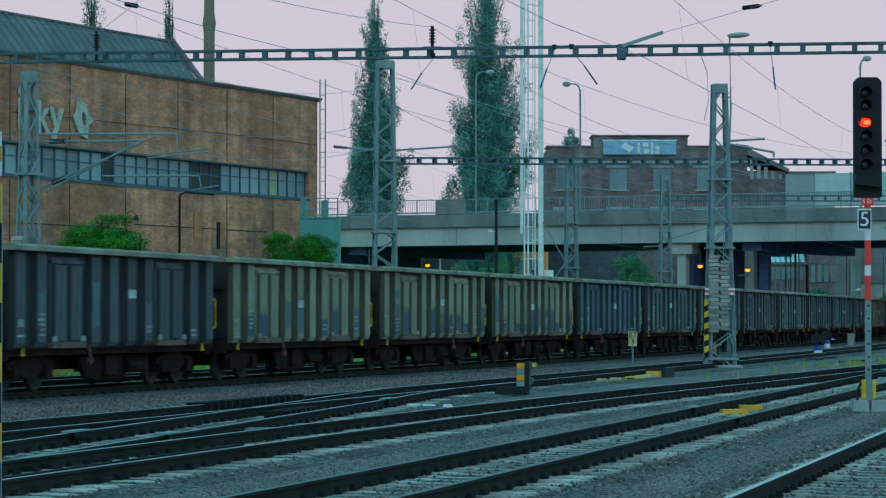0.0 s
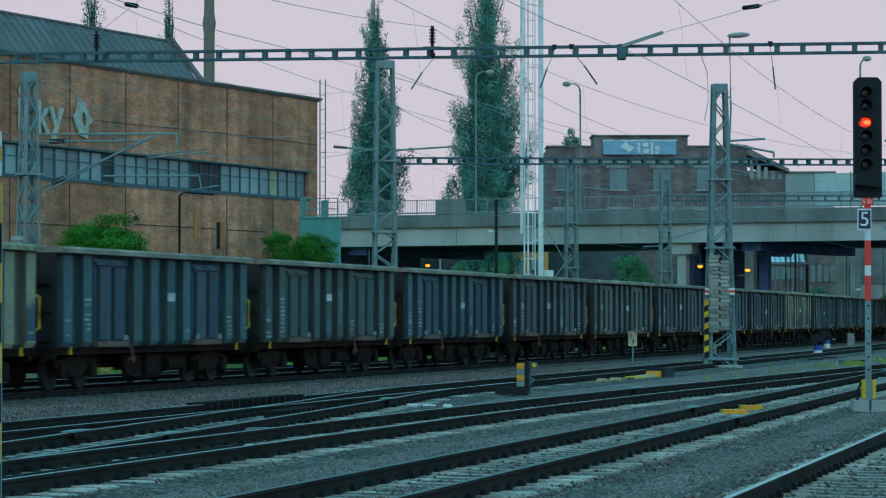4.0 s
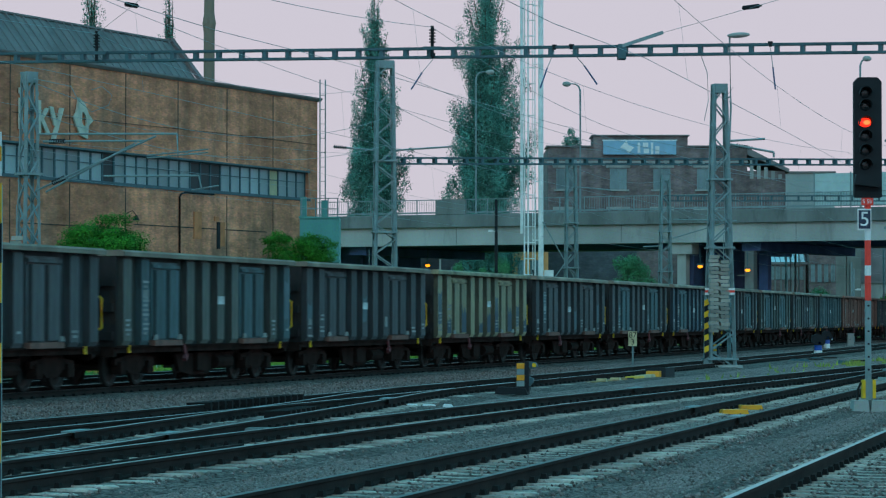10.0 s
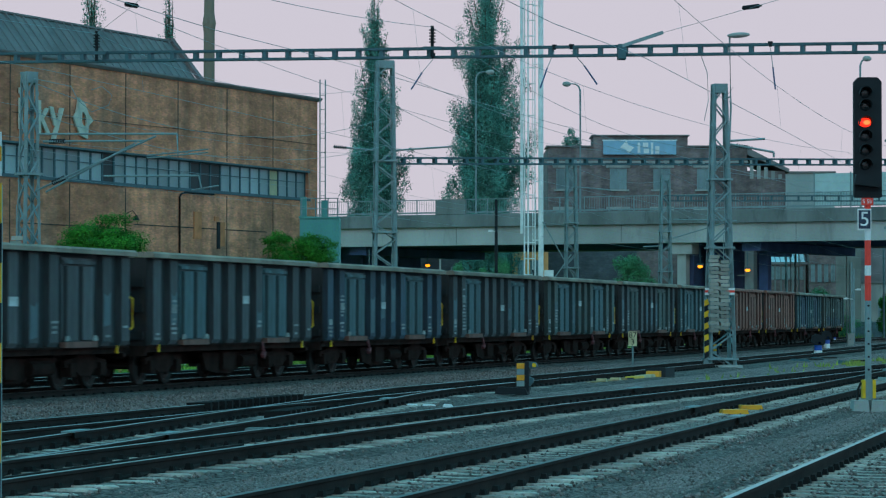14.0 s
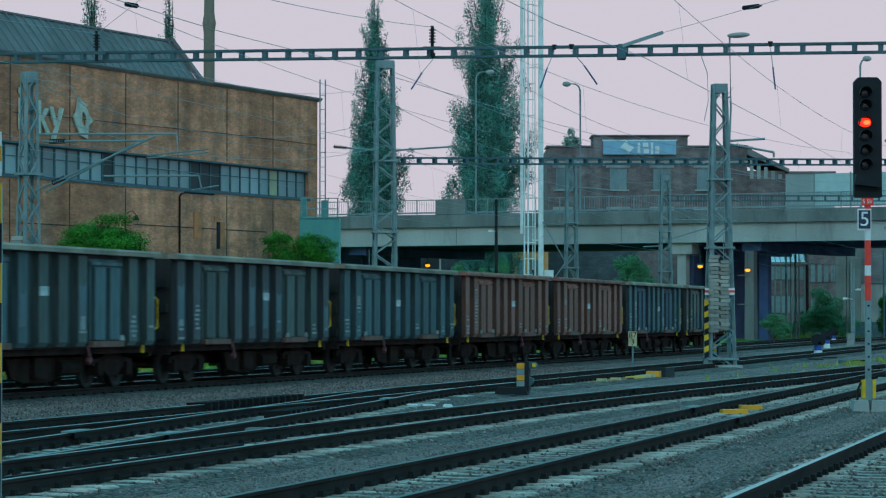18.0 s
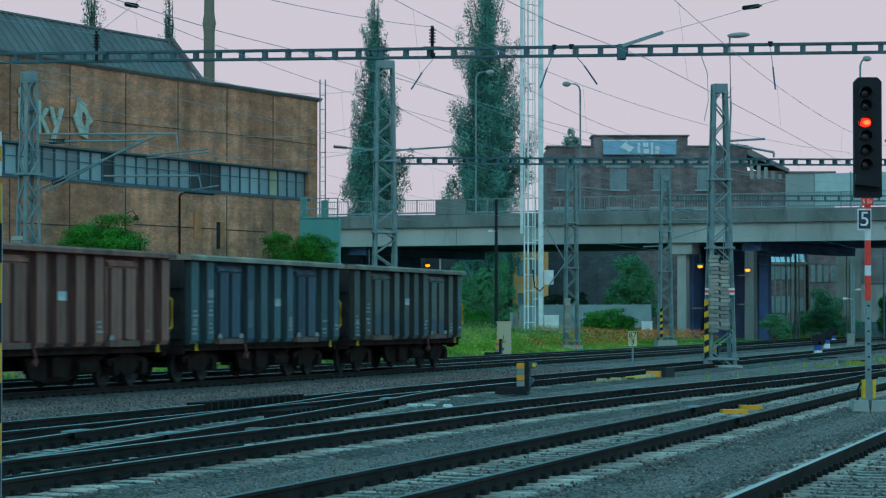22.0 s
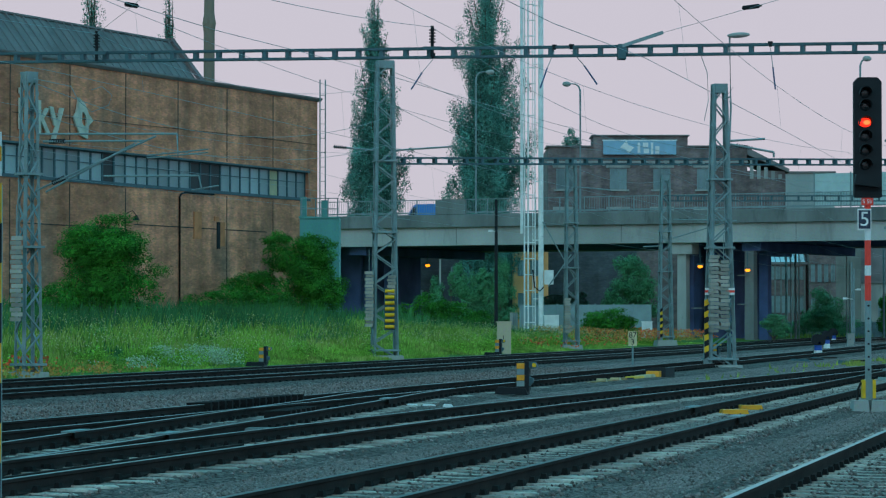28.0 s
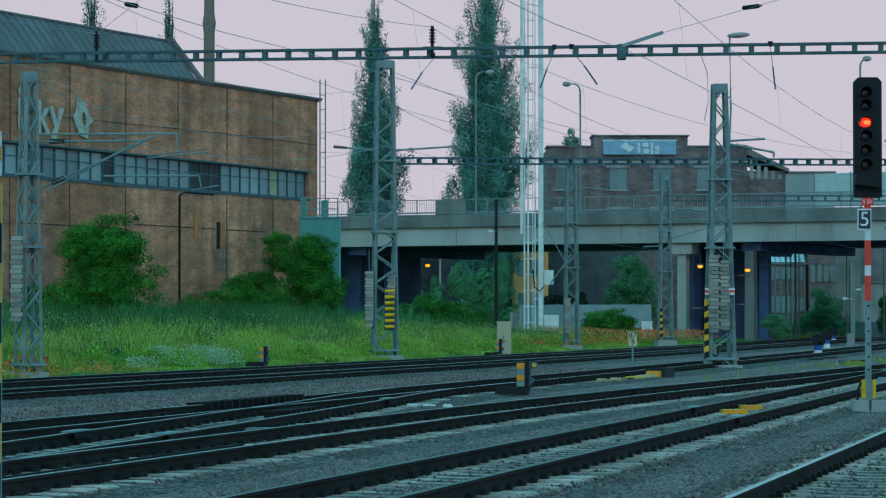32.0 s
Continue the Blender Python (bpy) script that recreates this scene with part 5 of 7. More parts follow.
post_insulator(-0.32, 87.6, 9.92)
post_insulator(-10.7, 90.6, 10.05)
hanger(-0.3, 87.7, 9.65, -0.65, -1.0)
hanger(3.29, 86.68, 9.80, -0.42, -1.2)
hanger(3.79, 86.52, 9.80, 0.76, -1.1)
hanger(9.47, 84.82, 9.72, 0.14, -1.3)


# ---- overhead lines: each carrying wire sags between supports over a level contact wire ----
SUPPORTS = (-20, 42, 92, 143, 192, 250, 310)


def overhead(line, z_top, sag, z_low, label):
    t = thing("overhead_line", Matrix.Identity(4), label, "overhead line", "overhead lines")
    carry, low = [], []
    bm = bmesh.new()
    for a0, a1 in zip(SUPPORTS, SUPPORTS[1:]):
        for k in range(12):
            f = k / 12
            a = a0 + (a1 - a0) * f
            zig = 0.15 * math.cos(math.pi * f)
            zc = z_top - 4 * sag * f * (1 - f)
            carry.append(yard(line(a), a, zc))
            low.append(yard(line(a) + zig, a, z_low))
            if k % 3 == 1:
                tube(bm, [carry[-1], low[-1]], 0.002, 4)
    part("dropper", bm, WIRE, t)
    bm = bmesh.new()
    tube(bm, carry, 0.0045, 6)
    part("carrying_wire", bm, WIRE, t)
    bm = bmesh.new()
    tube(bm, low, 0.0045, 6)
    part("contact_wire", bm, WIRE, t)


overhead(line_c, 7.0, 0.6, 5.6, "overhead wires above the siding")
overhead(line_b, 7.0, 0.5, 5.6, "overhead wires above the turnout track")
overhead(line_e, 7.1, 0.6, 5.6, "overhead wires above the running track")
overhead(line_t1, 7.1, 0.6, 5.6, "overhead wires above the main line")
overhead(line_t2, 7.1, 0.6, 5.6, "overhead wires above the far main line")


def feeder(points, r, label):
    t = thing("feeder_cable", Matrix.Identity(4), label, "cable", "feeder cables")
    bm = bmesh.new()
    tube(bm, points, r, 6)
    part("cable", bm, WIRE, t)


def sagging(p0, p1, sag, n=14):
    a, b = Vector(p0), Vector(p1)
    return [a.lerp(b, k / n) - Vector((0, 0, 4 * sag * (k / n) * (1 - k / n))) for k in range(n + 1)]


feeder(sagging(yard(-22.9, 25, 10.4), (-0.32, 87.6, 10.5), 1.0) + sagging((-0.32, 87.6, 10.5), yard(-22.9, 143, 10.2), 1.2)[1:], 0.008, "feeder cable over the portal insulators")
feeder(sagging(yard(-33.6, 25, 11.0), (-10.7, 90.6, 10.6), 0.8) + sagging((-10.7, 90.6, 10.6), (-2.56, 126, 11.84), 1.0)[1:], 0.008, "feeder cable to the tall mast")
feeder(sagging((-2.4, 126, 11.1), (7.2, 165, 10.4), 0.5) + sagging((7.2, 165, 10.4), (14.1, 187, 10.6), 0.5)[1:], 0.010, "feeder cable between lattice masts")
feeder(sagging((-2.37, 126, 12.48), (32.0, 190, 11.0), 2.0), 0.010, "long feeder cable across the yard")
feeder(sagging((6.45, 86, 10.18), (14.8, 20, 7.7), 0.05), 0.007, "cable rising from the gantry lamp")
feeder(sagging((-12.27, 87, 8.85), (-2.56, 126, 10.38), 1.2), 0.010, "feeder cable along the hall")
feeder(sagging((-12.27, 87, 7.98), (-2.56, 126, 9.2), 1.0), 0.010, "feeder cable along the hall")
feeder([(10.2, 106, 10.0), (9.6, 100, 9.3), (9.3, 94, 9.2)], 0.008, "slack jumper cable by the mast")


feeder(sagging((-10.7, 90.6, 10.6), (-2.67, 40, 7.36), 0.03), 0.007, "cable from the portal beam towards the platform")
feeder([(7.5, 85.5, 9.6), (7.56, 85.6, 9.39), (7.71, 85.6, 8.98), (7.74, 85.6, 8.15), (7.62, 85.6, 7.57)], 0.012, "slack jumper cable hanging by the portal beam")
feeder([(-12.1, 86.8, 8.9), (-10.9, 86, 8.6), (-10.7, 86, 8.2), (-10.3, 86, 7.85), (-9.8, 86, 8.05), (-9.7, 86, 8.35), (-10.0, 86, 8.6), (-10.3, 86, 8.5)], 0.011, "looped jumper cable before the hall")


def wire_insulator(x, y, z, d):
    t = thing("strain_insulator", pose(x, y, z), "dark strain insulator in a cable", "insulator", "insulators")
    bm = bmesh.new()
    d = Vector(d)
    for k in range(6):
        c = d * (k / 6 - 0.5)
        tube(bm, [c, c + d / 14], 0.06, 10)
    tube(bm, [d * -0.6, d * 0.6], 0.025, 6)
    part("stack", bm, BLACK, t)


wire_insulator(7.9, 75, 9.77, (0.35, -0.5, 0.0))
wire_insulator(-7.43, 70, 9.28, (0.3, -0.3, -0.08))


def lineside_pole(x, y, z0, h, r, material, label, arm=0.0):
    t = thing("lineside_pole", pose(x, y, z0), label, "pole", "lineside poles")
    bm = bmesh.new()
    tube(bm, [(0, 0, 0), (0, 0, h)], r, 10, r * 0.75)
    part("pole", bm, material, t)
    if arm:
        bm = bmesh.new()
        tube(bm, [(0, 0, h - 2.2), (arm, 0, h - 2.1)], 0.03, 6)
        box(bm, arm - 0.2, arm + 0.1, -0.1, 0.1, h - 2.2, h - 2.05)
        part("arm", bm, WHITE, t)


lineside_pole(3.62, 200, 0.3, 9.6, 0.13, BLACK, "dark slim pole behind the tracks", -0.35)
lineside_pole(30.0, 250, 0.0, 9.0, 0.11, GALV, "thin grey pole beyond the bridge")
lineside_pole(30.6, 262, 0.0, 9.0, 0.11, GALV, "thin grey pole beyond the bridge")
lineside_pole(32.0, 230, 0.0, 6.2, 0.09, GALV, "thin grey pole beyond the bridge", 0.6)
lineside_pole(30.2, 216, 0.0, 5.4, 0.09, GALV, "thin grey pole beyond the bridge", -0.6)
lineside_pole(39.0, 260, 0.0, 8.5, 0.10, GALV, "thin grey pole beyond the bridge")


# ---- lineside apparatus ----
def point_lantern(x, y, z0, s, label):
    t = thing("point_indicator", pose(x, y, z0, 0, 0, -8), label, "point indicator", "point indicators")
    for k, m in ((0, ORANGE), (1, GALV), (2, ORANGE), (3, GALV)):
        bm = bmesh.new()
        z = (0.70 - 0.15 * (k + 1)) * s
        box(bm, -0.11 * s, 0.09 * s, -0.2 * s, 0.2 * s, z, z + 0.135 * s)
        part("face_panel", bm, m, t)
    bm = bmesh.new()
    box(bm, 0.092 * s, 0.20 * s, -0.22 * s, 0.22 * s, -0.02 * s, 0.74 * s)
    part("side_plate", bm, BLACK, t)
    bm = bmesh.new()
    prism(bm, [(0.2 * s, 0.72 * s), (0.36 * s, 0.70 * s), (0.40 * s, 0.62 * s), (0.32 * s, 0.55 * s), (0.2 * s, 0.55 * s)], -0.14 * s, 0.14 * s)
    prism(bm, [(0.2 * s, 0.34 * s), (0.30 * s, 0.30 * s), (0.30 * s, 0.20 * s), (0.2 * s, 0.1 * s)], -0.14 * s, 0.14 * s)
    part("hood", bm, BEAM, t)
    bm = bmesh.new()
    tube(bm, [(0.33 * s, -0.16 * s, 0.64 * s), (0.33 * s, -0.13 * s, 0.64 * s)], 0.055 * s, 12)
    part("reflector", bm, YELLOW, t)
    bm = bmesh.new()
    box(bm, -0.16 * s, 0.18 * s, -0.16 * s, 0.16 * s, -0.12 * s, 0.10 * s - 0.002)
    part("pedestal", bm, BLACK, t)
    bm = bmesh.new()
    prism(bm, [(-0.66 * s, -0.1 * s), (0.2 * s, -0.1 * s), (0.12 * s, 0.06 * s), (-0.58 * s, 0.09 * s)], -0.42 * s, -0.18 * s)
    part("motor_case", bm, BLACK, t)


point_lantern(1.85, 69.0, 0.12, 0.92, "amber and grey striped point indicator lantern")
point_lantern(-6.45, 105.0, 0.18, 0.85, "amber and grey striped point indicator by the meadow")
point_lantern(2.55, 137.0, 0.15, 0.95, "amber and grey striped point indicator by the far track")
point_lantern(10.05, 108.5, 0.45, 0.6, "small amber indicator behind the mast")


def cable_guard():
    t = thing("point_machine", pose(6.88, 91.3, 0.0, 0, 0, math.degrees(math.atan2(10.3, 2.79))), "black point machine with yellow and ochre cover boards", "point machine")
    bm = bmesh.new()
    prism(bm, [(-1.55, -0.05), (0.0, -0.05), (-0.06, 0.27), (-1.45, 0.29)], -0.32, 0.32)
    part("motor_case", bm, BLACK, t)
    bm = bmesh.new()
    prism(bm, [(-2.0, -0.05), (-1.56, -0.05), (-1.60, 0.2), (-1.95, 0.2)], -0.2, 0.2)
    part("end_cover", bm, ORANGE, t, "amber end cover")
    cream = mat("cream_cover_paint", (0.58, 0.44, 0.24), 0.7, 0, 0.7, 3, 15, 0.1)
    brown = mat("ochre_brown_board", (0.42, 0.22, 0.07), 0.85, 0, 0.6, 3, 15, 0.1)
    for x0, x1, z, m in ((-3.9, -2.2, 0.11, cream), (-5.4, -3.95, 0.10, YELLOW), (-6.4, -5.45, 0.07, BLACK), (-7.3, -6.45, 0.09, brown), (-7.55, -7.32, 0.11, cream), (-9.2, -7.6, 0.06, brown),
                        (-9.4, -9.22, 0.12, cream), (-10.7, -9.45, 0.06, brown)):
        bm = bmesh.new()
        prism(bm, [(-0.16, -0.05), (0.16, -0.05), (0.13, z), (-0.13, z)], x0, x1, "x")
        part("cover_board", bm, m, t)


cable_guard()
for gx, gy, gl in ((13.35, 125.5, 0.6), (14.6, 133.6, 0.5), (15.0, 123.5, 0.7), (16.3, 128.0, 0.5), (16.3, 119.0, 0.6)):
    t = thing("point_motor", pose(gx, gy, 0, 0, 0, 20), "low black point motor among the rails", "point motor", "point motors")
    bm = bmesh.new()
    prism(bm, [(-gl / 2, -0.03), (gl / 2, -0.03), (gl / 2 - 0.08, 0.09), (-gl / 2 + 0.06, 0.11)], -0.22, 0.22)
    part("case", bm, BEAM, t)
    bm = bmesh.new()
    box(bm, gl / 2 - 0.05, gl / 2 + 0.7, -0.05, 0.03, 0.06, 0.12)
    part("rod", bm, RAIL, t)


def distance_post():
    t = thing("distance_post", pose(7.45, 115.5, 0), "pale kilometre post with black figures", "sign")
    bm = bmesh.new()
    tube(bm, [(0, 0, -0.1), (0, 0, 0.75)], 0.035, 8)
    part("post", bm, GALV, t)
    bm = bmesh.new()
    box(bm, -0.165, 0.165, -0.03, 0.03, 0.72, 1.29)
    plate = part("plate", bm, mat("cream_plate", (0.85, 0.72, 0.42), 0.7), t)
    lettering("87", 0.31, BLACK, plate, pose(0, -0.038, 1.14) @ FACE)
    lettering("3", 0.31, BLACK, plate, pose(0, -0.038, 0.87) @ FACE)


distance_post()


def dwarf_signal(x, y, label):
    t = thing("shunting_signal", pose(x, y, 0), label, "signal", "shunting signals")
    bm = bmesh.new()
    tube(bm, [(0, 0, -0.05), (0, 0, 0.26)], 0.20, 12)
    part("foot", bm, WHITE, t)
    bm = bmesh.new()
    tube(bm, [(0, 0, 0.26), (0, 0, 0.52)], 0.19, 12)
    part("blue_post", bm, BLUE, t)
    bm = bmesh.new()
    prism(bm, [(-0.33, 0.66), (-0.1, 0.5), (0.27, 0.52), (0.33, 0.74), (0.14, 1.02), (-0.1, 1.06), (-0.28, 0.95)], -0.2, 0.2)
    part("head", bm, BLACK, t)
    bm = bmesh.new()
    tube(bm, [(0.05, -0.2, 0.62), (0.05, -0.15, 0.62)], 0.07, 10)
    part("lens", bm, BLUE, t)


dwarf_signal(18.12, 142, "low blue and white shunting signal")
dwarf_signal(23.5, 180, "low blue and white shunting signal, farther off")
dwarf_signal(29.9, 225, "distant low blue shunting signal")


def track_bits():
    for x, y, w, m, lab in ((5.43, 54.9, 0.52, ORANGE, "yellow painted cover bar between the rails"), (6.02, 57.6, 0.46, ORANGE, "yellow painted cover bar between the rails"),
                            (7.45, 74.4, 0.20, WHITE, "white painted fouling stone"), (7.85, 74.4, 0.24, WHITE, "white painted fouling stone"), (8.2, 74.2, 0.2, WHITE, "white painted fouling stone"),
                            (-0.62, 60.3, 0.26, WHITE, "white painted fouling stone"), (-0.28, 60.2, 0.30, WHITE, "white painted fouling stone"), (0.1, 60.2, 0.22, WHITE, "white painted fouling stone")):
        t = thing("cover_bar" if m is ORANGE else "marker_stone", pose(x, y, 0.02, 0, 0, random.uniform(-6, 6)), lab, "track marker", "track markers")
        bm = bmesh.new()
        if m is ORANGE:
            prism(bm, [(-w / 2, 0), (w / 2, 0), (w / 2 - 0.03, 0.085), (-w / 2 + 0.03, 0.085)], -0.17, 0.17)
        else:
            prism(bm, [(-w / 2, -0.03), (w / 2, -0.03), (w / 2 - 0.04, 0.02), (-w / 2 + 0.03, 0.03)], -0.14, 0.14)
        part("block", bm, m, t)
    for x, a, n in ((line_e(52) + 0.60, 50, 5), (line_e(96) + 0.6, 96, 6)):
        t = thing("check_rail", Matrix.Identity(4), "short dark check rail beside a crossing", "rail", "check rails")
        bm = bmesh.new()
        bar(bm, yard(x, a - n / 2, 0.13), yard(x - 0.02 * n, a + n / 2, 0.13), 0.05, 0.12)
        part("bar", bm, RAIL, t)
    for px, a in ((line_b(41) - 1.2, 42), (line_b(55) - 1.3, 58)):
        t = thing("track_box", Matrix.Translation(yard(px, a, 0.0)) @ Matrix.Rotation(-TH + 0.1, 4, "Z"), "low grey track connection box", "box", "track boxes")
        bm = bmesh.new()
        prism(bm, [(-0.3, 0), (0.3, 0), (0.26, 0.16), (-0.26, 0.16)], -0.15, 0.15)
        part("case", bm, FASCIA_CON, t)


track_bits()


def turnout_parts():
    """Slide plates of the crossings and the flat covers on the rails."""
    for label, line, off, a0, a1, n in (("row of dark slide plates along a crossing", line_e, -0.84, 52.0, 58.4, 15), ("short row of dark slide plates at a frog", line_d, 0.35, 47.6, 50.6, 7)):
        t = thing("slide_plates", Matrix.Identity(4), label, "track part", "turnout parts")
        for k in range(n):
            a = a0 + (a1 - a0) * k / n
            p = line(a) + off
            bm = bmesh.new()
            bar(bm, yard(p - 0.24, a, 0.13), yard(p + 0.2, a + 0.10, 0.14), 0.27, 0.19)
            part("plate", bm, CLIP, t)
        bm = bmesh.new()
        tube(bm, [yard(line(a0 + (a1 - a0) * k / 6) + off + 0.1, a0 + (a1 - a0) * k / 6, 0.16) for k in range(7)], 0.05, 6)
        part("wing_rail", bm, RAIL, t)
    for line, off, a, length in ((line_d, -0.75, 38.4, 0.9), (line_d, 0.75, 38.0, 0.8), (line_d, 0.75, 55.9, 0.8), (line_c, -0.75, 52.0, 0.8), (line_c, 0.75, 47.0, 0.8), (line_b, -0.75, 66.0, 0.9)):
        t = thing("rail_cover", Matrix.Identity(4), "flat pale steel cover clamped over a rail joint", "track part", "rail covers")
        bm = bmesh.new()
        bar(bm, yard(line(a) + off, a, 0.214), yard(line(a + length) + off, a + length, 0.214), 0.17, 0.022)
        part("top_plate", bm, GALV, t)
        for side in (-1, 1):
            bm = bmesh.new()
            bar(bm, yard(line(a) + off + side * 0.075, a + 0.1, 0.16), yard(line(a + length) + off + side * 0.075, a + length - 0.1, 0.16), 0.02, 0.08)
            part("cheek", bm, CLIP, t)
    t = thing("stock_rail", Matrix.Identity(4), "dull spare switch rail lying beside a turnout track", "rail", "turnout parts")
    bm = bmesh.new()
    bar(bm, yard(line_b(27) + 0.52, 27, 0.12), yard(line_b(36) + 0.42, 36, 0.12), 0.06, 0.14)
    part("bar", bm, RAIL, t)


turnout_parts()
lattice_mast(13.25, 83.8, 0.0, 10.4, 0.95, 0.75, 8, "grey lattice mast bearing the portal beam's end")


# ---- shrubs, small trees and flowers ----
LEAF_M = mat("mid_green_leaf", (0.08, 0.29, 0.12), 0.6, 0, 0.55, 0.6, 5, 0.0, island=0.3)
shrub(-13.4, 120, 1.0, [(-3.3, 0, 1.0, 1.2, 1.0, 1.3), (-2.3, 0, 1.2, 0.9, 0.8, 1.2)], 0.065, 11000, 21, "low bright green bush beside the mast")
shrub(-11.0, 150, 1.0, [(-1.6, 0, 1.2, 1.2, 1, 0.9), (0, 0, 1.5, 1.4, 1, 1.1), (1.5, 0, 1.3, 1.3, 1, 1.0), (2.6, 0, 1.6, 1.1, 1, 1.3)], 0.07, 17000, 22, "low spreading bushes along the hall's foot")
shrub(10.7, 190, 0.4, [(0, 0, 1.2, 1.7, 1.2, 1.1), (-1.0, 0, 0.8, 1.0, 1, 0.8), (1.1, 0, 0.9, 1.0, 1, 0.9)], 0.075, 15000, 23, "rounded bright green bush by the tracks")
shrub(-0.8, 186, 0.6, [(-1.6, 0, 1.4, 1.2, 1, 0.9), (0, 0, 1.6, 1.2, 1, 1.3), (1.6, 0, 1.3, 1.3, 1, 1.0), (3.0, 0, 1.0, 1.0, 1, 0.9)], 0.075, 17000, 24, "wild green shrubs behind the tall mast")
shrub(0.6, 228, 0.3, [(-1.0, 0, 3.2, 0.7, 0.8, 2.0), (0.6, 0, 4.2, 0.8, 0.8, 1.8), (2.0, 0, 2.4, 0.7, 0.8, 1.5), (0.0, 0, 1.6, 1.5, 1, 1.2)], 0.10, 17000, 25, "young leafy trees beneath the bridge", "tree", LEAF_M)
shrub(4.4, 228, 0.3, [(0, 0, 3.0, 0.6, 0.8, 2.2), (0.5, 0, 1.4, 1.0, 1, 1.0), (-1.2, 0, 4.0, 0.7, 0.8, 1.6)], 0.10, 14000, 26, "young leafy trees beneath the bridge", "tree", LEAF_M)
shrub(4.9, 240, 0.2, [(0, 0, 4.2, 0.95, 0.9, 2.7), (0.1, 0, 1.8, 1.2, 1, 1.7), (-0.5, 0, 3.0, 0.9, 0.8, 1.9)], 0.10, 17000, 34, "dark slender tree beneath the bridge", "tree", LEAF_M)
shrub(2.3, 240, 0.2, [(0, 0, 3.2, 0.9, 0.9, 2.1), (-0.4, 0, 1.5, 1.3, 1, 1.4), (1.0, 0, 2.4, 0.9, 0.8, 1.6)], 0.10, 15000, 35, "dark slender tree beneath the bridge", "tree", LEAF_M)
shrub(18.2, 285, 0.2, [(0, 0, 5.0, 2.2, 1.5, 3.2), (-1.4, 0, 3.0, 1.4, 1, 2.0), (1.3, 0, 3.0, 1.5, 1, 2.4)], 0.13, 18000, 27, "dark green tree behind the bridge", "tree", LEAF_M)
shrub(10.2, 262, 0.2, [(0, 0, 2.4, 1.9, 1.2, 1.5), (1.6, 0, 2.8, 1.4, 1, 1.4)], 0.11, 11000, 28, "dark spreading evergreen behind the fence", "bush", LEAF_D)
shrub(24.2, 215, 0.1, [(0, 0, 1.3, 1.0, 0.9, 0.9), (0.5, 0, 0.9, 0.8, 0.8, 0.7)], 0.08, 7000, 29, "dark green bush at the bridge's edge", "bush", LEAF_M)
shrub(34.6, 268, 0.0, [(0, 0, 2.6, 2.0, 1.3, 2.1), (0, 0, 1.4, 2.2, 1.3, 1.5), (-2.0, 0, 0.9, 1.4, 1, 1.2), (2.0, 0, 1.0, 1.6, 1, 1.2)], 0.11, 22000, 30, "broad green bush beyond the bridge", "bush", LEAF_M)
shrub(39.5, 262, 0.0, [(0, 0, 2.0, 0.9, 0.9, 2.2)], 0.163, 2520, 31, "slim green bush beyond the bridge")
shrub(15.0, 345, 12.0, [(0, 0, 9.8, 1.2, 1.0, 2.4), (0.2, 0, 8.0, 1.4, 1, 1.4)], 0.238, 2520, 32, "tree top rising behind the factory", "tree", LEAF_D)
poplar(-31.4, 262, 0, 33.5, 6.4, 8, 34000)
poplar(-24.5, 262, 0, 31.6, 5.0, 9, 26000)
poplar(-33.8, 264, 0, 27.6, 3.0, 10, 7000)


def flowers(name, spots, size, count, material, label, seed, gap=-0.12):
    rng = random.Random(seed)
    verts, faces = [], []
    for a0, a1, p0, p1, share, h0, h1 in spots:
        for _ in range(int(count * share)):
            a, p = rng.uniform(a0, a1), rng.uniform(p0, p1)
            if noise.noise(Vector((a * 0.5, p * 0.7, seed))) < gap:
                continue
            c = yard(p, a, rise(p, a) + rng.uniform(h0, h1))
            for _k in range(2):
                d = Vector((rng.uniform(-1, 1), rng.uniform(-1, 0.2), rng.uniform(-0.2, 1))).normalized()
                s = d.cross(Vector((0.3, 0.2, 1))).normalized() * size * rng.uniform(0.6, 1.2)
                t = d.cross(s)
                i = len(verts)
                verts += [c - s, c + t, c + s, c - t]
                faces.append((i, i + 1, i + 2, i + 3))
    tagged(solid(name, verts, faces, material), label, "flowers", kind="stuff")


flowers("white_flowers", [(94, 103.5, -36.4, -34.3, 0.7, 0.1, 0.65), (86, 93, -35.4, -34.3, 0.12, 0.1, 0.45), (90, 150, -45, -36, 0.08, 0.5, 0.9)], 0.026, 10500, mat("white_umbel_petals", (0.44, 0.55, 0.34), 0.8, island=0.4), "small white meadow flowers", 41, 0.12)
flowers("grass_seed_heads", [(78, 200, -44, -35.2, 1.0, 0.45, 1.0)], 0.024, 15000, mat("pale_seed_heads", (0.50, 0.50, 0.24), 0.85, island=0.35), "pale seed heads above the meadow grass", 44, -0.05)
flowers("red_poppies", [(180, 204, -40.5, -34.2, 0.75, 0.5, 1.0), (150, 178, -37, -34, 0.18, 0.2, 0.6), (76, 84, -35.2, -34.2, 0.06, 0.3, 0.6)], 0.055, 2100, mat("poppy_petals", (0.85, 0.13, 0.03), 0.7, island=0.25), "scattered red poppies", 42)
flowers("dry_grass", [(170, 205, -41, -34, 0.9, 0.3, 0.95), (62, 90, -36, -33.3, 0.4, 0.05, 0.3)], 0.045, 5200, mat("dry_ochre_grass", (0.62, 0.30, 0.06), 0.8, island=0.3), "dry ochre grass heads", 43)


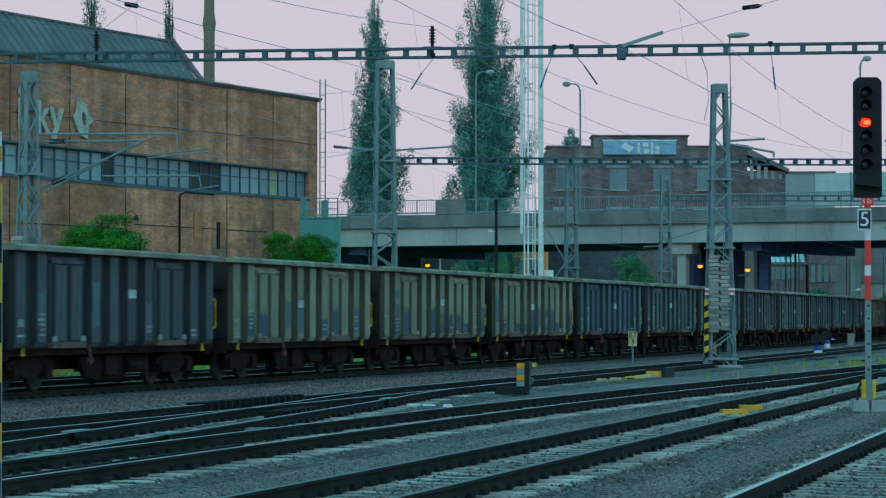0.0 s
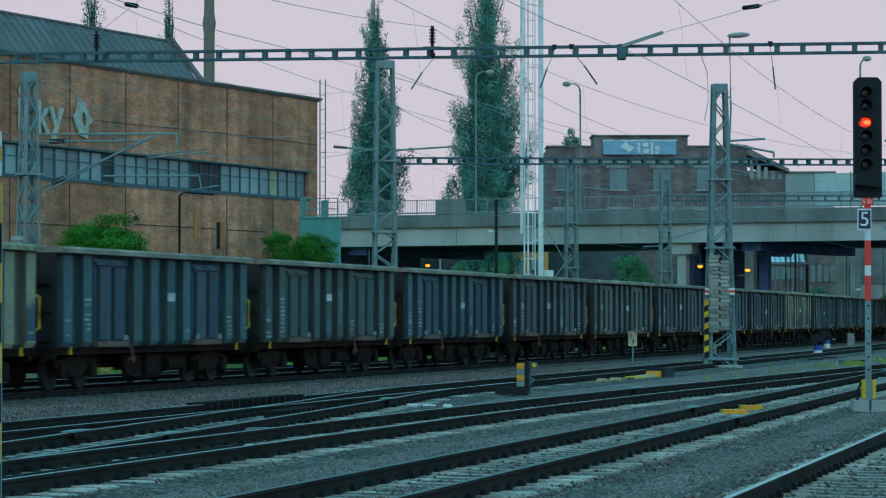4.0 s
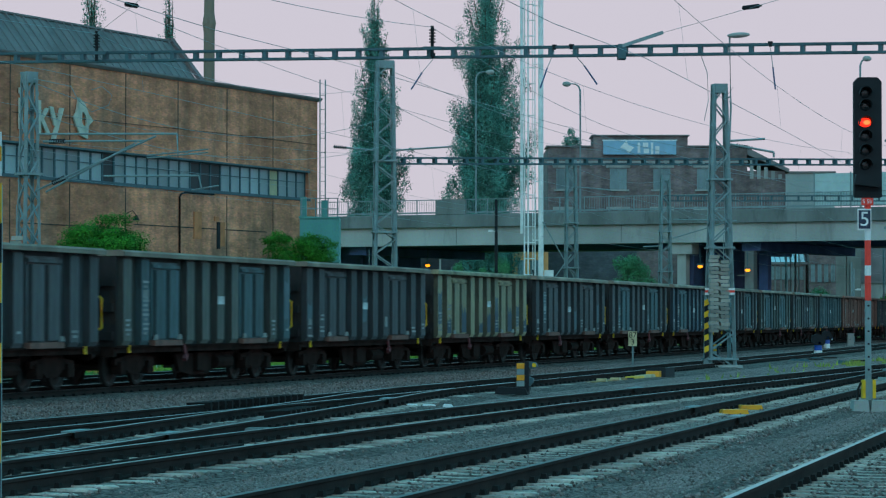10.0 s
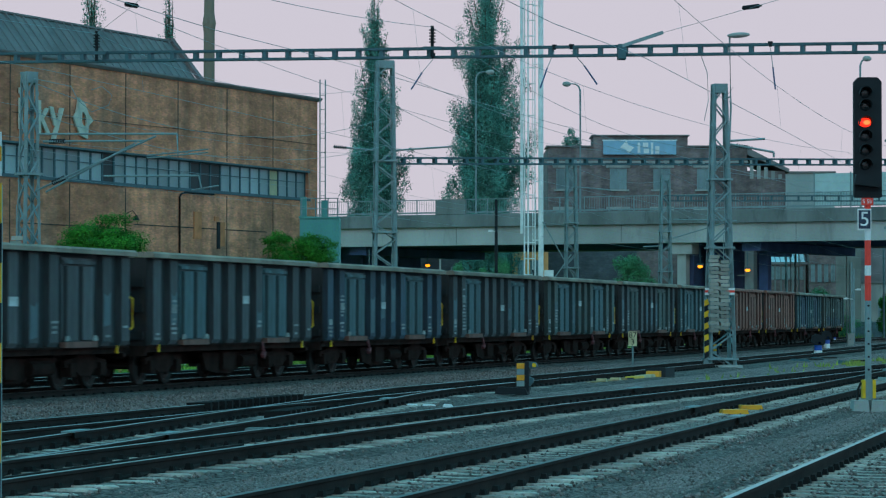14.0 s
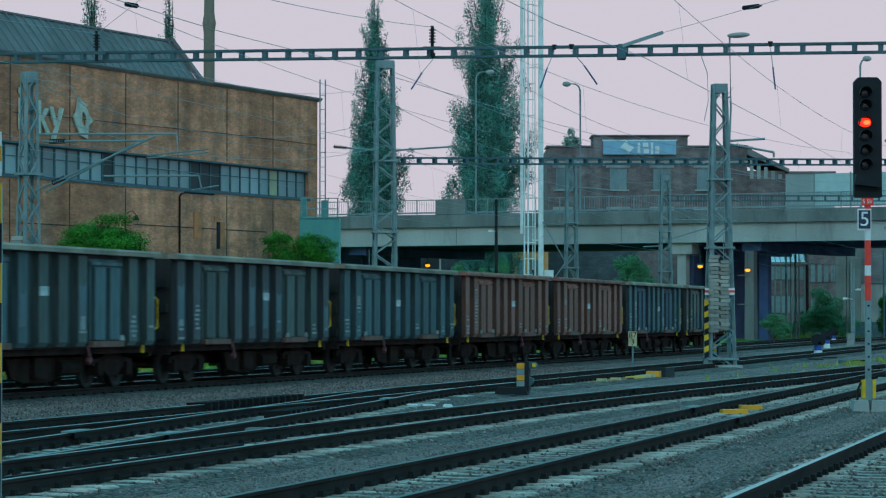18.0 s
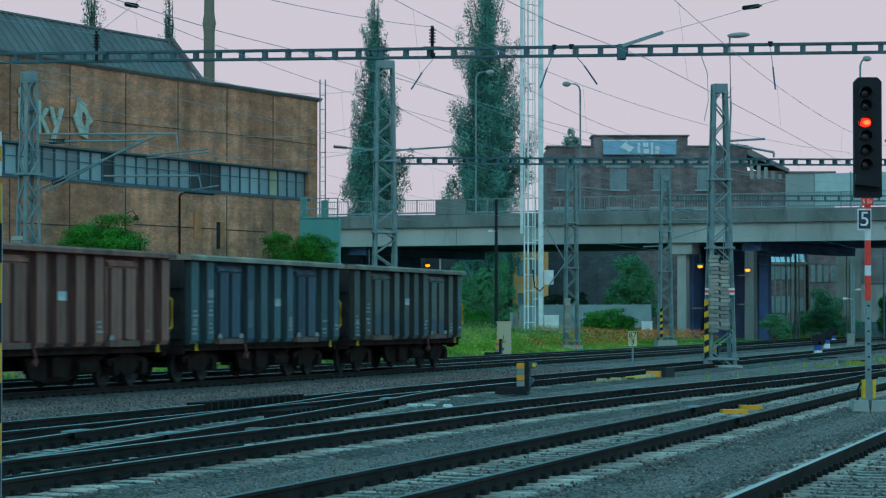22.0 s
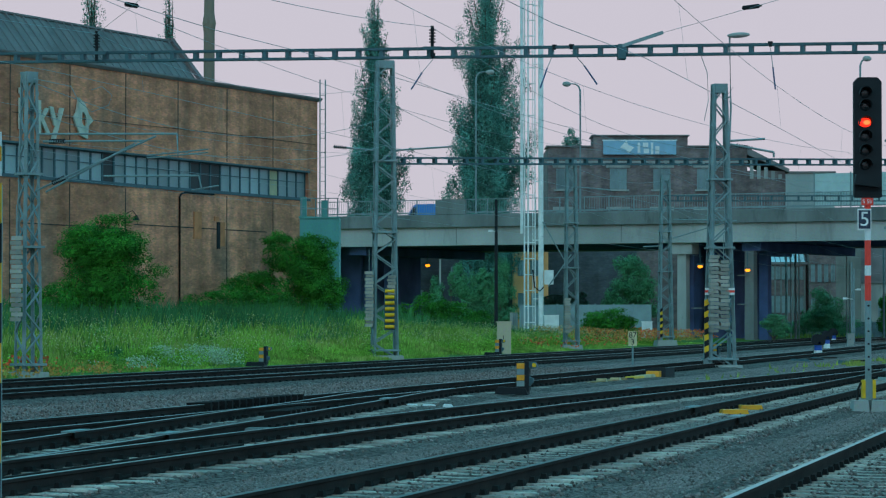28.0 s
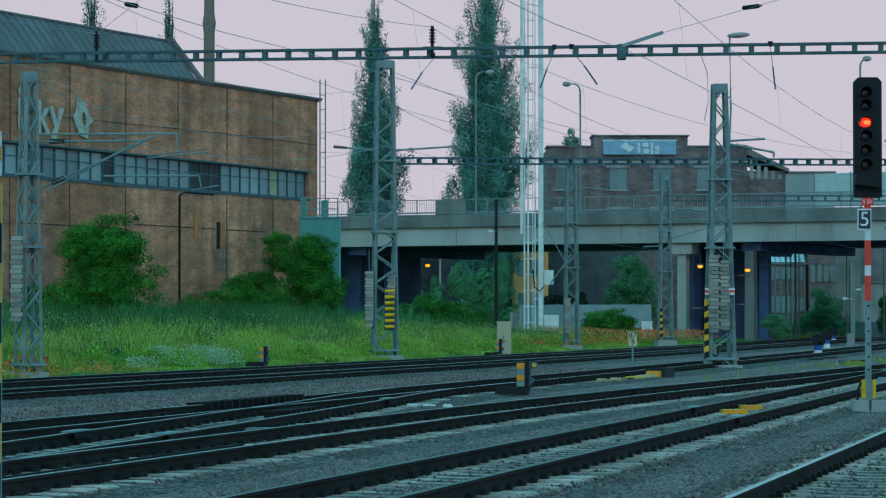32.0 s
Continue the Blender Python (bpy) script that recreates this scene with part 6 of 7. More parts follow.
def weeds():
    rng = random.Random(6)
    verts, faces = [], []
    for p0, p1, a0, a1, n in ((-14.5, -11.5, 108, 150, 1500), (-16, -13.5, 84, 112, 90)):
        for _ in range(n):
            p, a = rng.uniform(p0, p1), rng.uniform(a0, a1)
            if noise.noise(Vector((p * 0.8, a * 0.25, 3))) < 0.05:
                continue
            c, h, w = yard(p, a, 0), rng.uniform(0.06, 0.22), rng.uniform(0.02, 0.05)
            i = len(verts)
            verts += [c + Vector((-w, 0, 0)), c + Vector((w, 0, 0)), c + Vector((rng.uniform(-.08, .08), 0, h))]
            faces.append((i, i + 1, i + 2))
    tagged(solid("yard_weeds", verts, faces, mat("yellow_green_weed", (0.28, 0.35, 0.06), 0.8, island=0.3)), "low yellow-green weeds in the gravel", "weeds", kind="stuff")


weeds()


def rough_grass():
    """Sparse yellow-green growth on the open ground beyond the bridge."""
    rng = random.Random(16)
    verts, faces = [], []
    for _ in range(9000):
        c = Vector((rng.uniform(28, 50), rng.uniform(258, 330), 0.0))
        if noise.noise(Vector((c.x * 0.3, c.y * 0.1, 8))) < -0.1:
            continue
        h, w = rng.uniform(0.2, 0.7), rng.uniform(0.02, 0.05)
        i = len(verts)
        verts += [c + Vector((-w, 0, 0)), c + Vector((w, 0, 0)), c + Vector((rng.uniform(-.15, .15), 0, h))]
        faces.append((i, i + 1, i + 2))
    tagged(solid("rough_grass", verts, faces, GRASS), "rough yellow-green grass beyond the bridge", "grass", kind="stuff")


rough_grass()
for gx, gy, gh in ((28.4, 255, 6.4), (30.3, 256, 7.6), (30.9, 255, 7.9), (34.9, 254, 7.2), (35.4, 256, 6.8), (37.4, 258, 7.6)):
    lineside_pole(gx, gy, 0.0, gh, 0.055, GALV, "thin grey steel pole beyond the bridge")


# ---- loose ballast ----
def stones():
    rng = random.Random(12)
    verts, faces = [], []
    oct_f = ((0, 2, 4), (2, 1, 4), (1, 3, 4), (3, 0, 4), (2, 0, 5), (1, 2, 5), (3, 1, 5), (0, 3, 5))

    def stone(c, r):
        i = len(verts)
        k = [r * rng.uniform(0.6, 1.25) for _ in range(6)]
        t = rng.uniform(0, 3.14)
        x, y = Vector((math.cos(t), math.sin(t), 0)), Vector((-math.sin(t), math.cos(t), 0.3))
        verts.extend([c - x * k[0], c + x * k[1], c - y * k[2], c + y * k[3], c + Vector((0, 0, k[4] * 0.8)), c - Vector((0, 0, k[5]))])
        faces.extend(tuple(i + q for q in f) for f in oct_f)
    for line, a0, a1, n in ((line_a, 22, 50, 4500), (line_c, 24, 75, 6000), (line_b, 24, 80, 3500), (line_e, 34, 95, 3600), (line_d, 30, 68, 1800)):
        for _ in range(n):
            a = a0 + (a1 - a0) * rng.random() ** 1.4
            p = line(a) + rng.uniform(-1.6, 1.6)
            stone(yard(p, a, rng.uniform(0.005, 0.032)), rng.uniform(0.016, 0.034))
    for _ in range(14000):
        a = 36 + 70 * rng.random() ** 1.3
        p = rng.uniform(-24.2, line_e(a) - 1.0)
        stone(yard(p, a, rng.uniform(-0.02, 0.02)), rng.uniform(0.018, 0.034))
    for _ in range(34000):
        a = 20 + 62 * rng.random() ** 1.6
        p = rng.uniform(-13, -2.5)
        if min(abs(p - line_a(a)), abs(p - line_b(a)), abs(p - line_c(a))) < 1.2:
            continue
        stone(yard(p, a, -0.015), rng.uniform(0.011, 0.026))
    tagged(solid("loose_ballast", verts, faces, BALLAST), "loose grey ballast stones round the tracks", "ballast", kind="stuff")


stones()


# ---- van on the bridge ----
def build_van():
    v = thing("delivery_van", BR @ pose(150, 6, 9.5, 0, 0, 180), "bright blue delivery van crossing the road bridge", "van")
    paint = mat("bright_blue_van_paint", (0.03, 0.22, 0.62), 0.35, 0, 0.92, 1, 10, 0.0)
    bm = bmesh.new()
    prism(bm, [(-1.6, 0.35), (1.55, 0.35), (1.6, 0.95), (1.05, 1.15), (0.6, 2.0), (0.3, 2.12), (-1.5, 2.12), (-1.62, 1.9)], -0.9, 0.9)
    bmesh.ops.bevel(bm, geom=bm.edges[:], offset=0.05, segments=2, affect="EDGES")
    part("body", bm, paint, v)
    for y in (-0.91, 0.91):
        bm = bmesh.new()
        prism(bm, [(0.25, 1.2), (0.9, 1.2), (0.55, 1.85), (0.25, 1.85)], y - 0.008, y + 0.008)
        part("side_window", bm, GLASS_DARK, v)
        for x in (-1.0, 1.0):
            bm = bmesh.new()
            tube(bm, [(0, -0.09, 0), (0, 0.09, 0)], 0.32, 16)
            part("wheel", bm, BLACK, v, m=pose(x, y * 0.9, 0.32))
    return v


VAN = build_van()


# ---- coal train ----
WAGON = 14.04
HALF = 6.42


def wagon_paint(name, base, stain):
    return mat(name, base, 0.8, 0.0, 0.4, 1.6, 8, 0.25, stain, 0.65, 4, obj_rand=0.22)


PAINTS = {
    "teal": wagon_paint("teal_wagon_paint", (0.092, 0.165, 0.185), (0.065, 0.085, 0.085)),
    "green": wagon_paint("grey_green_wagon_paint", (0.112, 0.150, 0.142), (0.08, 0.075, 0.065)),
    "blue": wagon_paint("dark_blue_wagon_paint", (0.066, 0.108, 0.155), (0.055, 0.062, 0.066)),
    "grey": wagon_paint("dark_grey_wagon_paint", (0.105, 0.113, 0.122), (0.07, 0.06, 0.055)),
    "brown": wagon_paint("brown_wagon_paint", (0.40, 0.145, 0.105), (0.22, 0.10, 0.075)),
    "khaki": wagon_paint("khaki_wagon_paint", (0.42, 0.36, 0.225), (0.19, 0.18, 0.145)),
    "olive": wagon_paint("olive_wagon_paint", (0.16, 0.165, 0.145), (0.08, 0.09, 0.095)),
}
# darker copies of each paint: shade in recesses and on flanks put into colour
SHADED = {}
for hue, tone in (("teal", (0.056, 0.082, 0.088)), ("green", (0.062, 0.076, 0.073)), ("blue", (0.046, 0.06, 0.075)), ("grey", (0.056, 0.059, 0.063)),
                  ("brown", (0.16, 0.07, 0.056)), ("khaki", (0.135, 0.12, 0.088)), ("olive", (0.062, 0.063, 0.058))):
    SHADED[hue] = matte(mat("coal_dust_over_%s_paint" % hue, tone, 0.92, 0, 0.5, 1.5, 10, 0.2, (0.035, 0.032, 0.03), 0.35, 4), 0.15)
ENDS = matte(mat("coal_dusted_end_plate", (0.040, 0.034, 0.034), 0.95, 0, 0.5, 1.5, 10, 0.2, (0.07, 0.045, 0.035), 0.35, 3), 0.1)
SILL = mat("rusty_door_sill", (0.20, 0.092, 0.072), 0.85, 0, 0.6, 2, 12, 0.2)
RIM = mat("dusty_wagon_rim", (0.32, 0.245, 0.19), 0.9, 0, 0.6, 0.8, 10, 0.2, (0.14, 0.10, 0.085), 0.3, obj_rand=0.2)
CHALK = mat("faded_white_marking", (0.36, 0.38, 0.37), 0.8, 0, 0.5, 4, 25, 0.0, (0.12, 0.13, 0.135), 0.6, obj_rand=0.25)
PLATE = mat("worn_white_panel", (0.58, 0.60, 0.60), 0.8, 0, 0.6, 4, 25, 0.0, (0.3, 0.3, 0.3), 0.3, obj_rand=0.2)
OVERPAINT = mat("blue_overpaint", (0.055, 0.105, 0.145), 0.7, 0, 0.5, 1.5, 10, 0.1, (0.10, 0.12, 0.12), 0.45, 3)
FADED = mat("chalky_faded_paint", (0.135, 0.19, 0.215), 0.85, 0, 0.5, 2.5, 12, 0.1, (0.08, 0.10, 0.11), 0.5, 4)
WHEEL = mat("worn_wheel_steel", (0.032, 0.024, 0.022), 0.85, 0.0, 0.7, 3, 20, 0.1)
COAL = mat("coal_dust_floor", (0.02, 0.02, 0.021), 0.95, 0, 0.6, 2, 10, 0.3)
# paint of body and doors from the tail wagon to the head of the train
TRAIN = [("olive", "olive"), ("teal", "blue"), ("brown", "brown"), ("brown", "brown"), ("teal", "teal"), ("grey", "green"), ("green", "teal"), ("grey", "teal"), ("blue", "teal"),
         ("grey", "teal"), ("grey", "grey"), ("khaki", "khaki"), ("grey", "grey"), ("olive", "teal"), ("grey", "grey"), ("olive", "olive"), ("grey", "grey"), ("teal", "blue"),
         ("green", "green"), ("teal", "blue"), ("khaki", "khaki"), ("khaki", "khaki"), ("khaki", "khaki"), ("grey", "grey"), ("grey", "teal"), ("blue", "blue")]
MESHES = {}


def shared(key, build, material):
    """One mesh for each key; alike pieces use the same one."""
    if key not in MESHES:
        bm = bmesh.new()
        build(bm)
        MESHES[key] = mesh_of(key[0], bm, material)
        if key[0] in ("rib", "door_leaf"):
            MESHES[key].materials.append(SHADED[key[1]])
    return MESHES[key]


def fit_part(name, key, build, material, parent, m=None, label=""):
    o = new(name, shared((name,) + key, build, material))
    o.parent = parent
    if m is not None:
        o.matrix_basis = m
    if label:
        tagged(o, label)
    return o


def rib_shape(bm):
    """A broad pressed post with a painted face, flanks painted in shade and a folded foot."""
    rings = []
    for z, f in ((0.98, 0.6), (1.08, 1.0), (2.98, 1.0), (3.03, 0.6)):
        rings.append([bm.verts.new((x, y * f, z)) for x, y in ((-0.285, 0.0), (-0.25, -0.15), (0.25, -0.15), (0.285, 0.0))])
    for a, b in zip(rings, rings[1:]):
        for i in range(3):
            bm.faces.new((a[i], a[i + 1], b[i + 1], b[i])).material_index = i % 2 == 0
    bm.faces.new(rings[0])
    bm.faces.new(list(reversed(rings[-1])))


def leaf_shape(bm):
    """One pressed door leaf with shade painted on its flanks."""
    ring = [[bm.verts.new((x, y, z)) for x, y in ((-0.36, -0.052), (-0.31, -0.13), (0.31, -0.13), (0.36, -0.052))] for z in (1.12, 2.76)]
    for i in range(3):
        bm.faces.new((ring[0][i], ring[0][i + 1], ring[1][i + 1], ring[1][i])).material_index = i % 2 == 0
    bm.faces.new(ring[0])
    bm.faces.new(list(reversed(ring[1])))


def bogie_shape(bm):
    for y in (-1.02, 1.02):
        prism(bm, [(-1.25, 0.52), (-1.25, 0.66), (-0.65, 0.72), (-0.35, 0.86), (0.35, 0.86), (0.65, 0.72), (1.25, 0.66), (1.25, 0.52), (0.6, 0.46), (0.32, 0.30), (-0.32, 0.30), (-0.6, 0.46)], y - 0.05, y + 0.05)
        for x in (-0.9, 0.9):
            box(bm, x - 0.17, x + 0.17, y - 0.13, y + 0.13, 0.30, 0.60)
        for x in (-0.16, 0.0, 0.16):
            tube(bm, [(x, y, 0.38), (x, y, 0.62)], 0.06, 8)
    box(bm, -0.22, 0.22, -1.0, 1.0, 0.50, 0.82)


def wheelset_shape(bm):
    for y in (-0.75, 0.75):
        s = 1 if y > 0 else -1
        prof = [(0.06, y - 0.09), (0.34, y - 0.03), (0.39, y - 0.065), (0.46, y - 0.065), (0.46, y + 0.05), (0.40, y + 0.065), (0.34, y + 0.02), (0.06, y + 0.09)]
        n = 24
        rings = [[bm.verts.new((r * math.cos(2 * math.pi * j / n), yy, r * math.sin(2 * math.pi * j / n))) for j in range(n)] for r, yy in prof]
        for a, b in zip(rings, rings[1:]):
            for j in range(n):
                bm.faces.new((a[j], a[(j + 1) % n], b[(j + 1) % n], b[j]))
        for k in range(4):
            c, d = math.cos(k * math.pi / 2) * 0.22, math.sin(k * math.pi / 2) * 0.22
            box(bm, c - 0.03, c + 0.03, y + s * 0.05 - 0.01, y + s * 0.05 + 0.01, d - 0.03, d + 0.03)
    tube(bm, [(0, -1.0, 0), (0, 1.0, 0)], 0.08, 10)


def end_shape(bm):
    box(bm, -0.03, 0.03, -1.36, 1.36, 0.95, 3.04)
    for z in (1.2, 1.85, 2.45):
        box(bm, 0.03, 0.13, -1.3, 1.3, z - 0.1, z + 0.1)
    for y in (-0.62, 0.62):
        box(bm, 0.03, 0.16, y - 0.1, y + 0.1, 0.98, 3.02)
    for k in range(6):
        box(bm, 0.03, 0.19, -1.33, -1.30, 1.0 + 0.3 * k, 1.03 + 0.3 * k)


def buffer_shape(bm):
    tube(bm, [(0, 0, 0), (0.36, 0, 0)], 0.11, 10)
    tube(bm, [(0.36, 0, 0), (0.58, 0, 0)], 0.075, 10)
    tube(bm, [(0.58, 0, 0), (0.62, 0, 0)], 0.22, 14)


def build_wagon(i, body, doors):
    rng = random.Random(70 + i)
    names = {"teal": "teal-painted", "green": "grey-green", "blue": "dark blue", "grey": "sooty dark grey", "brown": "rust-brown", "khaki": "faded khaki", "olive": "dull olive"}
    label = names[body] + " ribbed steel open wagon of a coal train" if body == doors else names[body] + " ribbed open coal wagon with %s doors" % names[doors]
    w = thing("freight_wagon", Matrix.Identity(4), label, "wagon", "coal train wagons")
    dm = PAINTS[doors]
    rim = PAINTS[body] if body in ("brown", "khaki") else RIM
    flip = Matrix.Rotation(math.pi, 4, "Z")
    for side in (0, 1):
        r = flip if side else Matrix.Identity(4)
        fit_part("side_wall", (body,), lambda bm: box(bm, -HALF, HALF, -1.31, -1.27, 0.97, 3.04), SHADED[body], w, r)
        for x in (-5.98, -4.82, -1.68, -0.56, 0.56, 1.68, 4.82, 5.98):
            other = body if rng.random() > 0.12 else doors
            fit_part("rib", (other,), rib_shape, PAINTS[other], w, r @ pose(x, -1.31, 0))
        for x in (-3.25, 3.25):
            d = fit_part("door", (doors,), lambda bm: box(bm, -0.92, 0.92, -0.05, 0.0, 1.08, 2.94), dm, w, r @ pose(x, -1.31, 0))
            for lx in (-0.46, 0.46):
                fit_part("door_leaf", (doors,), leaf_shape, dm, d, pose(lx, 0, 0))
            fit_part("header", (doors,), lambda bm: box(bm, -0.92, 0.92, -0.115, -0.052, 2.80, 2.88), dm, d)
            fit_part("threshold", (), lambda bm: box(bm, -0.94, 0.94, -0.17, 0.0, 0.955, 1.085), SILL, d)
        fit_part("top_rim", (rim.name,), lambda bm: prism(bm, [(-1.56, 3.04), (-1.30, 3.04), (-1.30, 3.13), (-1.36, 3.18), (-1.50, 3.18), (-1.56, 3.13)], -HALF - 0.06, HALF + 0.06, "x"), rim, w, r)
        fit_part("sole_bar", (), lambda bm: (box(bm, -HALF, HALF, -1.30, -1.18, 0.80, 0.97), box(bm, -HALF, HALF, -1.38, -1.12, 0.93, 0.97)), RUST, w, r)
        for x in (-4.9, 4.9):
            fit_part("tow_hook", (), lambda bm: (box(bm, -0.025, 0.025, -1.40, -1.35, 0.84, 0.98), box(bm, -0.025, 0.06, -1.40, -1.35, 0.80, 0.84)), YELLOW, w, r @ pose(x + (0.75 if x > 0 else -0.75), 0, 0), "yellow painted tow hook")
        fit_part("brake_lever", (), lambda bm: (bar(bm, (0, -1.36, 0.98), (0.08, -1.40, 0.66), 0.06), bar(bm, (0.08, -1.40, 0.70), (-0.06, -1.40, 0.60), 0.10)), mat("faded_red_lever", (0.17, 0.04, 0.045), 0.7), w,
                 r @ pose(-1.9 if i % 3 else 2.2, 0, 0), "faded red brake change lever")
        # stencilled markings, too blurred to read: pale plates and bars on the ribs
        for x, z, bw, bh in ((0.56 if i % 2 else -0.56, rng.uniform(1.95, 2.2), 0.48, 0.2), (-4.82, rng.uniform(1.8, 2.3), 0.36, 0.2), (-5.98, 1.5, 0.3, 0.16), (1.68, 1.5, 0.26, 0.3)):
            if bw == 0.48 or rng.random() < 0.45:
                fit_part("marking_plate", (round(bw, 2), round(bh, 2)), lambda bm: box(bm, -bw / 2, bw / 2, -0.008, 0.0, -bh / 2, bh / 2), PLATE if bw == 0.48 else CHALK, w, r @ pose(x, -1.468, z), "pale stencilled marking panel")
        # old overpainting on the lower ribs of a few wagons
        if i in (22, 21, 20, 17, 11, 0):
            for x in (-4.82, -1.68, -0.56, 0.56, 1.68, 5.98):
                hh = round(rng.choice((0.35, 0.5, 0.7, 0.9)), 2)
                if rng.random() < 0.75:
                    fit_part("overpainted_patch", (hh,), lambda bm: prism(bm, [(-0.245, 0.0), (0.245, 0.0), (0.245, hh * 0.82), (0.12, hh), (-0.04, hh * 0.74), (-0.16, hh * 0.92), (-0.245, hh * 0.7)], -0.005, 0.0), OVERPAINT, w, r @ pose(x, -1.461, 1.12), "dark blue overpainted patch")
            for x in (-3.71, -2.79, 2.79, 3.71):
                hh = round(rng.choice((0.35, 0.5, 0.7, 0.9)), 2)
                if rng.random() < 0.55:
                    fit_part("overpainted_patch", (hh, 1), lambda bm: prism(bm, [(-0.29, 0.0), (0.29, 0.0), (0.29, hh * 0.7), (0.1, hh * 0.95), (-0.08, hh * 0.66), (-0.29, hh)], -0.005, 0.0), OVERPAINT, w, r @ pose(x, -1.4405, 1.14), "dark blue overpainted patch")
        # stacked stencil lines on the leading ribs, a few more on others
        for x, z0, most in ((-5.98, 1.12, 7), (-4.82, 1.25, 13), (1.68, 1.3, 4), (4.82, 1.2, 6), (5.98, 1.3, 2)):
            rows = rng.randint(most // 3, most)
            for k in range(rows):
                if rng.random() < 0.8:
                    bw = rng.choice((0.2, 0.3, 0.4))
                    fit_part("marking_bar", (bw,), lambda bm: box(bm, -bw / 2, bw / 2, -0.006, 0.0, -0.028, 0.028), CHALK, w, r @ pose(x + rng.uniform(-0.04, 0.04), -1.466, z0 + 0.11 * k))
        for x in (-4.1, -2.45, 2.45, 4.1):
            if rng.random() < 0.7:
                fit_part("door_catch", (), lambda bm: prism(bm, [(-0.12, 0.0), (0.12, 0.0), (0.03, 0.12), (-0.03, 0.12)], -0.05, 0.0), CHALK, w, r @ pose(x, -1.442, 1.1), "pale worn door catch")
        # chalky faded areas on single ribs
        for x in (-5.98, -4.82, -1.68, -0.56, 0.56, 1.68, 4.82, 5.98):
            if rng.random() < 0.3 and body != "brown":
                fh = rng.choice((0.5, 0.8, 1.1))
                fit_part("faded_patch", (fh,), lambda bm: prism(bm, [(-0.215, 0.0), (0.2, 0.05), (0.215, fh), (0.05, fh - 0.12), (-0.2, fh - 0.04)], -0.004, 0.0), FADED, w, r @ pose(x, -1.4615, rng.uniform(1.15, 1.6)), "chalky faded blue patch")
    for sx in (-1, 1):
        r = Matrix.Identity(4) if sx > 0 else flip
        fit_part("end_wall", (), end_shape, ENDS, w, r @ pose(HALF, 0, 0))
        fit_part("end_handrail", (), lambda bm: tube(bm, [(0.1, -1.36, 1.35), (0.16, -1.40, 1.4), (0.16, -1.40, 2.05), (0.1, -1.36, 2.1)], 0.028, 6), YELLOW, w, r @ pose(HALF, 0, 0), "yellow shunter's handrail")
        fit_part("end_rim", (), lambda bm: box(bm, -0.06, 0.06, -1.29, 1.29, 3.045, 3.175), RIM, w, r @ pose(HALF, 0, 0))
        fit_part("headstock", (), lambda bm: box(bm, 6.26, 6.44, -1.3, 1.3, 0.72, 0.965), RUST, w, r)
        for y in (-0.875, 0.875):
            fit_part("buffer", (), buffer_shape, RUST, w, r @ pose(6.44, y, 0.86))
        fit_part("coupling", (), lambda bm: (bar(bm, (6.44, 0, 0.85), (6.98, 0, 0.80), 0.07), bar(bm, (6.9, 0.0, 0.84), (7.02, 0, 0.55), 0.05)), RUST, w, r)
        b = fit_part("bogie", (), bogie_shape, RUST, w, pose(4.5 * sx, 0, 0))
        for ax in (-0.9, 0.9):
            fit_part("wheelset", (), wheelset_shape, WHEEL, b, pose(ax, 0, 0.46))
    fit_part("floor", (), lambda bm: box(bm, -HALF, HALF, -1.32, 1.32, 0.98, 1.05), COAL, w)
    fit_part("coal_load", (), lambda bm: prism(bm, [(-1.3, 1.06), (1.3, 1.06), (1.3, 2.2), (0.0, 2.6), (-1.3, 2.2)], -HALF + 0.05, HALF - 0.05, "x"), COAL, w)
    fit_part("centre_sill", (), lambda bm: box(bm, -6.2, 6.2, -0.25, 0.25, 0.72, 0.98), RUST, w)
    fit_part("brake_rigging", (), lambda bm: (box(bm, -3.0, 2.6, -0.5, 0.5, 0.45, 0.72), prism(bm, [(-2.9, 0.74), (1.5, 0.74), (1.2, 0.30), (0.4, 0.20), (-0.9, 0.20), (-1.3, 0.32), (-2.7, 0.34)], 0.9, 1.0),
                                                tube(bm, [(-2.4, 1.02, 0.5), (-1.2, 1.02, 0.5)], 0.18, 10), box(bm, -0.6, 0.2, 0.95, 1.12, 0.3, 0.75)), RUST, w)
    fit_part("air_tank", (), lambda bm: tube(bm, [(-2.2, 0.6, 0.62), (-1.0, 0.6, 0.62)], 0.19, 12), RUST, w)
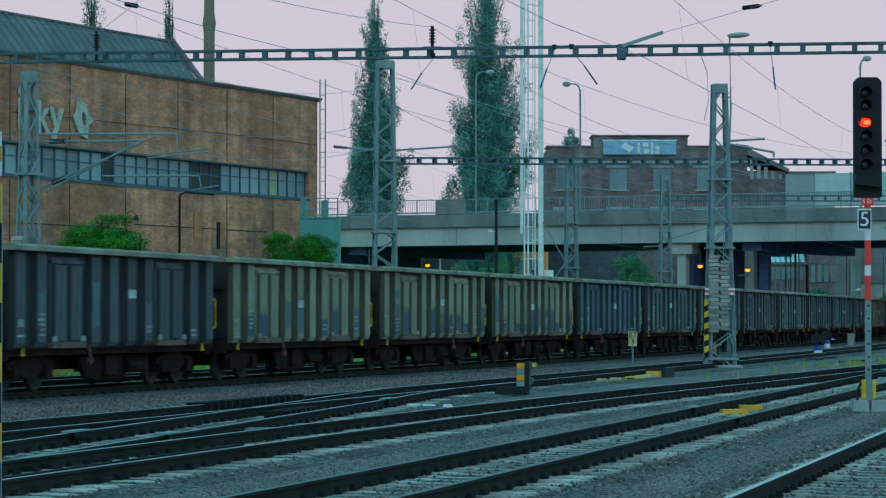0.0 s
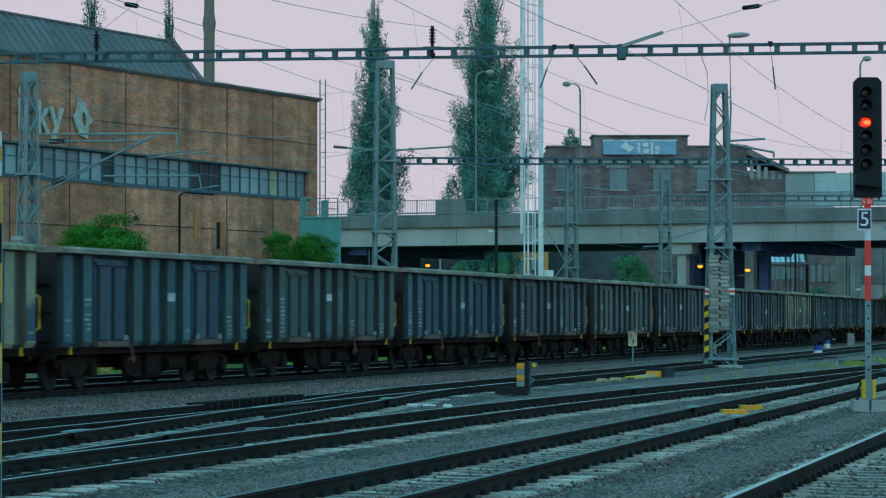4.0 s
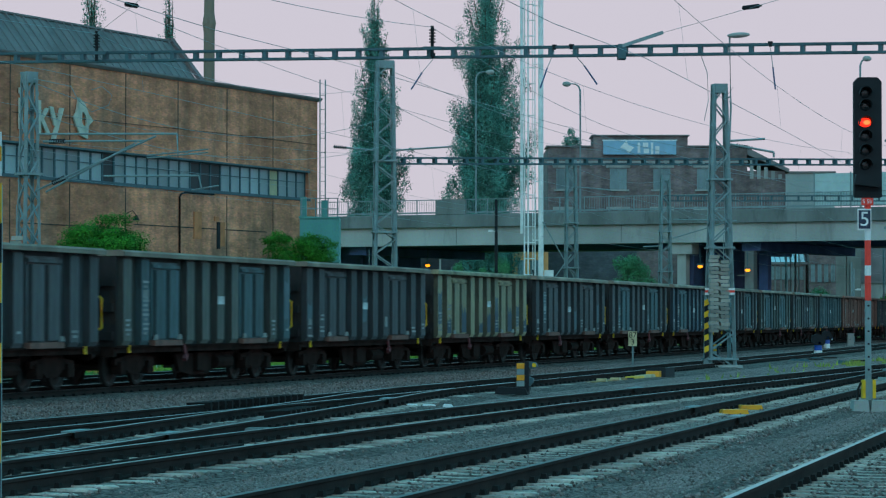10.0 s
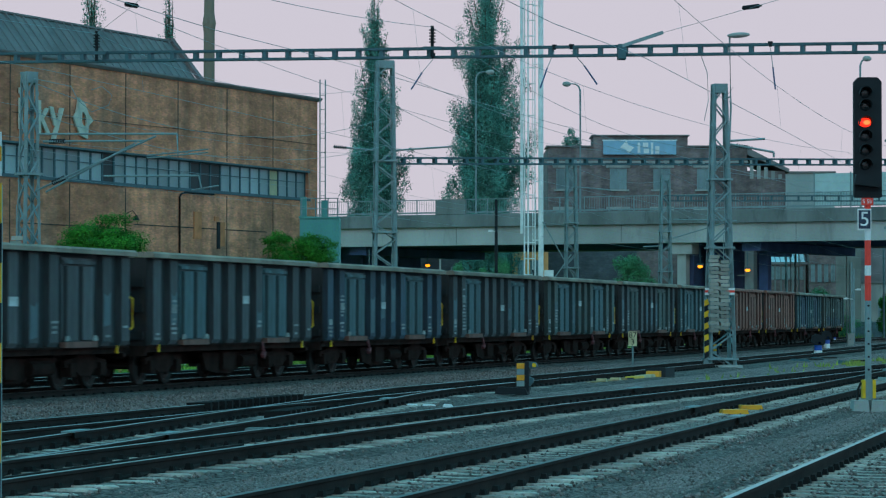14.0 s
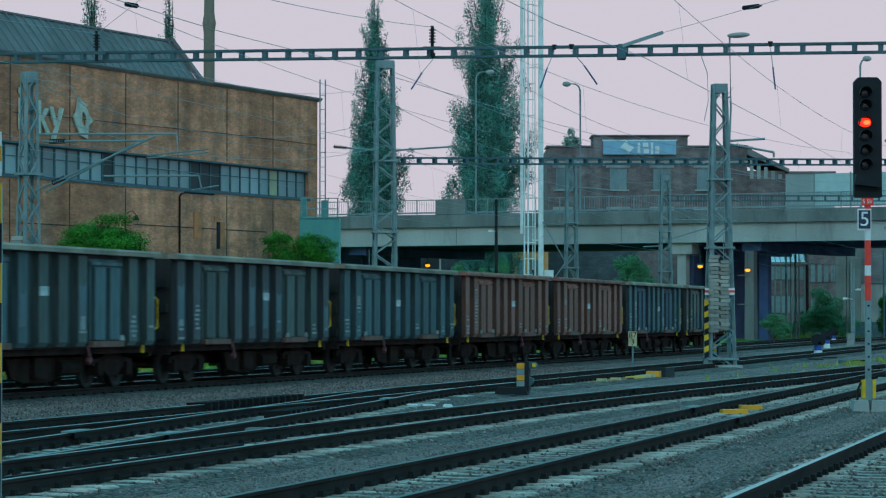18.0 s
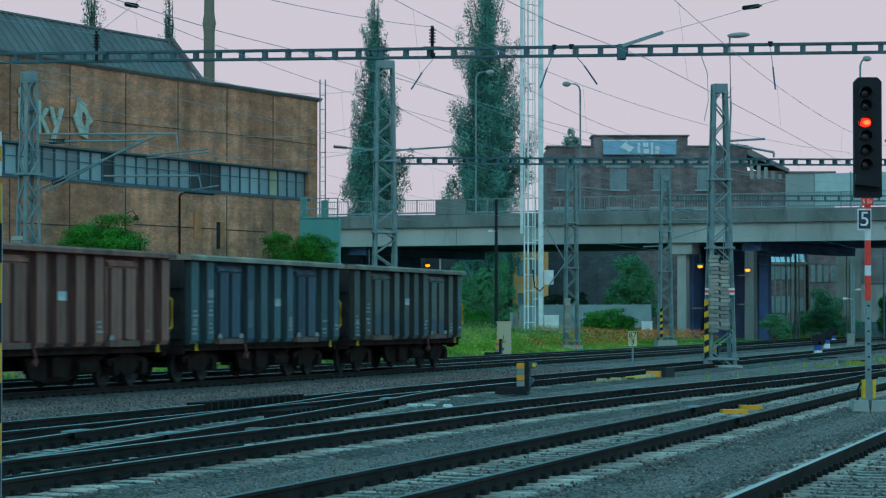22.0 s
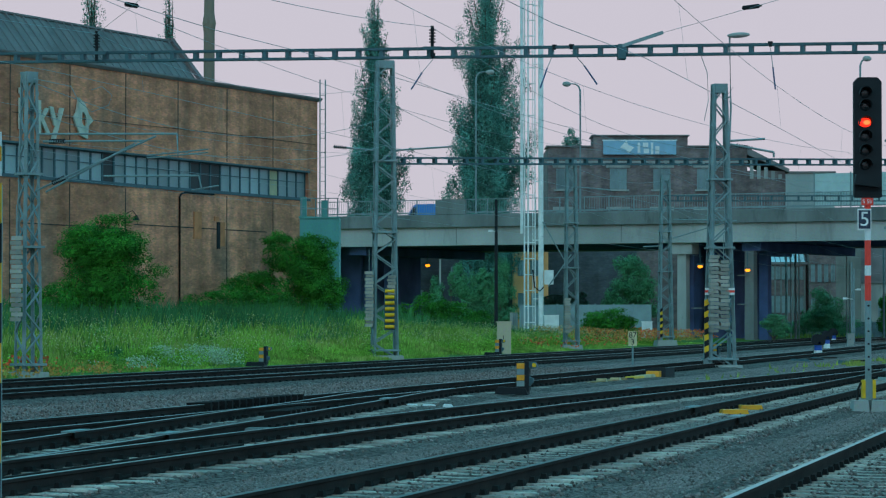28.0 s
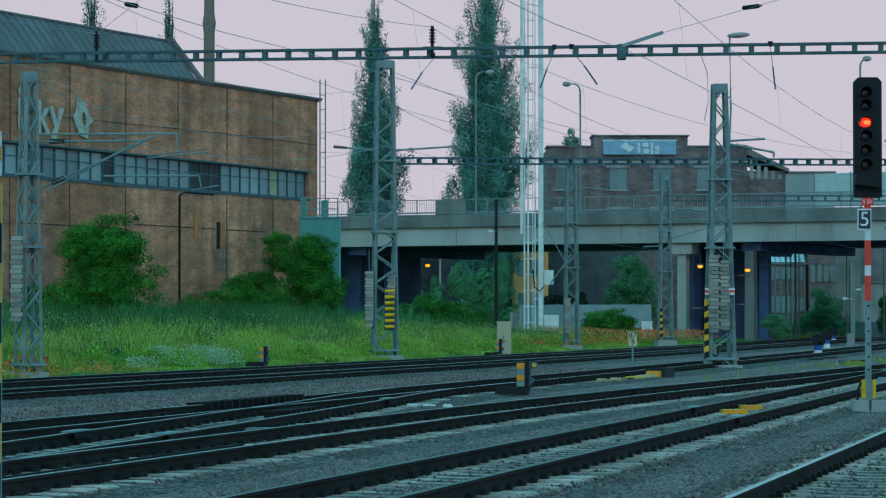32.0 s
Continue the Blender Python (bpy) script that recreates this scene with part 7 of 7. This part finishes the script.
    fit_part("brake_cylinder", (), lambda bm: (tube(bm, [(0.4, -0.5, 0.66), (1.1, -0.5, 0.66)], 0.17, 12), bar(bm, (1.1, -0.5, 0.66), (2.9, -0.3, 0.62), 0.05)), RUST, w)
    return w


WAGONS = [build_wagon(i, b, d) for i, (b, d) in enumerate(TRAIN)]
# wagon lengths from the train's tail to the yard's origin, over time
TAIL = [(0.0, 28.488), (2.0, 26.584), (6.5, 22.290), (11.5, 17.4955), (17.5, 11.682), (22.5, 6.7715), (24.0, 5.287), (32.0, -2.633)]


def wagon_pose(a):
    """A wagon whose middle is a metres along the main track, facing down the line."""
    d = 4.5
    f, b = yard(line_t1(a - d), a - d, RAIL_TOP_Z), yard(line_t1(a + d), a + d, RAIL_TOP_Z)
    v = f - b
    return Matrix.Translation((f + b) / 2) @ Matrix.Rotation(math.atan2(v.y, v.x), 4, "Z")


def wagon_at(i, t):
    return WAGON * (table(TAIL, t) - i - 0.5) - 6.54


# ---- what moves: the train rolls by, a van crosses the bridge ----
def motions():
    for i, w in enumerate(WAGONS):
        walk(w, [(float(t), wagon_pose(wagon_at(i, t))) for t in range(33)])
        # the wheels turn while they pass in front
        turning = [f / FPS for f in range(0, 32 * FPS + 1) if 52 < wagon_at(i, f / FPS) < 118]
        for b in w.children:
            for ws in [o for o in b.children if o.name.startswith("wheelset")]:
                x = ws.matrix_basis.translation.x
                if turning:
                    a0 = wagon_at(i, turning[0])
                    rows = [(t, pose(x, 0, 0.46, 0, math.degrees((a0 - wagon_at(i, t)) / 0.46), 0)) for t in turning]
                    if turning[0] > 0:
                        rows.insert(0, (0.0, rows[0][1]))
                    if turning[-1] < 32:
                        rows.append((32.0, rows[-1][1]))
                    walk(ws, rows)
    walk(VAN, [(t, BR @ pose(b, 6, 9.5, 0, 0, 180)) for t, b in ((0.0, 150), (18.0, 150), (20.0, 138), (22.0, 112), (24.0, 80), (26.0, 44), (27.6, 12.9), (28.0, 5.0), (28.4, -2.8), (30.0, -33), (32.0, -66))])


motions()
